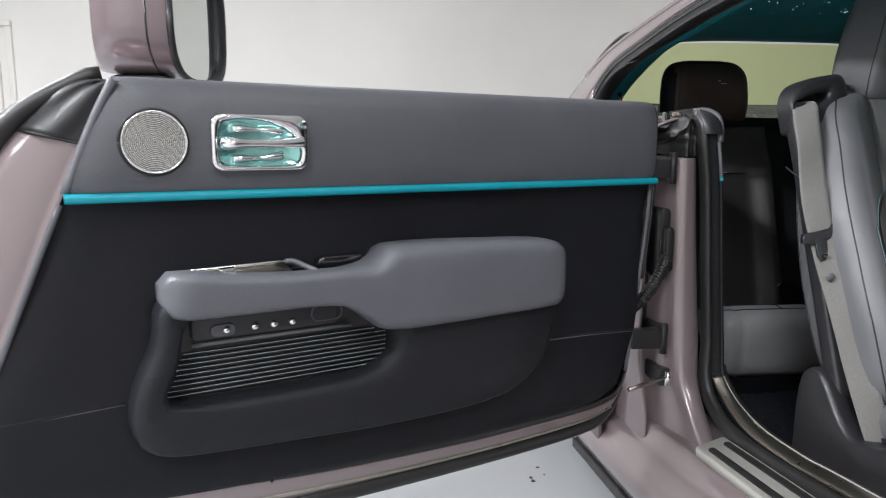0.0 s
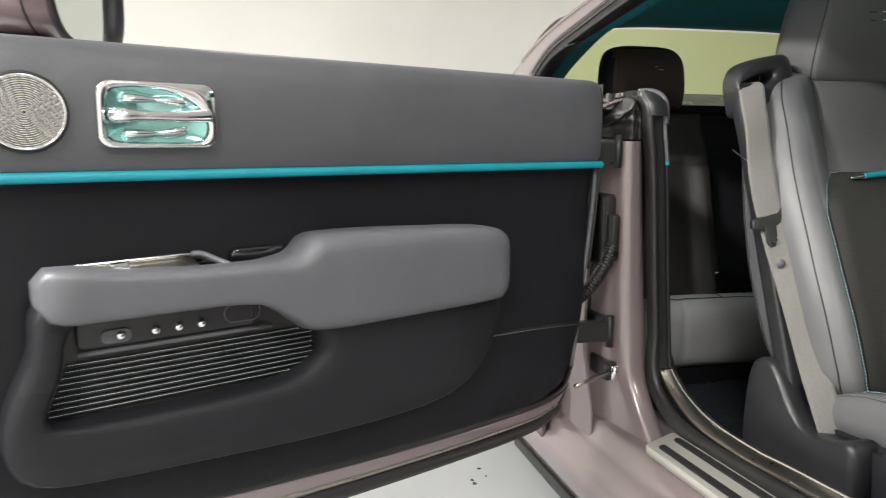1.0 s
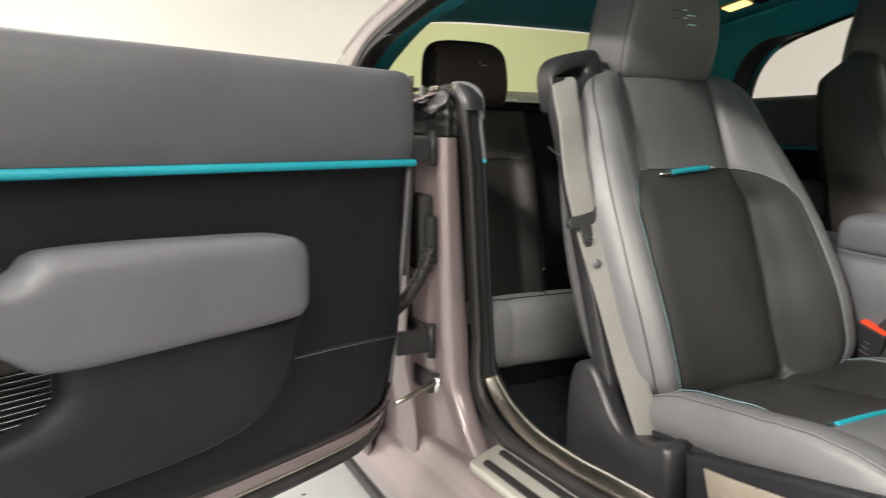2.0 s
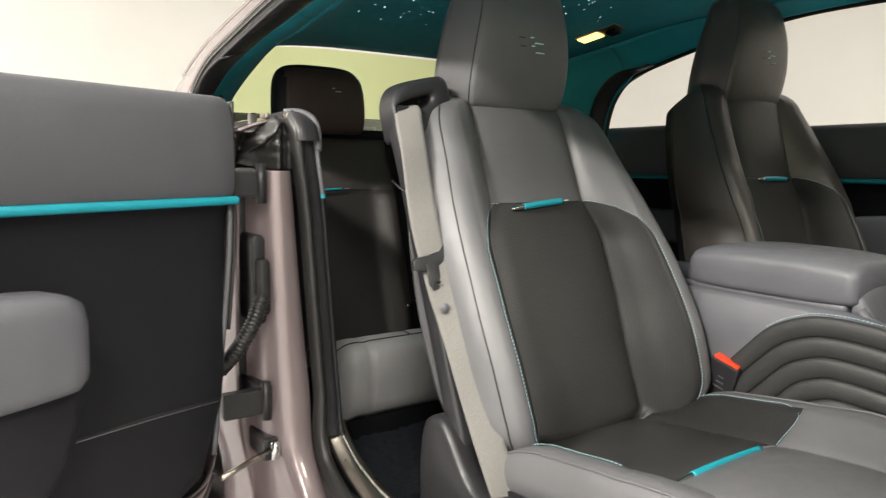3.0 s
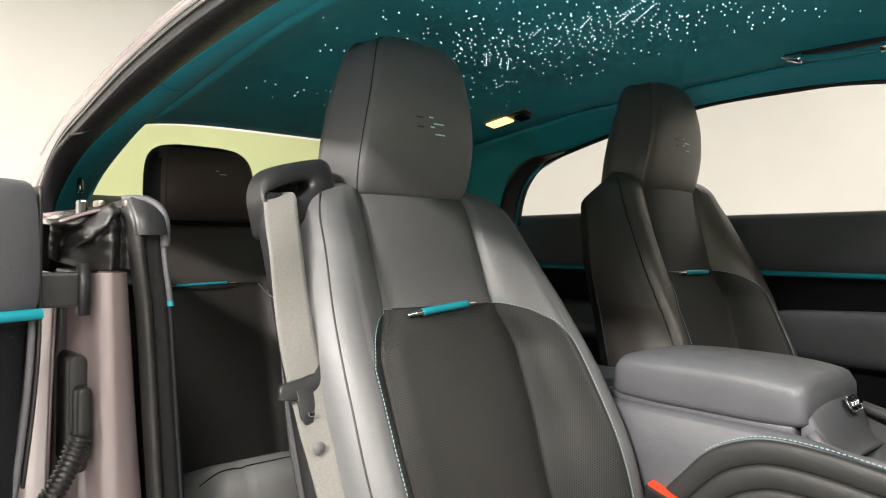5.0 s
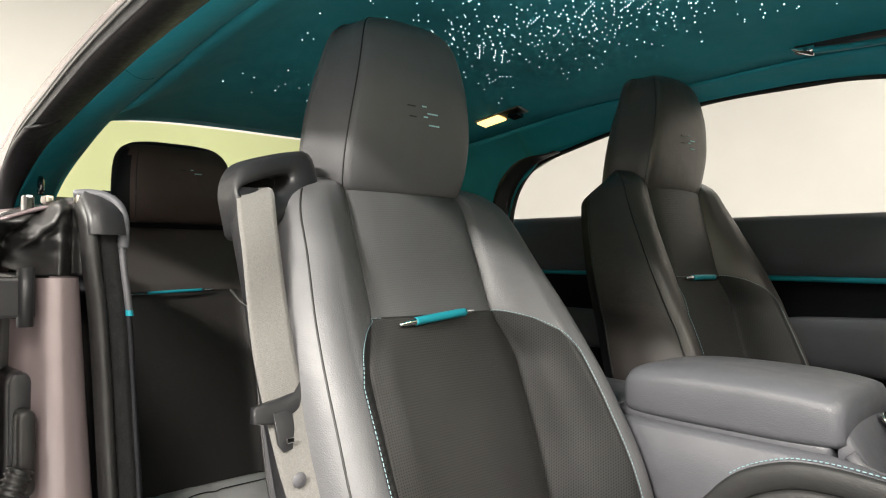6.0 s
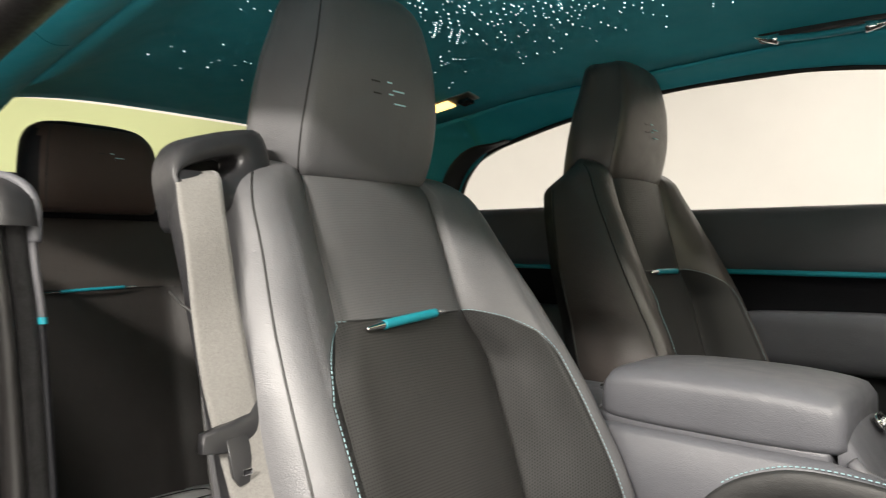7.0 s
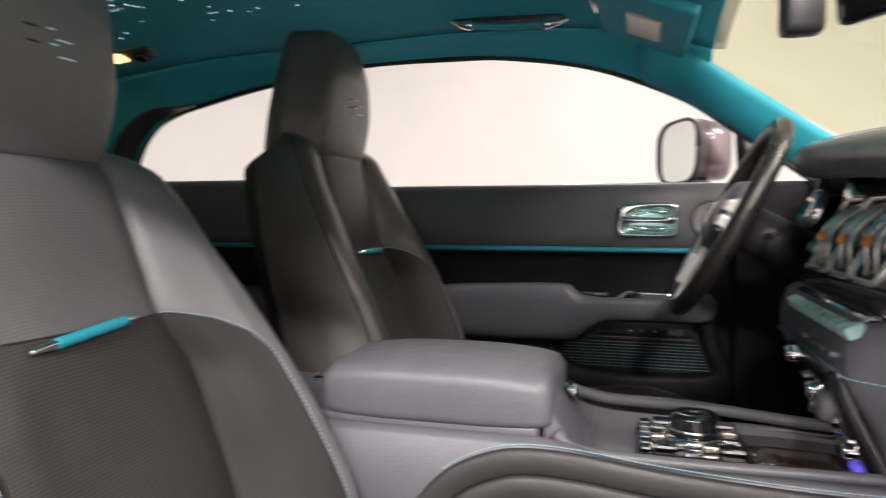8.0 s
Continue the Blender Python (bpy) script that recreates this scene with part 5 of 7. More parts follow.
def front_seat(yc, m, dx, dz, label, near):
    """yc: the seat's middle; m: 1 where its outer side faces -y, else -1. The outer side has negative s."""
    S = thing("front_seat", (0.3 + dx, yc, 0.2), label, "car seat", group="front seats")

    def xp(z):
        # the driver's backrest stands a little more upright
        return 0.02 - 0.39 * (z - 0.855) if near else -0.050 - 0.26 * (z - 1.035)

    def W(x, s, z):
        return (x + dx, yc + m * s, z + dz)

    H = table([(1.11, 0.202), (1.05, 0.212), (1.0, 0.230), (0.95, 0.240), (0.85, 0.264), (0.75, 0.278), (0.65, 0.284), (0.55, 0.279), (0.50, 0.270), (0.47, 0.252), (0.445, 0.222), (0.43, 0.190), (0.40, 0.15)])
    B = table([(1.11, 0.012), (1.05, 0.018), (0.95, 0.042), (0.85, 0.068), (0.72, 0.098), (0.60, 0.112), (0.53, 0.108), (0.48, 0.088), (0.45, 0.055), (0.43, 0.02), (0.40, 0.0)])

    def seam(z):
        return min(0.118 + 0.030 * smoothstep(0.872, 0.78, z) - 0.008 * smoothstep(0.68, 0.55, z), 0.60 * H(z))

    def half(z):
        h, b, s1 = H(z), B(z), seam(z)
        cr = 0.785 * h
        sg = -0.007
        def turn(s_, w_):
            q = min(1.0, max(0.0, (s_ - (h - 0.050)) / 0.050))
            return (s_, w_ - 0.042 * (1 - math.sqrt(1 - q * q)))
        return [(0.0, 0.010), (0.35 * s1, 0.009), (0.7 * s1, 0.006), (s1 - 0.010, 0.001), (s1 - 0.003, sg * 0.6), (s1, sg), (s1 + 0.003, sg * 0.6), (s1 + 0.010, 0.004), (s1 + 0.22 * (cr - s1), 0.24 * b + 0.002), (s1 + 0.50 * (cr - s1), 0.58 * b), (s1 + 0.80 * (cr - s1), 0.88 * b), (cr - 0.004, 0.965 * b), (cr, 0.955 * b), (cr + 0.004, 0.972 * b), turn(cr + 0.3 * (h - cr), 1.0 * b), turn(cr + 0.56 * (h - cr), 0.985 * b), turn(cr + 0.68 * (h - cr), 0.90 * b), turn(cr + 0.94 * (h - cr), 0.88 * b), (h + 0.002, -0.045), (h - 0.004, -0.080), (h - 0.02, -0.112), (h - 0.05, -0.125)]

    # The driver's seat takes the shade-darkened hide and a darker upper insert.
    hide, insert = (SEATGREY, PERF) if near else (DRIVERSHADE, PERFBLACK)
    tone = "grey" if near else "shade-darkened"
    brow = 1.018 if near else 1.05
    zs = sorted([brow + 0.046 * math.sin(radians(a)) for a in (90, 80, 68, 55, 42, 28, 14, 0)] + [brow - 0.012, brow - 0.024] + lin(0.985, 0.856, 14) + lin(0.846, 0.40, 45), reverse=True)
    r0 = zs.index(0.856)
    n = 22
    cols = [-k for k in range(n - 1, 0, -1)] + list(range(n))
    G = []
    for z in zs:
        tuck = 0.03 * smoothstep(0.46, 0.40, z)
        dome = math.sqrt(max(0.0, 1 - (max(0.0, z - brow) / 0.046) ** 2))
        for c in cols:
            # the facing's top edge falls away in an arc
            fall = 0.078 * (1 - math.sqrt(1 - 0.985 * (0.0, 0.03, 0.09, 0.26, 0.52, 0.80, 0.96, 1.0)[min(7, max(0, abs(c) - 5))] ** 2)) * max(0.0, 1 - abs(z - 0.856) / 0.14)
            s, w = half(z - fall)[abs(c)]
            w = -0.05 + (w + 0.05) * dome
            s *= 0.76 + 0.24 * dome
            # rounded shoulders
            drop = 0.0 if near else 0.045 * smoothstep(14, 21, abs(c)) ** 1.3 * smoothstep(0.86, 1.08, z)
            if not near:
                s += 0.018 * smoothstep(10, 18, abs(c)) * smoothstep(0.80, 0.96, z) - 0.020 * smoothstep(10, 18, -c) * smoothstep(0.90, 0.75, z)
            G.append(W(xp(z - fall) + w - tuck, math.copysign(s, c) if c else 0.0, z - fall - drop))
    nc = len(cols)
    groups = {"backrest": [], "upper_insert": [], "lower_insert": [], "outer": [], "inner": [], "side_panel": []}
    for i in range(len(zs) - 1):
        for j in range(nc - 1):
            c = min(abs(cols[j]), abs(cols[j + 1]))
            f = (i * nc + j, i * nc + j + 1, (i + 1) * nc + j + 1, (i + 1) * nc + j)
            if c < 5:
                groups["upper_insert" if i < r0 else "lower_insert"].append(f)
            elif c < 12 and i >= r0:
                groups["outer" if cols[j] < 0 else "inner"].append(f)
            elif c >= 19 and cols[j] > 0:
                groups["side_panel"].append(f)
            else:
                groups["backrest"].append(f)
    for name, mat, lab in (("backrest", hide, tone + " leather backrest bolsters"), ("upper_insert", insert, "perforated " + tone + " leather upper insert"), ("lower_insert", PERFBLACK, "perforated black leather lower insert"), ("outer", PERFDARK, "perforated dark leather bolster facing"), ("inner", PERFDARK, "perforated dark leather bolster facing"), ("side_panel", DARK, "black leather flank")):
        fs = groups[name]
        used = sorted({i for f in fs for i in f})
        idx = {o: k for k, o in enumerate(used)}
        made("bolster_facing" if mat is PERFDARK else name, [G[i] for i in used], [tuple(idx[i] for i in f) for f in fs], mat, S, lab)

    def on(s, z, lift=0.001):
        hp = half(z)
        w = float(np.interp(abs(s), [p[0] for p in hp], [p[1] for p in hp]))
        return np.array(W(xp(z) + w + lift, s, z))

    # pale thread along the insert's edges and piping on the bolster
    for sg in (-1, 1):
        mid = nc // 2
        path = [np.array(G[r0 * nc + mid + sg * c]) for c in (3, 4, 6, 7, 8, 9, 10, 11, 12)] + [np.array(G[i * nc + mid + sg * 12]) for i in range(r0 + 1, len(zs) - 3, 2)]
        path = [p + np.array((0.0022, 0, 0.0008)) for p in path]
        V, F = stitches(curve(path, 140), (1, 0, 0.39), 0.0040, 0.0022, 0.0008)
        made("stitching", V, F, THREAD, S, "pale blue stitching", False)
        tube("piping", [np.array(G[i * nc + mid + sg * 16]) for i in range(5, len(zs) - 4)], 0.0016, RUBBER, S, sides=6)
        tube("back_seam", [np.array(G[i * nc + mid + sg * 19]) for i in range(6, len(zs) - 4)], 0.0022, RUBBER, S, sides=6)
        if not near and sg > 0:
            tube("side_seam", [np.array(G[i * nc + mid + 16]) + np.array((0.0, -0.0005, 0)) for i in range(3, len(zs) - 4)], 0.0022, RUBBER, S, "dark side seam", sides=6)
    tube("seam", [on(s, 0.8565, -0.001) for s in lin(-0.112, 0.112, 24)], 0.0018, RUBBER, S, sides=6)
    tilt = 0.006 if near else 0.0
    strap(S, on(-0.086, 0.8525 - tilt, 0.004), on(0.064, 0.8535 + tilt, 0.005), 0.006, (0.93, 0, 0.36))
    # back shell
    def shell(z, a):
        h = H(z) - 0.014 - 0.05 * smoothstep(0.93, 1.03, z)
        ca, sa = math.cos(a), math.sin(a)
        return W(xp(z) - 0.070 - (0.0 if near else 0.012) - 0.045 * (0.5 + 0.5 * sa) ** 0.6, (h - 0.05 * (0.5 + 0.5 * sa)) * math.copysign(abs(ca) ** 0.5, ca), z)
    V, F = sheet(shell, lin(0.42, 1.03, 16), lin(-math.pi / 2, 1.5 * math.pi, 33)[:-1], True)
    V, F = capped(V, F, 32)
    made("back_shell", V, F, DARK, S, "black leather seat back")
    # head restraint
    lean = 0.25 if near else 0.45
    rows = [(z, a, b - 0.012 * lean * smoothstep(1.15, 1.28, z), xf, dp * (1 + 0.14 * lean * smoothstep(1.16, 1.06, z) - 0.50 * lean * smoothstep(1.15, 1.30, z))) for z, a, b, xf, dp in ((1.040, 0.100, 0.118, -0.070, 0.055), (1.044, 0.112, 0.134, -0.058, 0.065), (1.060, 0.119, 0.145, -0.050, 0.072), (1.10, 0.122, 0.150, -0.040, 0.077), (1.15, 0.119, 0.147, -0.031, 0.082), (1.21, 0.109, 0.136, -0.028, 0.084), (1.25, 0.100, 0.124, -0.032, 0.08), (1.28, 0.092, 0.113, -0.038, 0.074), (1.302, 0.082, 0.100, -0.047, 0.064), (1.315, 0.066, 0.082, -0.058, 0.050), (1.321, 0.044, 0.056, -0.072, 0.034), (1.323, 0.02, 0.026, -0.085, 0.016))]
    R = curve(rows, 36)
    def plan(k):
        z, a, b, xf, dp = R[k]
        q = [(0.0, 0.004), (0.5 * a, 0.003), (0.8 * a, 0.0), (a - 0.008, -0.003), (a - 0.002, -0.006), (a + 0.002, -0.012), (a + 0.3 * (b - a), -0.035), (a + 0.75 * (b - a), -0.075), (b, -0.6 * dp - 0.038), (b * 0.96, -0.85 * dp - 0.042), (0.8 * b, -dp - 0.050), (0.5 * b, -dp - 0.060), (0.0, -dp - 0.064)]
        loop = [(s, x) for s, x in q] + [(-s, x) for s, x in q[-2:0:-1]]
        return [(W(xf + x, s, z)) for s, x in loop]
    V, F, rings = [], [], [plan(k) for k in range(36)]
    nn = len(rings[0])
    for r in rings:
        V += r
    for i in range(35):
        for k in range(nn):
            j = (k + 1) % nn
            F.append((i * nn + k, i * nn + j, (i + 1) * nn + j, (i + 1) * nn + k))
    V, F = capped(V, F, nn)
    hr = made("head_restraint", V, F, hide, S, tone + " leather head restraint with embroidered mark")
    for k0 in (5, nn - 5):
        tube("piping", [rings[i][k0] for i in range(1, 34)], 0.0012, RUBBER, hr, sides=6)
    for s in (-0.045, 0.045):
        tube("post", [W(-0.11, s, 1.06), W(-0.09, s, 0.98)], 0.006, CHROME, hr, sides=8)
    monogram(hr, W(-0.0245, m * 0.014, 1.166), (0, 1, 0), (0.05, 0, 0.999))
    # cushion
    XL = [0.10, 0.13, 0.16, 0.19, 0.22, 0.26, 0.30, 0.34, 0.38, 0.42, 0.445, 0.452, 0.459, 0.49, 0.54, 0.60, 0.65, 0.69, 0.72, 0.745, 0.758, 0.766, 0.769, 0.767]
    ZL = [0.405, 0.420, 0.434, 0.442, 0.448, 0.454, 0.460, 0.466, 0.472, 0.478, 0.481, 0.4815, 0.482, 0.488, 0.494, 0.499, 0.50, 0.498, 0.492, 0.478, 0.455, 0.42, 0.38, 0.34]
    def cush(i, c):
        x, z = XL[i], ZL[i]
        hw = 0.262 * smoothstep(0.02, 0.25, x) ** 0.15 - 0.02 * smoothstep(0.6, 0.77, x)
        bb = 0.045 * smoothstep(0.14, 0.30, x) * (1 - 0.75 * smoothstep(0.55, 0.74, x))
        q = [(0, 0.004), (0.06, 0.003), (0.118, 0.0), (0.129, -0.004), (0.132, -0.007), (0.135, -0.003), (0.15, 0.006), (0.175, 0.45 * bb), (0.20, 0.80 * bb), (0.213, 0.93 * bb), (0.216, 0.93 * bb), (0.22, 0.96 * bb), (0.238, 1.0 * bb), (hw - 0.008, 0.90 * bb), (hw, 0.55 * bb), (hw + 0.006, 0.0), (hw + 0.005, -0.022), (hw - 0.008, -0.042)]
        s, w = q[abs(c)]
        if i == 11 and abs(c) < 9:
            w -= 0.006
        return W(x, math.copysign(s, c) if c else 0.0, z + w) if i < 20 else W(x, math.copysign(min(s, hw), c) if c else 0.0, z + w * 0.6)
    cc = list(range(-17, 18))
    V, F = sheet(cush, range(len(XL)), cc)
    gs = {"cushion": [], "cushion_insert": [], "outer": [], "inner": []}
    for f in F:
        i, j = f[0] // 35, f[0] % 35
        c = min(abs(cc[j]), abs(cc[j + 1]))
        if i < 11 and c < 4:
            gs["cushion_insert"].append(f)
        elif i < 11 and c < 10:
            gs["outer" if cc[j] < 0 else "inner"].append(f)
        else:
            gs["cushion"].append(f)
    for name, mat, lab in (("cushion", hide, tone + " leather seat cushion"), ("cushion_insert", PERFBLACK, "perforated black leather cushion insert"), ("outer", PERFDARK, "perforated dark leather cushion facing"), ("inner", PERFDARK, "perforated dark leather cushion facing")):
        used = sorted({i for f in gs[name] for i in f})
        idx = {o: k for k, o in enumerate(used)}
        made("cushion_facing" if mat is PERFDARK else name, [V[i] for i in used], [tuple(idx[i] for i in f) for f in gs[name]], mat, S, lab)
    for sg in (-1, 1):
        line = [np.array(cush(i, sg * 10)) + np.array((0, 0, 0.0015)) for i in range(4, 10)] + [np.array(cush(11, sg * 8)) + np.array((0, 0, 0.002)), np.array(cush(11, sg * 6)) + np.array((0, 0, 0.002)), np.array(cush(11, sg * 5)) + np.array((0, 0, 0.002))]
        V2, F2 = stitches(curve(line, 60), (0, 0, 1), 0.0042, 0.0028, 0.0012)
        made("stitching", V2, F2, THREAD, S, "pale blue stitching", False)
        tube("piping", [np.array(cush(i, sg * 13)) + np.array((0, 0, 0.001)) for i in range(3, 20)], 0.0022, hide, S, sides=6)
    strap(S, np.array(cush(11, -3)) + np.array((0, 0, 0.006)), np.array(cush(11, 3)) + np.array((0, 0, 0.006)), 0.005, (-0.1, 0, 1))
    # plinth with leather valance and side cover
    def plinth(z, k):
        pts = [(0.05, -0.262), (0.30, -0.270), (0.70, -0.262), (0.745, -0.22), (0.745, 0.22), (0.70, 0.262), (0.30, 0.270), (0.05, 0.262), (0.0, 0.2), (0.0, -0.2)]
        q = 1 - 0.08 * smoothstep(0.42, 0.2, z)
        lift = 0.10 * (pts[k][0] - 0.2) * smoothstep(0.25, 0.42, z)
        return W(pts[k][0] * q, pts[k][1], z + lift)
    V, F = sheet(plinth, lin(0.19 - dz, 0.42, 8), range(10), True)
    V, F = capped(V, F, 10)
    made("seat_base", V, F, DARK, S, "black leather seat plinth")
    so = -0.272
    hump = curve([(0.075, 0.24), (0.072, 0.40), (0.083, 0.485), (0.110, 0.512), (0.143, 0.511), (0.172, 0.480), (0.200, 0.446), (0.238, 0.420), (0.29, 0.424), (0.338, 0.440), (0.352, 0.40), (0.345, 0.24)], 48)
    slab("side_cover", [tuple(p) for p in hump], lambda x, z, w: W(x, so + 0.012 - w, z), 0.058, PLASTIC, S, "black moulded recliner cover", 0.012)
    vz = curve([(0.345, 0.428), (0.42, 0.446), (0.55, 0.480), (0.66, 0.505), (0.76, 0.51), (0.75, 0.38), (0.70, 0.33), (0.5, 0.31), (0.36, 0.28)], 40)
    slab("side_valance", [tuple(p) for p in vz], lambda x, z, w: W(x, so + 0.016 - w, z), 0.026, POCKET, S, "charcoal leather side valance", 0.010)
    sp = slab("switch_panel", [(0.392, 0.424), (0.44, 0.430), (0.53, 0.446), (0.62, 0.456), (0.635, 0.435), (0.60, 0.385), (0.50, 0.352), (0.43, 0.345), (0.412, 0.36)], lambda x, z, w: W(x, so - 0.009 - w, z), 0.006, CREAM, S, "pale metal seat-switch panel with chrome switches", 0.002)
    for x, z, r in ((0.430, 0.385, 0.012), (0.455, 0.394, 0.014), (0.478, 0.402, 0.012), (0.535, 0.418, 0.012)):
        pts = [W(x, so - 0.012, z), W(x, so - 0.030, z)]
        tube("switch", pts, lambda q: r * (1 - 0.15 * q), CHROME, sp, "chrome switch", sides=12)
    # belt tower on the outer side
    def tower(z, a):
        ca, sa = math.cos(a), math.sin(a)
        g = smoothstep(0.90, 1.02, z)
        return W(xp(z) - 0.014 - 0.012 * g + 0.022 * math.copysign(abs(sa) ** 0.5, sa), -0.279 + 0.004 * g + 0.019 * math.copysign(abs(ca) ** 0.5, ca), z)
    V, F = sheet(tower, lin(0.46, 1.035 if near else 0.96, 24), lin(0, 2 * math.pi, 25)[:-1], True)
    V, F = capped(V, F, 24)
    made("belt_tower", V, F, PLASTIC, S, "black moulded belt tower")
    tube("tower_seam", [W(xp(0.90) - 0.036, -0.308, 0.90), W(xp(0.885) - 0.01, -0.3105, 0.888), W(xp(0.875) + 0.008, -0.304, 0.876), W(xp(0.87) + 0.009, -0.27, 0.868)], 0.0016, RUBBER, S, sides=6)
    if not near:
        return S
    # belt guide: a moulded hood with a dark slot
    outer = curve_loop([(-0.294, 0.985), (-0.296, 1.025), (-0.287, 1.053), (-0.268, 1.072), (-0.23, 1.086), (-0.187, 1.096), (-0.170, 1.097), (-0.161, 1.085), (-0.158, 1.030), (-0.164, 1.010), (-0.195, 1.000), (-0.228, 0.990), (-0.262, 0.970), (-0.29, 0.964)], 56)
    slot = curve_loop([(-0.288, 1.026), (-0.281, 1.036), (-0.257, 1.046), (-0.228, 1.055), (-0.212, 1.058), (-0.207, 1.052), (-0.214, 1.040), (-0.237, 1.027), (-0.264, 1.021)], 56)
    oc = slot.mean(0)
    def by_angle(loop):
        a_ = np.arctan2(loop[:, 1] - oc[1], loop[:, 0] - oc[0]) % (2 * math.pi)
        r_ = np.linalg.norm(loop - oc, axis=1)
        o_ = np.argsort(a_)
        A_, R_ = a_[o_], r_[o_]
        return lambda t: float(np.interp(t % (2 * math.pi), np.concatenate([A_ - 2 * math.pi, A_, A_ + 2 * math.pi]), np.concatenate([R_, R_, R_])))
    r_out, r_in = by_angle(outer), by_angle(slot)
    lay = [(1.0, -0.045), (1.0, -0.012), (0.97, -0.003), (0.90, 0.003), (0.75, 0.007), (0.45, 0.008), (0.15, 0.006), (0.03, 0.0), (0.0, -0.006), (-0.04, -0.03), (-0.08, -0.045)]
    def hood(t, k):
        q, w = lay[k]
        r = r_in(t) + (r_out(t) - r_in(t)) * q if q >= 0 else r_in(t) * (1 + q)
        s_, z_ = oc[0] + r * math.cos(t), oc[1] + r * math.sin(t)
        return W(-0.062 + w - 0.30 * (z_ - 1.04), s_, z_)
    V, F = sheet(hood, lin(0, 2 * math.pi, 73), range(len(lay)))
    g_ = made("belt_guide", V, F, PLASTIC, S, "black moulded belt guide with a slot")
    V, F = sheet(lambda t, k: W(-0.100 - 0.30 * (oc[1] + r_in(t) * math.sin(t) * k - 1.04), oc[0] + r_in(t) * math.cos(t) * k, oc[1] + r_in(t) * math.sin(t) * k), lin(0, 2 * math.pi, 33), (0.02, 0.5, 0.93))
    made("slot", V, F, FELT, g_, "dark slot lining")
    # belt
    belt = thing("seat_belt", W(0.1, -0.285, 0.43), "light grey webbing seat belt hanging from the guide", "seat belt", group="seat belts")
    bp = curve([(-0.105, -0.257, 1.036), (-0.072, -0.263, 1.036), (-0.046, -0.269, 1.027), (-0.032, -0.274, 1.008), (-0.015, -0.280, 0.98), (0.006, -0.286, 0.945), (0.048, -0.292, 0.82), (0.098, -0.292, 0.725), (0.124, -0.290, 0.68), (0.185, -0.284, 0.56), (0.232, -0.276, 0.46), (0.262, -0.268, 0.40)], 60)
    tw = np.gradient(bp, axis=0)
    def web(i, k):
        t = tw[i] / np.linalg.norm(tw[i])
        side = np.array((0.10 + 0.30 * smoothstep(8, 24, i) + 0.04 * math.sin(i * 0.2), 1.0, 0.20 - 0.14 * smoothstep(4, 12, i)))
        side -= t * (side @ t)
        side /= np.linalg.norm(side)
        nrm = np.cross(side, t)
        s = (k - 4) / 4
        p = bp[i] + np.array((0.006 * smoothstep(8, 24, i), 0, 0)) + side * 0.0245 * s + nrm * (0.0018 * math.sin(i * 0.45 + s) + 0.001 * s * s)
        return W(*p)
    V, F = sheet(web, range(60), range(9))
    solid(made("webbing", V, F, WEB, belt, "light grey woven webbing"), 0.0014)
    # tongue and stop button
    tg_ = slab("tongue", [(-0.042, -0.010), (-0.038, 0.006), (-0.010, 0.008), (0.014, 0.012), (0.026, 0.026), (0.040, 0.030), (0.043, 0.018), (0.036, 0.0), (0.012, -0.010), (-0.02, -0.016)], lambda a, b, w: W(0.074 + w - 0.39 * b, -0.294 + a, 0.770 + b + 0.12 * a), 0.010, PLASTIC, belt, "black moulded tongue", 0.003)
    slab("blade", [(-0.012, -0.004), (0.012, -0.002), (0.011, -0.036), (0.006, -0.044), (-0.007, -0.046), (-0.012, -0.038)], lambda a, b, w: W(0.081 + w - 0.39 * b, -0.299 + a, 0.768 + b), 0.004, PLASTIC, tg_, "dark steel blade", 0.001)
    block("catch", W(0.104, -0.299, 0.735), (0.003, 0.010, 0.006), CHROME, tg_, bevel=0.001)
    V, F = sheet(lambda a, k: W(0.1245 + (0.0035, 0.003, 0.0)[k] , -0.299 + (0.001, 0.007, 0.009)[k] * math.cos(a), 0.695 + (0.001, 0.007, 0.009)[k] * math.sin(a)), lin(0, 6.2832, 17), range(3))
    made("stop_button", V, F, GREYP, belt, "grey stop button")
    return S


front_seat(-0.390, 1, 0.0, 0.0, "grey leather passenger seat with black insert and teal strap", True)
front_seat(0.392, -1, 0.025, 0.045, "shade-darkened leather driver's seat with black insert and teal strap", False)


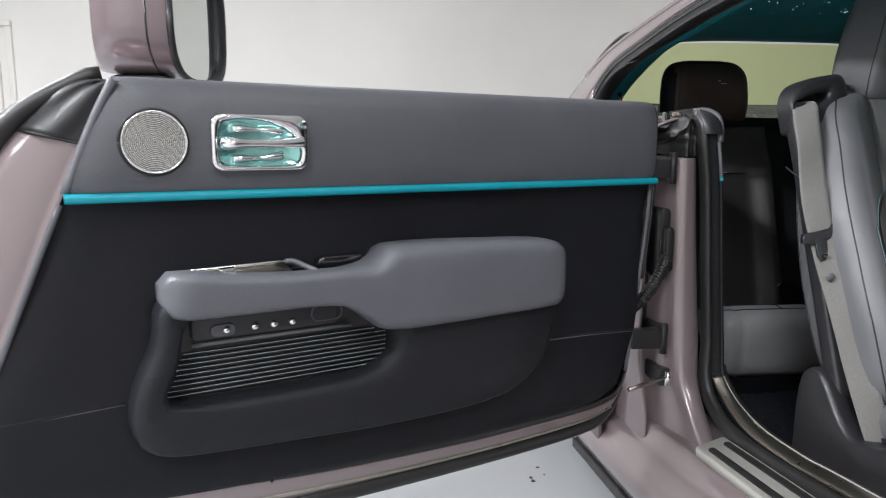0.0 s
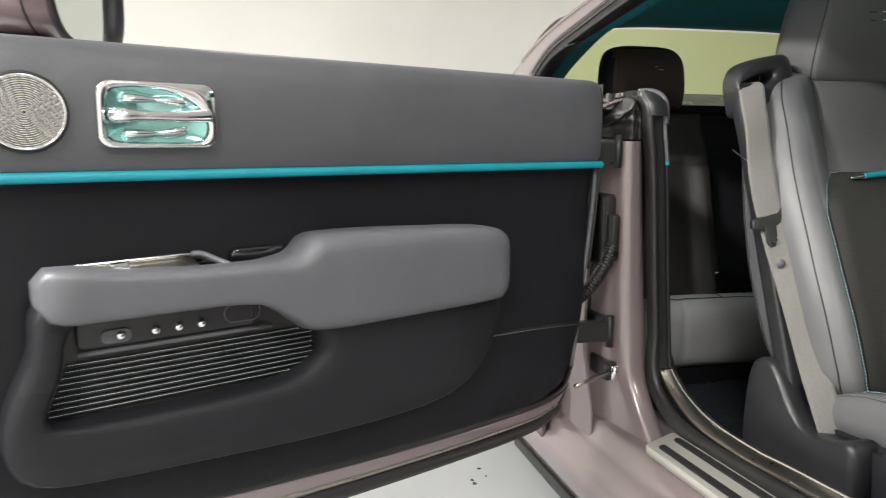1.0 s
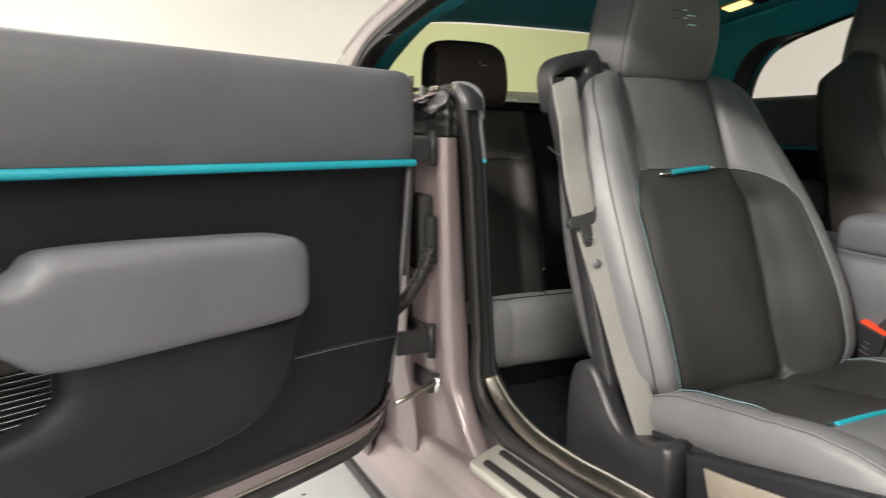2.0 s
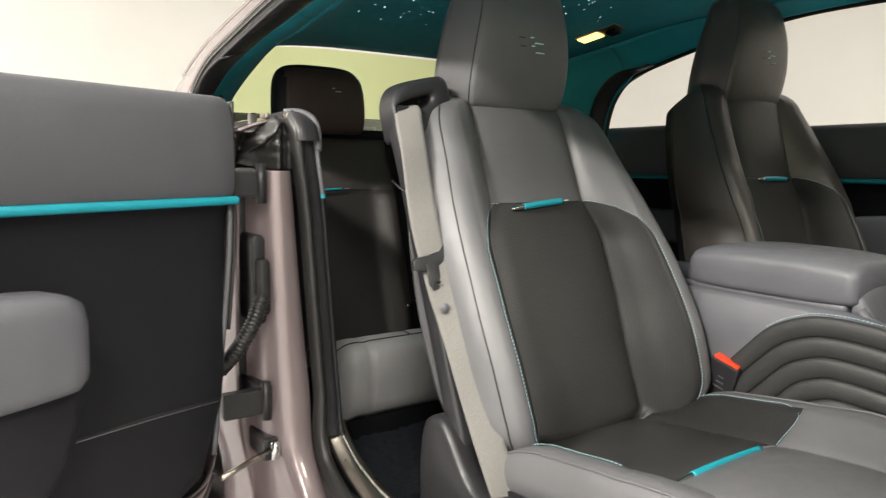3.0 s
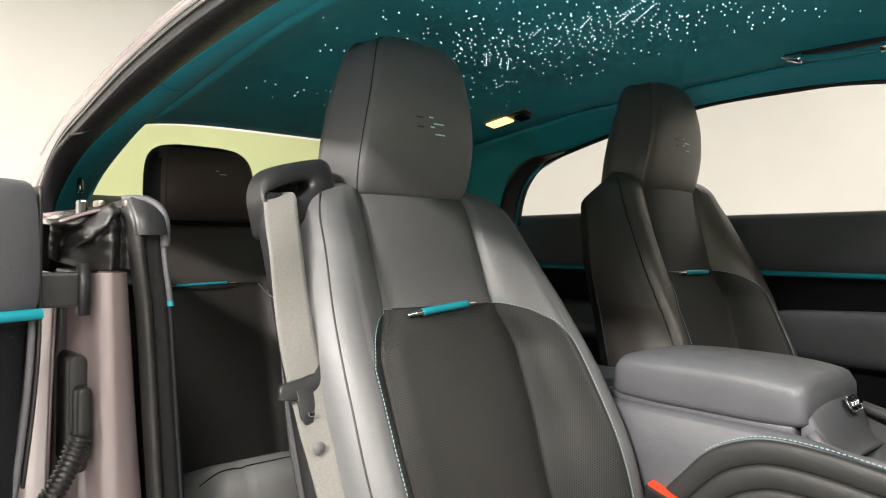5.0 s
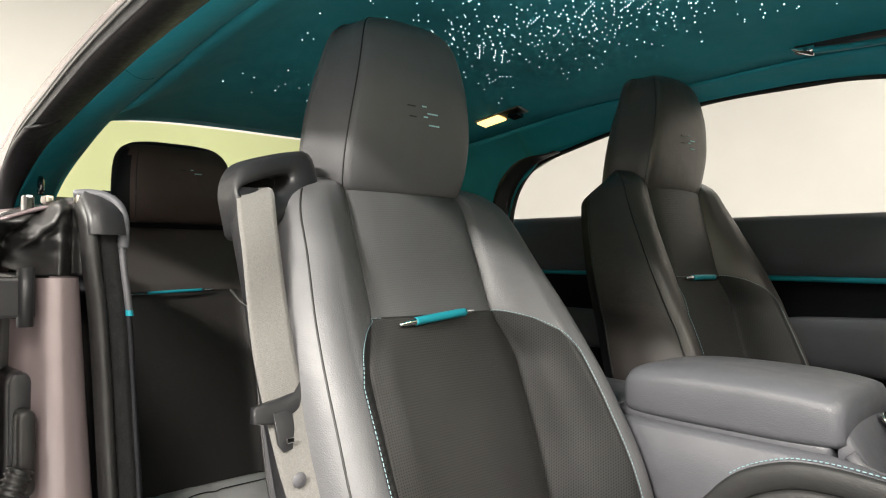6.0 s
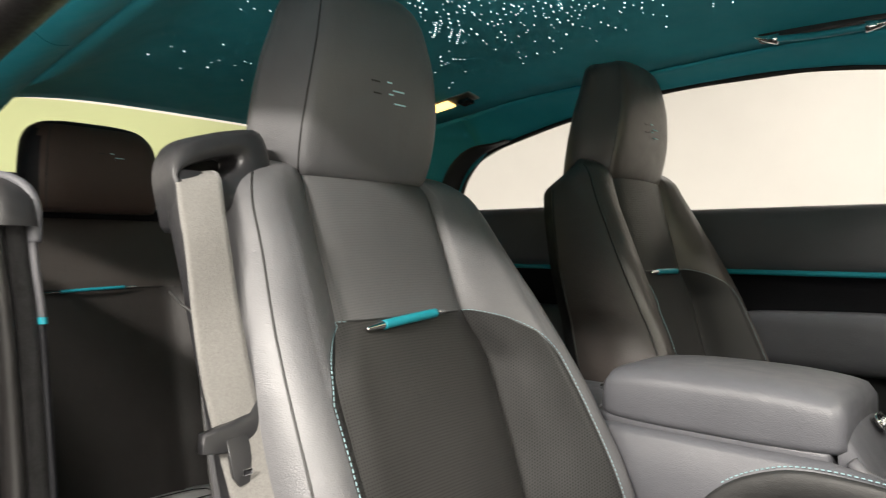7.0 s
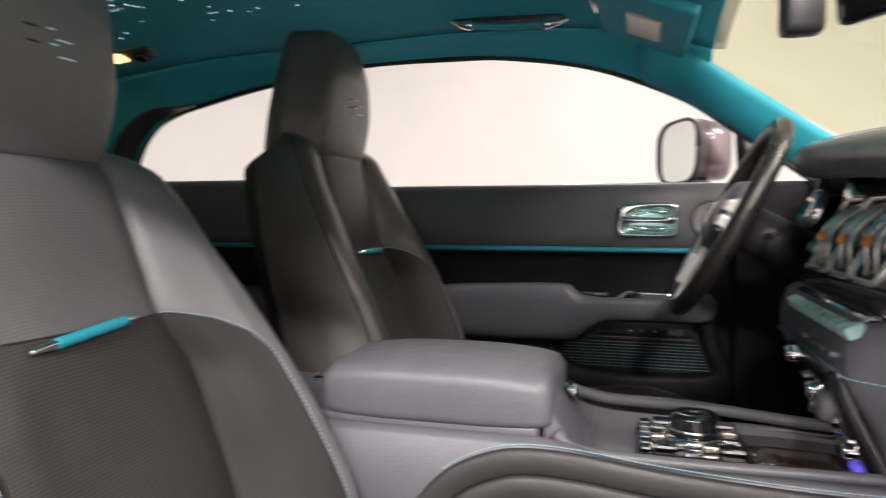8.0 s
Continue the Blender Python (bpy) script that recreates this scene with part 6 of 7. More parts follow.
def rear_seat(yc, m, label):
    S = thing("bucket_seat", (-0.8, yc, 0.19), label, "car seat", group="rear seats")

    def xb(z):
        return -0.93 - 0.16 * (z - 0.45) / 0.6

    def back(z, q):
        s = 0.27 * q
        wv = 0.035 * smoothstep(0.62, 0.92, abs(q)) * smoothstep(0.98, 0.8, z) - 0.012 * (1 - abs(q) ** 2) - 0.03 * max(0, abs(q) - 0.93) * 10
        top = 0.05 * smoothstep(1.0, 1.06, z) ** 2
        seam = -0.006 * math.exp(-((z - 0.843) / 0.006) ** 2)
        return (xb(z) + wv - top + seam, yc + s, z)
    V, F = sheet(back, lin(0.26, 1.06, 64), lin(-1, 1, 41))
    tones = [0 if sum(V[i][2] for i in f) / 4 > 0.845 else 1 for f in F]
    solid(made("backrest", V, F, REARUP, S, "grey-brown and black leather rear backrest", mats=[REARUP, REARDARK], face_mats=tones), 0.05, (-1, 0, 0))
    strap(S, (xb(0.843) - 0.002, yc - 0.115, 0.840), (xb(0.843) - 0.002, yc + 0.105, 0.848), 0.008, (1, 0, 0.2), 0.0042)
    tube("seam", [(xb(0.845) - 0.012, yc + s, 0.845) for s in lin(-0.2, 0.24, 10)], 0.0016, RUBBER, S, sides=6)
    # head restraint
    rows = [(1.026, 0.140, 0.035, -1.03), (1.034, 0.148, 0.050, -1.025), (1.08, 0.153, 0.060, -1.022), (1.13, 0.152, 0.062, -1.025), (1.18, 0.146, 0.060, -1.03), (1.21, 0.132, 0.052, -1.038), (1.228, 0.108, 0.04, -1.045), (1.236, 0.07, 0.022, -1.05)]
    R = curve(rows, 26)
    def head(k, a):
        z, h, dp, x = R[k]
        ca, sa = math.cos(a), math.sin(a)
        return (x + dp * math.copysign(abs(sa) ** 0.7, sa), yc - 0.012 + h * math.copysign(abs(ca) ** 0.55, ca), z)
    V, F = sheet(head, range(26), lin(0, 2 * math.pi, 41)[:-1], True)
    V, F = capped(V, F, 40)
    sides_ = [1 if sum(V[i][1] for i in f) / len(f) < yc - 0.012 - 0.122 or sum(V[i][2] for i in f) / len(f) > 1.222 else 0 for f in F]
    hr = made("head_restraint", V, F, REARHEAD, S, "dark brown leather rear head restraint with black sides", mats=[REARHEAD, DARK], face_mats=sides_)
    tube("piping", [head(k, math.pi / 2 + 0.62) for k in range(1, 24)], 0.0014, RUBBER, hr, sides=5)
    monogram(hr, (-0.966, yc + 0.02, 1.15), (0, 1, 0), (0, 0, 1), 0.9)
    # cushion
    prof = curve([(-0.95, 0.345), (-0.85, 0.375), (-0.70, 0.430), (-0.60, 0.462), (-0.55, 0.456), (-0.527, 0.43), (-0.522, 0.38), (-0.530, 0.30), (-0.545, 0.26), (-0.58, 0.25)], 26)
    def cu(i, q):
        x, z = prof[i]
        e = 0.060 * smoothstep(0.66, 1.0, abs(q)) ** 2
        g = -0.006 * math.exp(-((abs(q) - 0.55) / 0.03) ** 2) - 0.009 * math.exp(-((i - 15) / 0.7) ** 2)
        return (x - e + g * (i > 12), yc + m * 0.035 + 0.228 * q, z - e + g)
    V, F = sheet(cu, range(26), lin(-1, 1, 45))
    cushion = solid(made("cushion", V, F, REARLIT, S, "light grey leather rear cushion, paled further as if lit"), 0.02, (-0.5, 0, -1))
    tube("seam", [np.array(cu(15, q)) + np.array((0.003, 0, 0.003)) for q in lin(-0.9, 0.9, 40)], 0.0014, RUBBER, cushion, sides=5)
    tube("seam", [np.array(cu(i, -0.22 * m + 0.055 * m * (i - 9))) + np.array((0.001, 0, 0.0015)) for i in range(5, 16)], 0.0014, RUBBER, cushion, sides=5)
    block("base", (-0.76, yc, 0.22), (0.40, 0.48, 0.07), DARK, S, bevel=0.01)
    # outer bolster towards the pillar
    made("side_bolster", *capped(*sheet(lambda z, a: (xb(z) + 0.02 + 0.05 * math.cos(a), yc - m * 0.285 + 0.035 * math.sin(a), z), lin(0.42, 0.98, 12), lin(0, 6.283, 17)[:-1], True), 16), REARDARK, S)
    V, F = sheet(lambda a, k: (-0.868 + (0.006, 0.005, 0)[k], yc + 0.225 + (0.001, 0.005, 0.007)[k] * math.cos(a), 0.468 + (0.001, 0.005, 0.007)[k] * math.sin(a)), lin(0, 6.2832, 13), range(3))
    if m > 0:
        made("fixing_stud", V, F, CHROME, S, "bright fixing stud")
    return S


rear_seat(-0.386, 1, "black leather rear seat with light grey cushion")
rear_seat(0.405, -1, "black leather rear seat with light grey cushion")


def rear_console():
    C = thing("rear_console", (-0.85, 0, 0.19), "black leather console between the rear seats", "console")
    V, F = sheet(lambda z, q: (-0.93 - 0.16 * (z - 0.45) / 0.6 - 0.02 + 0.012 * (1 - q * q), 0.145 * q, z), lin(0.40, 1.04, 14), lin(-1, 1, 9))
    solid(made("centre_back", V, F, DARK, C), 0.05, (-1, 0, 0))
    block("tunnel", (-0.62, 0, 0.33), (0.66, 0.26, 0.28), DARK, C, "black leather tunnel cover", bevel=0.03, smooth=True)


rear_console()


# ---------------------------------------------------------------- centre console
def console():
    C = thing("centre_console", (0.4, 0.01, 0.19), "grey leather centre console with padded armrest", "console")
    def side(x, k):
        y = (-0.098, -0.108, -0.112, -0.112, -0.112)[k]
        z = (0.683, 0.672, 0.60, 0.45, 0.19)[k] - (0.026, 0.020, 0.0, 0.0, 0.0)[k] * smoothstep(0.47, 0.60, x)
        return (x, y, z)
    V, F = sheet(side, lin(-0.12, 1.10, 30), range(5))
    solid(made("side_panel", V, F, GREY, C, "grey leather console side"), 0.012)
    V, F = sheet(lambda x, k: (x, 0.02 - side(x, k)[1], side(x, k)[2]), lin(-0.12, 1.10, 10), range(5))
    solid(made("side_panel", V, F, GREY, C, "grey leather console side"), 0.012)
    # padded lid
    def lid(x, a):
        q = (x - 0.150) / (0.484 - 0.150)
        e = min(1.0, (4 * q * (1 - q)) ** 0.13 * 1.02) if 0 < q < 1 else 0.0
        e = max(e, 0.45)
        ca, sa = math.cos(a), math.sin(a)
        top = 0.772 + 0.004 * math.sin(3.14 * q)
        zc, hz = (0.684 + top) / 2, (top - 0.684) / 2
        return (x, 0.010 + (0.112 * (0.8 + 0.2 * e)) * math.copysign(abs(ca) ** 0.40, ca), zc + hz * (0.35 + 0.65 * e) * math.copysign(abs(sa) ** (0.55 if sa > 0 else 0.3), sa) - 0.010 * (1 - e))
    xs = curve([(0.150,), (0.153,), (0.165,), (0.2,), (0.30,), (0.43,), (0.474,), (0.481,), (0.484,)], 34)[:, 0]
    V, F = sheet(lid, xs, lin(0, 2 * math.pi, 41)[:-1], True)
    V, F = capped(V, F, 40)
    made("armrest_lid", V, F, GREY, C, "padded grey leather armrest lid")
    block("lid_bed", (0.295, 0.01, 0.682), (0.345, 0.204, 0.03), GREY, C, "grey leather bed under the lid", bevel=0.008, smooth=True)
    # rear end of the console behind the lid, with a small plain chrome piece
    block("rear_top", (0.03, 0.01, 0.685), (0.22, 0.20, 0.03), GREY, C, bevel=0.01, smooth=True)
    block("rear_chrome_piece", (0.085, 0.06, 0.704), (0.03, 0.03, 0.010), CHROME, C, "small chrome console piece", bevel=0.004)
    # rim and tray ahead of the lid
    rim_n = curve([(0.49, -0.090, 0.690), (0.505, -0.088, 0.674), (0.54, -0.084, 0.664), (0.62, -0.080, 0.660), (0.72, -0.080, 0.660), (0.90, -0.085, 0.664), (1.05, -0.09, 0.67)], 30)
    rim_f = curve([(0.49, 0.115, 0.700), (0.52, 0.117, 0.692), (0.56, 0.117, 0.686), (0.68, 0.114, 0.684), (0.84, 0.108, 0.672), (1.05, 0.10, 0.66)], 30)
    tube("rim", rim_n, 0.008, GREYP, C, "grey tray rim", sides=10)
    tube("rim", rim_f, 0.009, GREYP, C, "grey tray rim", sides=10)
    V, F = sheet(lambda i, q: tuple((rim_n[i] + np.array((0, 0.008, -0.012))) * (1 - q) + (rim_f[i] + np.array((0, -0.008, -0.012))) * q - np.array((0, 0, 0.030 * math.sin(3.14 * q) ** 0.3 * smoothstep(0.49, 0.53, rim_n[i][0])))), range(30), lin(0, 1, 15))
    made("tray", V, F, GREYP, C, "dark grey console tray")
    # raised front edge of the lid with its small bright switch
    def apron(q, r):
        half_ = 0.098 - 0.014 * smoothstep(0.2, 1.0, q)
        z = 0.738 - 0.085 * smoothstep(-0.15, 1.05, q) - 0.020 * abs(r) ** 3 * (1 - q)
        if abs(r) > 0.9995:
            z = 0.655
        return (0.474 + 0.058 * q, 0.014 + half_ * r, z)
    V, F = sheet(apron, lin(0, 1, 14), [-1.0] + lin(-0.998, 0.998, 17) + [1.0])
    solid(made("apron", V, F, GREY, C, "grey leather apron ahead of the lid"), 0.004, (0, 0, -1))
    sw = slab("switch", rounded(0.040, 0.022, 0.008), lambda u, v, w: (0.496 + 0.6 * v + 0.8 * w, 0.045 + u, 0.712 - 0.8 * v + 0.6 * w), 0.005, GLOSS, C, "small chrome-edged switch", 0.001)
    tube("bezel", [(0.496 + 0.6 * v + 0.005, 0.045 + u, 0.712 - 0.8 * v + 0.004) for u, v in rounded(0.042, 0.024, 0.009) + rounded(0.042, 0.024, 0.009)[:1]], 0.0018, CHROME, sw, sides=6)
    for u in (-0.010, 0.002, 0.012):
        block("key", (0.501, 0.045 + u, 0.716), (0.008, 0.007, 0.008), CHROME, sw, bevel=0.002)
    # rotary controller and keys
    ctl = thing("rotary_controller", (0.69, 0.03, 0.648), "chrome and black rotary controller with bright keys", "controller")
    def turned(rows, c, name, mat, parent, label=""):
        V, F = sheet(lambda a, k: (c[0] + rows[k][0] * math.cos(a), c[1] + rows[k][0] * math.sin(a), c[2] + rows[k][1]), lin(0, 6.2832, 33), range(len(rows)))
        return made(name, V, F, mat, parent, label)
    block("key_plate", (0.665, 0.025, 0.652), (0.145, 0.15, 0.014), GLOSS, ctl, bevel=0.004)
    for y in (-0.036, -0.012, 0.012, 0.036, 0.060, 0.084):
        block("edge_key", (0.606, y, 0.661), (0.014, 0.020, 0.012), CHROME, ctl, "chrome edge key", bevel=0.003)
    for x, y in ((0.632, -0.030), (0.632, 0.085), (0.718, -0.028), (0.718, 0.085)):
        block("corner_key", (x, y, 0.663), (0.030, 0.026, 0.014), CHROME, ctl, "chrome corner key", bevel=0.004)
    turned([(0.042, 0.0), (0.042, 0.006), (0.036, 0.009), (0.033, 0.008)], (0.672, 0.03, 0.660), "ring", CHROME, ctl)
    turned([(0.032, 0.0), (0.032, 0.030), (0.029, 0.036), (0.020, 0.037), (0.001, 0.035)], (0.672, 0.03, 0.662), "dial", GLOSS, ctl)
    turned([(0.033, 0.012), (0.0345, 0.014), (0.033, 0.016)], (0.672, 0.03, 0.662), "band", CHROME, ctl)
    for k in range(8):
        a = radians(45 * k + 20)
        block("key", (0.672 + 0.052 * math.cos(a), 0.03 + 0.054 * math.sin(a), 0.664), (0.020, 0.014, 0.010), CHROME if k % 2 else BRUSHED, ctl, bevel=0.003)
    V, F = sheet(lambda x, q: (x, -0.070 + 0.168 * q, 0.652 - 0.010 * smoothstep(0.78, 1.0, x)), lin(0.742, 1.04, 8), lin(0, 1, 4))
    solid(made("tray_cover", V, F, WOOD, C, "dark gloss veneer tray cover"), 0.006, (0, 0, -1))
    # quilted lower side, ridge by ridge
    top = curve([(0.22, 0.50), (0.283, 0.571), (0.344, 0.634), (0.40, 0.664), (0.45, 0.675), (0.52, 0.674), (0.61, 0.664), (0.72, 0.656), (0.85, 0.652), (1.05, 0.655)], 60)
    tt = np.gradient(top, axis=0)
    tt /= np.linalg.norm(tt, axis=1)[:, None]
    nrm = np.stack([tt[:, 1], -tt[:, 0]], 1) * 0.55 + np.array((0.25, -0.55))
    nrm /= np.linalg.norm(nrm, axis=1)[:, None]
    for r in range(7):
        h0, h1 = 0.036 * r, 0.036 * (r + 1)
        def ridge(i, q):
            p = top[i] + nrm[i] * (h0 + (h1 - h0 + 0.002) * q)
            return (p[0], -0.117 - 0.0065 * math.sin(3.14159 * q) ** 0.6 - 0.001 * r, p[1])
        V, F = sheet(ridge, range(60), lin(0, 1, 9))
        solid(made("quilted_band", V, F, INSERT, C, "black leather quilted band"), 0.004, (0, 1, 0))
    V, F = stitches([(p[0], -0.1145, p[1] + 0.004) for p in top], (0, -1, 0), 0.0042, 0.0030, 0.0014)
    made("stitching", V, F, THREAD, C, "pale blue stitching", False)
    return C


console()


def buckle():
    b = thing("belt_buckle", (0.27, -0.115, 0.45), "black seat belt buckle with red release button", "buckle")
    ax = np.array(((0.80, 0.05, -0.25), (-0.03, 1.0, 0.08), (0.25, -0.06, 0.96)))
    ax = ax / np.linalg.norm(ax, axis=1)[:, None]
    block("housing", (0.262, -0.118, 0.508), (0.060, 0.030, 0.095), PLASTIC, b, axes=ax, bevel=0.005)
    block("release_button", np.array((0.262, -0.118, 0.508)) + ax[2] * 0.046, (0.054, 0.025, 0.012), RED, b, "red release button", axes=ax, bevel=0.003)
    for k, w in enumerate((0.012, 0.016, 0.024)):
        block("marking", np.array((0.262, -0.118, 0.508)) + ax[2] * (0.016 - 0.011 * k) - ax[1] * 0.0152, (w, 0.001, 0.0018), GREYP, b, axes=ax, bevel=0)
    block("stalk", (0.245, -0.115, 0.44), (0.03, 0.012, 0.08), PLASTIC, b, axes=ax, bevel=0.003)


buckle()


# ---------------------------------------------------------------- dashboard and wheel
def dash_curve(y):
    """How far the dashboard lies back from its middle, towards the driver and the passenger."""
    return 0.03 * smoothstep(0.25, 0.7, -y) + 0.12 * smoothstep(0.27, 0.40, y)


def dashboard():
    D = thing("dashboard", (1.0, 0.1, 0.3), "grey leather dashboard with chrome vents and black fascia", "dashboard")
    prof = curve([(1.34, 1.02), (1.15, 1.07), (0.98, 1.088), (0.890, 1.090), (0.852, 1.082), (0.838, 1.062), (0.846, 1.040), (0.872, 1.030), (0.92, 1.030)], 26)
    V, F = sheet(lambda y, i: (prof[i][0] + dash_curve(y), y, prof[i][1] - 0.03 * (y / 0.72) ** 2 + 0.06 * (min(0.34, max(-0.2, y)) - 0.05)), lin(-0.72, 0.22, 26) + lin(0.24, 0.44, 18) + lin(0.47, 0.72, 8), range(26))
    solid(made("top_pad", V, F, GREY, D, "grey leather top pad"), 0.01, (0, 0, -1))
    V, F = stitches([(0.868 + dash_curve(y), y, 1.0885 - 0.03 * (y / 0.72) ** 2 + 0.06 * (min(0.34, max(-0.2, y)) - 0.05)) for y in lin(-0.7, 0.7, 90)], (0, 0, 1), 0.006, 0.004, 0.0015)
    made("stitching", V, F, THREAD, D, "pale stitching", False)
    V, F = sheet(lambda y, k: ((0.925, 0.915, 0.872, 0.852)[k] + dash_curve(y), y, (1.045, 1.0, 0.92, 0.868)[k]), lin(-0.72, 0.72, 30), range(4))
    solid(made("fascia", V, F, WOOD, D, "dark gloss veneer fascia"), 0.01, (1, 0, 0))
    lowp = curve([(0.858, 0.868), (0.838, 0.862), (0.828, 0.845), (0.824, 0.815), (0.826, 0.785), (0.838, 0.762), (0.862, 0.72), (0.885, 0.66), (0.93, 0.55)], 26)
    V, F = sheet(lambda y, i: (lowp[i][0] + dash_curve(y) + 0.10 * smoothstep(-0.105, -0.20, y), y, lowp[i][1]), lin(-0.72, -0.22, 8) + lin(-0.21, -0.09, 16) + lin(-0.06, 0.72, 26), range(26))
    solid(made("lower_pad", V, F, GREY, D, "grey leather lower dashboard"), 0.01, (1, 0, 0))
    V, F = stitches([(0.8235 + dash_curve(y) + 0.10 * smoothstep(-0.105, -0.20, y), y, 0.790) for y in lin(-0.70, 0.34, 120)], (-1, 0, 0), 0.006, 0.004, 0.0015)
    made("stitching", V, F, THREAD, D, "pale stitching", False)
    # Dark leather panel, its black hide also standing for shade under the dash.
    block("end_panel", (1.055, 0.728, 0.68), (0.49, 0.040, 0.75), DARK, D, "dark leather end panel, blackened for the shade under the dash", bevel=0.008)
    block("dash_body", (1.19, 0.0, 0.68), (0.22, 1.40, 0.64), PLASTIC, D, "black dashboard carrier", bevel=0.01)
    # reclined centre vents: chrome frames, upright louvres, orange tabs
    fu, fn = np.array((0.45, 0.0, 0.893)), np.array((-0.893, 0.0, 0.45))
    ax = (np.array((0.0, 1.0, 0.0)), fu, fn)

    def at(y, v, w):
        return np.array((0.885, y, 0.945)) + fu * v + fn * w
    for y in (-0.080, 0.025, 0.130):
        v = block("vent", at(y, 0, 0.004), (0.096, 0.112, 0.010), GLOSS, D, "black air vent with chrome frame and louvres", axes=ax, bevel=0.004)
        loop = [at(y + p, q, 0.012) for p, q in rounded(0.098, 0.114, 0.020, 6)]
        tube("vent_frame", loop + loop[:1], 0.0042, SILVER, v, "bright frame", sides=8, up=tuple(fn))
        for k in range(2):
            yy = y - 0.022 + 0.036 * k
            bow = curve([at(yy, -0.048, 0.008), at(yy + 0.004, -0.02, 0.020), at(yy + 0.006, 0.0, 0.024), at(yy + 0.004, 0.02, 0.020), at(yy, 0.048, 0.008)], 14)
            tube("louvre", bow, lambda q: 0.0018 + 0.0026 * math.sin(3.14 * q), SILVER, v, "bright louvre", sides=8, squash=1.5)
        block("vent_tab", at(y + 0.006, -0.012, 0.029), (0.008, 0.014, 0.008), ORANGE, v, "orange vent tab", axes=ax, bevel=0.002)
    # round driver's vent beside the wheel, and its small knobs
    for y, z, r in ((0.250, 0.985, 0.034), (0.215, 0.925, 0.014), (0.232, 0.895, 0.010)):
        o = np.array((0.874, y, z))
        V, F = sheet(lambda a, k: tuple(o + (np.array((0, 1, 0)) * math.cos(a) + fu * math.sin(a)) * r * (1.0, 1.0, 0.86, 0.78, 0.02)[k] + fn * (0.0, 0.012, 0.018, 0.010, 0.012)[k]), lin(0, 6.2832, 29), range(5))
        made("round_vent" if r > 0.02 else "knob", V, F, CHROME, D, "chrome rimmed round vent" if r > 0.02 else "chrome knob")
    # row of enamel keys on a bright rail
    block("key_rail", (0.846, 0.035, 0.862), (0.018, 0.335, 0.008), CHROME, D, bevel=0.003)
    for j in range(10):
        block("piano_key", (0.832, 0.035 - 0.144 + 0.032 * j, 0.846), (0.024, 0.028, 0.016), MINT, D, "mint enamel key", axes=((0.9, 0, 0.43), (0, 1, 0), (-0.43, 0, 0.9)), bevel=0.004)
    for j in range(4):
        block("chrome_key", (0.8235, -0.055 + 0.045 * j, 0.808), (0.008, 0.022, 0.007), CHROME if j in (0, 3) else GREYP, D, bevel=0.002)
    # narrow control column down to the console
    col = curve([(0.818, 0.790), (0.824, 0.765), (0.842, 0.725), (0.862, 0.685), (0.876, 0.645)], 14)
    V, F = sheet(lambda i, k: (col[i][0] + (0.02, 0.0, -0.004, -0.004, 0.0, 0.02)[k], (-0.085, -0.080, -0.066, 0.136, 0.150, 0.155)[k], col[i][1]), range(14), range(6))
    stack = solid(made("control_column", V, F, GLOSS, D, "gloss black control column"), 0.006, (1, 0, 0))
    for y, q, r in ((0.095, 1, 0.013), (0.020, 4, 0.012), (-0.020, 5, 0.022), (0.07, 7, 0.013), (-0.03, 10, 0.012)):
        o = np.array((col[q][0] - 0.004, y, col[q][1]))
        V, F = sheet(lambda a, k: (o[0] - (0.0, 0.012, 0.016, 0.016)[k], o[1] + r * (1.0, 0.95, 0.75, 0.03)[k] * math.cos(a), o[2] + r * (1.0, 0.95, 0.75, 0.03)[k] * math.sin(a)), lin(0, 6.2832, 25), range(4))
        made("knob", V, F, CHROME if r < 0.02 else GREYP, stack, "chrome knob" if r < 0.02 else "grey rotary knob")
    for y, q in ((0.06, 3), (0.0, 7), (0.03, 9), (-0.05, 8)):
        block("key", (col[q][0] - 0.006, y, col[q][1]), (0.010, 0.026, 0.006), CHROME, stack, bevel=0.002)
    block("lit_key", (col[12][0] - 0.008, -0.02, col[12][1]), (0.008, 0.034, 0.012), BLUELIT, stack, "blue lit key", bevel=0.002)
    # instrument hood in front of the wheel
    V, F = sheet(lambda a, k: ((0.945, 0.98, 1.06)[k], 0.38 + (0.20, 0.205, 0.20)[k] * math.cos(a), 1.02 + (0.070, 0.075, 0.065)[k] * math.sin(a)), lin(0, math.pi, 24), range(3))
    solid(made("instrument_hood", V, F, GREY, D, "grey leather instrument hood"), 0.012)
    V, F = sheet(lambda y, z: (1.0, y, z), lin(0.18, 0.58, 4), lin(0.93, 1.07, 4))
    made("instrument_panel", V, F, GLOSS, D, "black instrument panel", False)
    for y in (0.27, 0.38, 0.49):
        tube("dial_ring", [(0.995, y + 0.048 * math.cos(a), 1.0 + 0.048 * math.sin(a)) for a in lin(0, 6.2832, 31)], 0.003, CHROME, D, "chrome dial ring", sides=6, up=(1, 0, 0))


dashboard()


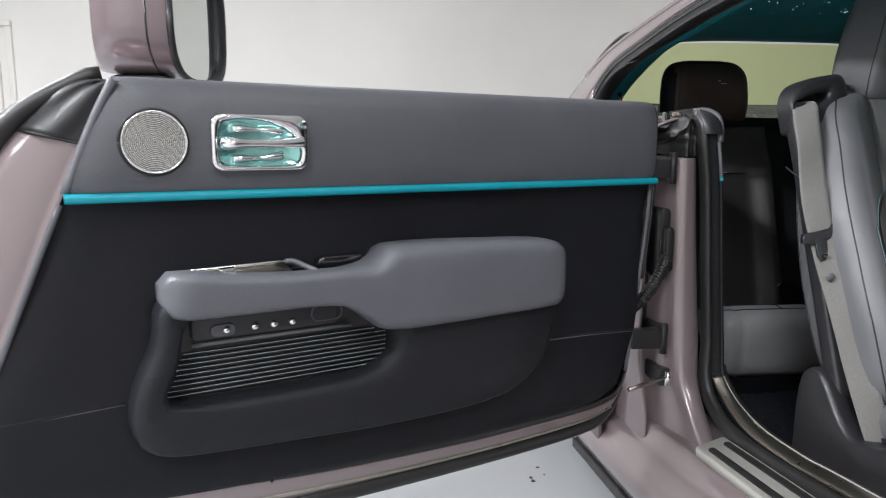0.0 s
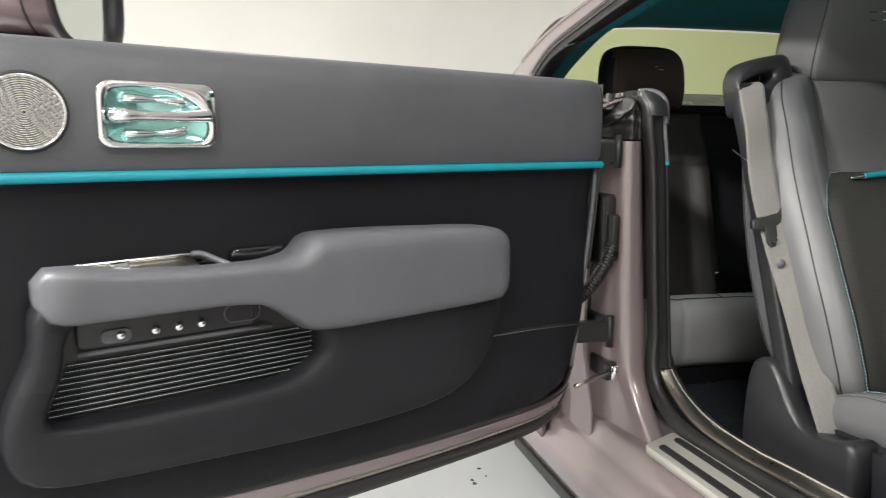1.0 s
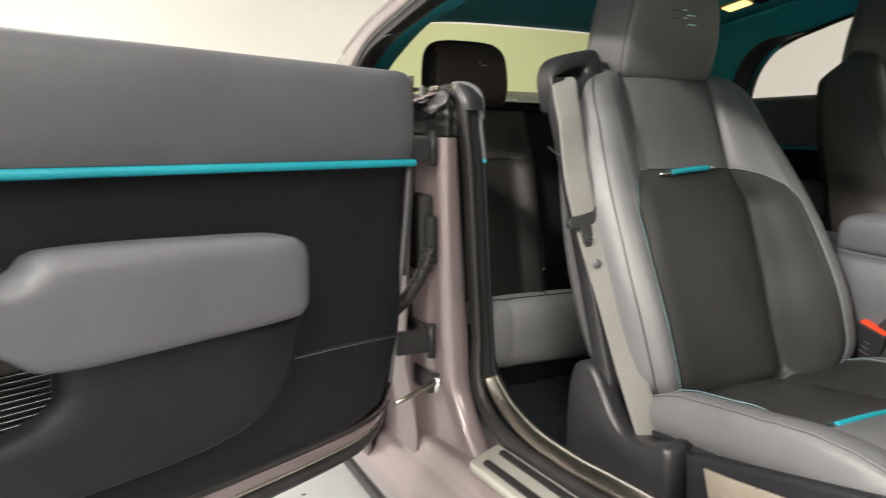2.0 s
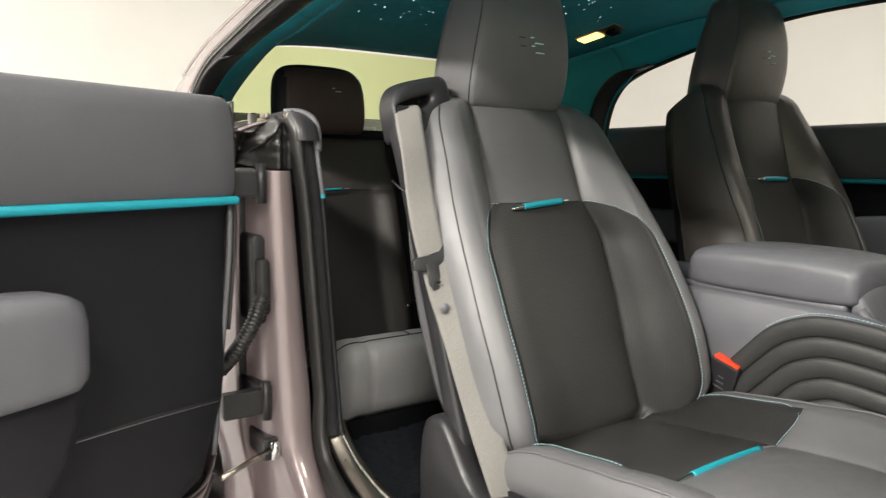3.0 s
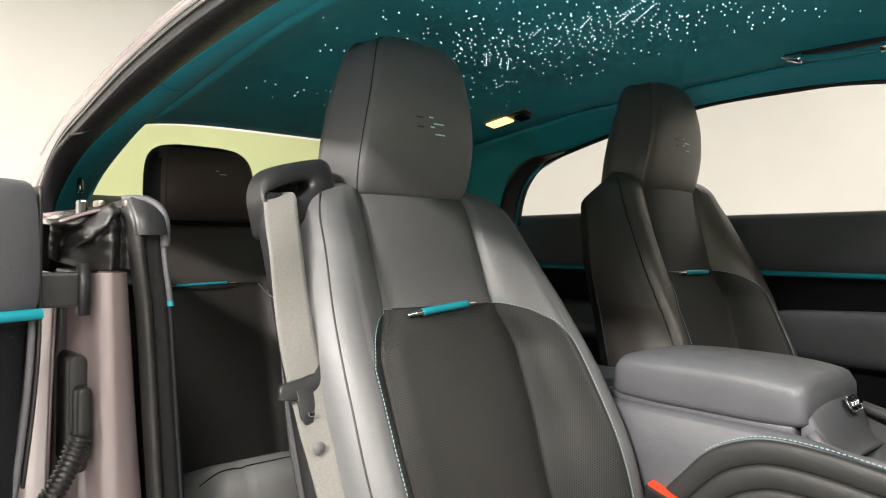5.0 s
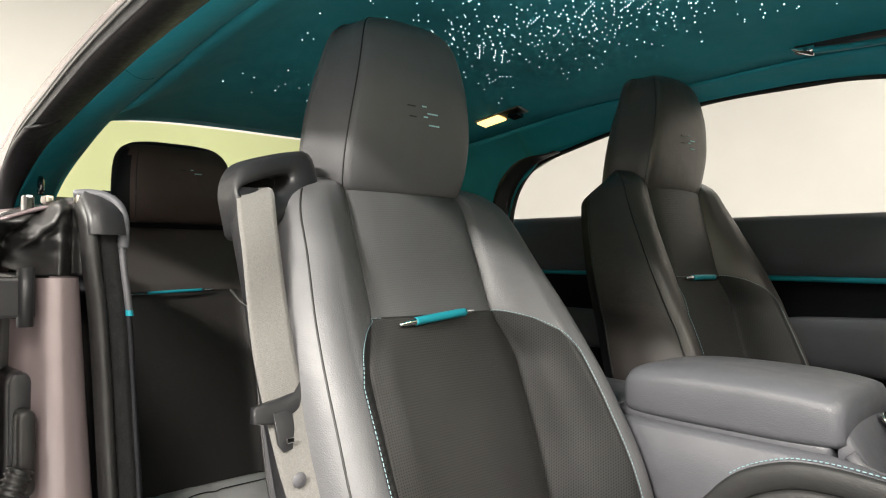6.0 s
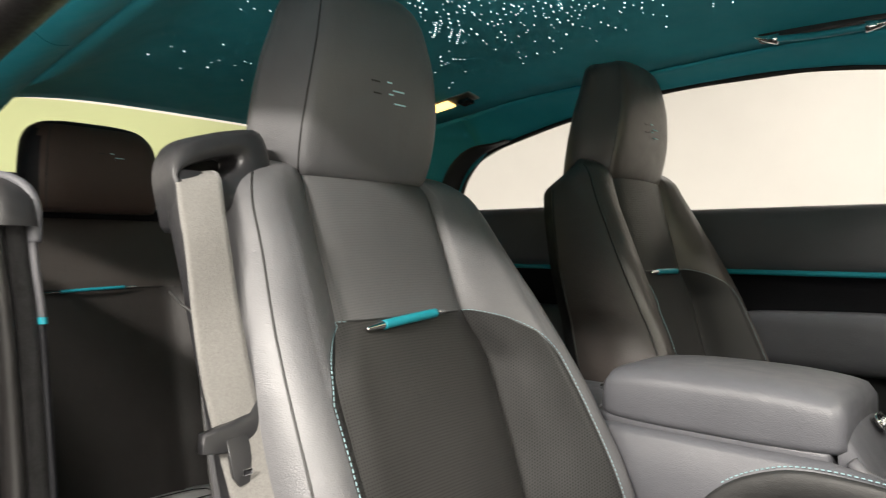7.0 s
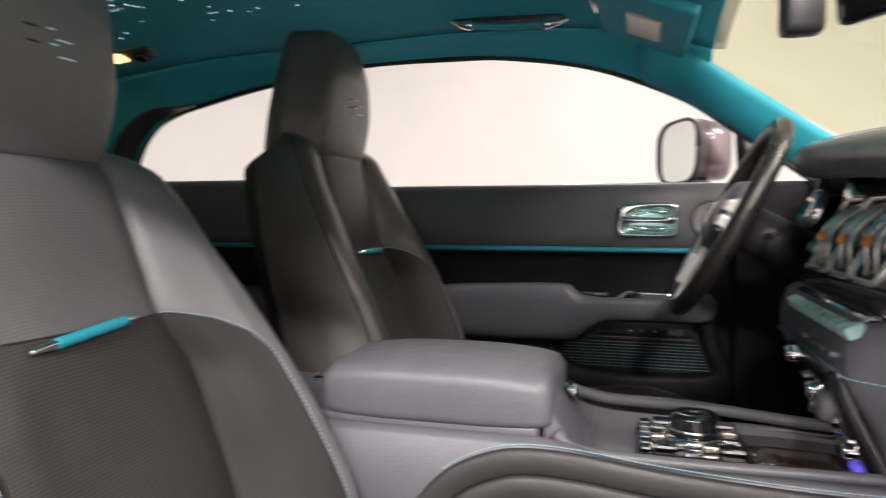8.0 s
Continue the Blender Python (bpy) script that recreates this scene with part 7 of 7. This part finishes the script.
def steering_wheel():
    S = thing("steering_wheel", (0.74, 0.38, 0.80), "black leather steering wheel with bright spokes", "steering wheel")
    c = np.array((0.752, 0.38, 0.972))
    up = np.array((0.457, 0, 0.889))
    rt = np.array((0, 1.0, 0))
    ax = np.cross(up, rt)
    if ax[0] > 0:
        ax = -ax
    rim = [c + (up * math.sin(a) + rt * math.cos(a)) * 0.186 for a in lin(0, 6.2832, 65)]
    tube("rim", rim, 0.0170, WHEELHIDE, S, "black leather rim", sides=16, up=tuple(ax))
    tube("rim_inlay", [c + (up * math.sin(a) + rt * math.cos(a)) * 0.1735 + ax * 0.004 for a in lin(3.35, 6.07, 40)], 0.0075, SILVER, S, "satin metal inlay inside the rim", sides=8, up=tuple(ax))
    hub = [(0.075, -0.03), (0.078, 0.0), (0.066, 0.018), (0.04, 0.026), (0.001, 0.028)]
    V, F = sheet(lambda a, k: tuple(c + (up * math.sin(a) + rt * math.cos(a)) * hub[k][0] + ax * hub[k][1]), lin(0, 6.2832, 33), range(5))
    made("hub", V, F, GREY, S, "grey leather hub")
    for a in (0.0, math.pi, -math.pi / 2):
        v = up * math.sin(a) + rt * math.cos(a)
        side = np.cross(v, ax)
        sp = block("spoke", c + v * 0.125 + ax * 0.010, (0.12, 0.064, 0.014), SILVER, S, "satin metal spoke with chrome keys", axes=(v, side, ax), bevel=0.004)
        for k in (-1, 1):
            block("key", c + v * 0.115 + side * 0.014 * k + ax * 0.021, (0.060, 0.020, 0.012), SILVER, sp, axes=(v, side, ax), bevel=0.002)
    tube("column", [c - ax * 0.02, c - ax * 0.16], 0.045, PLASTIC, S, "black column shroud", sides=16)
    for k in (-1, 1):
        tube("stalk", [c - ax * 0.07 + rt * 0.04 * k, c - ax * 0.06 + rt * 0.15 * k], 0.006, PLASTIC, S, "black stalk", sides=8)


steering_wheel()


# ---------------------------------------------------------------- fittings under the roof
def fittings():
    # reading lamp in the rear quarter
    L = thing("reading_lamp", (-0.68, 0.488, 1.37), "lit amber reading lamp in the headlining", "lamp")
    z = crown(-0.68, 0.488) + 0.004
    ax = np.array(((0.985, 0.0, 0.12), (0.0, 0.97, -0.17), (-0.12, 0.17, 0.97)))
    block("bezel", (-0.675, 0.488, z), (0.19, 0.055, 0.016), BRUSHED, L, axes=ax, bevel=0.006)
    block("lens", (-0.715, 0.486, z - 0.012), (0.095, 0.042, 0.010), AMBER, L, "glowing amber lens", axes=ax, bevel=0.004)
    block("switch", (-0.615, 0.488, z - 0.010), (0.040, 0.034, 0.012), GLOSS, L, axes=ax, bevel=0.004)
    # grab handle
    G = thing("grab_handle", (0.31, 0.60, 1.39), "teal grab handle with chrome ends over the door", "grab handle")
    arc = curve([(0.175, 0.525, 1.416), (0.215, 0.520, 1.402), (0.31, 0.518, 1.392), (0.405, 0.520, 1.392), (0.447, 0.525, 1.402)], 30)
    tube("grip", arc[4:26], 0.0095, TEAL, G, "teal leather grip", sides=10, squash=0.7)
    tube("end_cap", arc[0:7], lambda q: 0.002 + 0.0105 * q, CHROME, G, "chrome end cap", sides=8)
    tube("end_cap", arc[23:30], lambda q: 0.0125 - 0.0105 * q, CHROME, G, "chrome end cap", sides=8)
    block("recess", (0.31, 0.536, 1.411), (0.25, 0.030, 0.020), RUBBER, G, "dark recess", bevel=0.006)
    # sun visor with its small lamp
    V_ = thing("sun_visor", (0.60, 0.38, 1.33), "teal sun visor folded up with vanity lamp", "sun visor")
    axv = np.array(((0.93, 0.0, -0.36), (0.0, 1.0, 0.0), (0.36, 0.0, 0.93)))
    block("board", (0.60, 0.44, 1.362), (0.19, 0.34, 0.022), TRIMTEAL, V_, axes=axv, bevel=0.009, smooth=True)
    block("vanity_lamp", (0.598, 0.44, 1.349), (0.07, 0.15, 0.006), CREAM, V_, "pale vanity mirror cover", axes=axv, bevel=0.003)
    tube("arm", [(0.50, 0.28, 1.40), (0.51, 0.60, 1.385)], 0.006, CHROME, V_, sides=8)
    V2 = thing("sun_visor", (0.60, -0.38, 1.33), "teal sun visor folded up with vanity lamp", "sun visor")
    block("board", (0.60, -0.44, 1.362), (0.19, 0.34, 0.022), TRIMTEAL, V2, axes=axv, bevel=0.009, smooth=True)
    # interior mirror
    M = thing("interior_mirror", (0.86, 0.06, 1.27), "black rear-view mirror on the windscreen", "mirror")
    axm = np.array(((0.85, 0.50, 0.12), (-0.50, 0.86, 0.0), (-0.10, -0.06, 0.99)))
    axm = axm / np.linalg.norm(axm, axis=1)[:, None]
    block("housing", (0.885, 0.04, 1.275), (0.035, 0.10, 0.075), GLOSS, M, axes=axm, bevel=0.012, smooth=True)
    block("sensor_pod", (0.825, 0.165, 1.297), (0.06, 0.05, 0.095), PLASTIC, M, bevel=0.012, smooth=True)
    tube("arm", [(0.885, 0.05, 1.30), (0.85, 0.12, 1.335), (0.825, 0.16, 1.342)], 0.010, PLASTIC, M, sides=8)


fittings()


def floor_specks():
    rng = random.Random(3)
    chunks = []
    for _ in range(14):
        x, y, r = rng.gauss(-0.49, 0.02), rng.gauss(-1.10, 0.02), rng.uniform(0.002, 0.006)
        V = [(x + r * rng.uniform(0.6, 1.3) * math.cos(a), y + r * rng.uniform(0.6, 1.3) * math.sin(a), 0.0012) for a in lin(0, 6.283, 8)[:-1]]
        V += [(p[0], p[1], -0.002) for p in V]
        chunks.append((V, [tuple(range(7)), *[(k, (k + 1) % 7, 7 + (k + 1) % 7, 7 + k) for k in range(7)]]))
    V, F = joined(chunks[:4])
    tagged(made("floor_speck", V, F, RUBBER, None, smooth=False), "small black specks of dirt on the floor", "dirt", kind="stuff")


floor_specks()
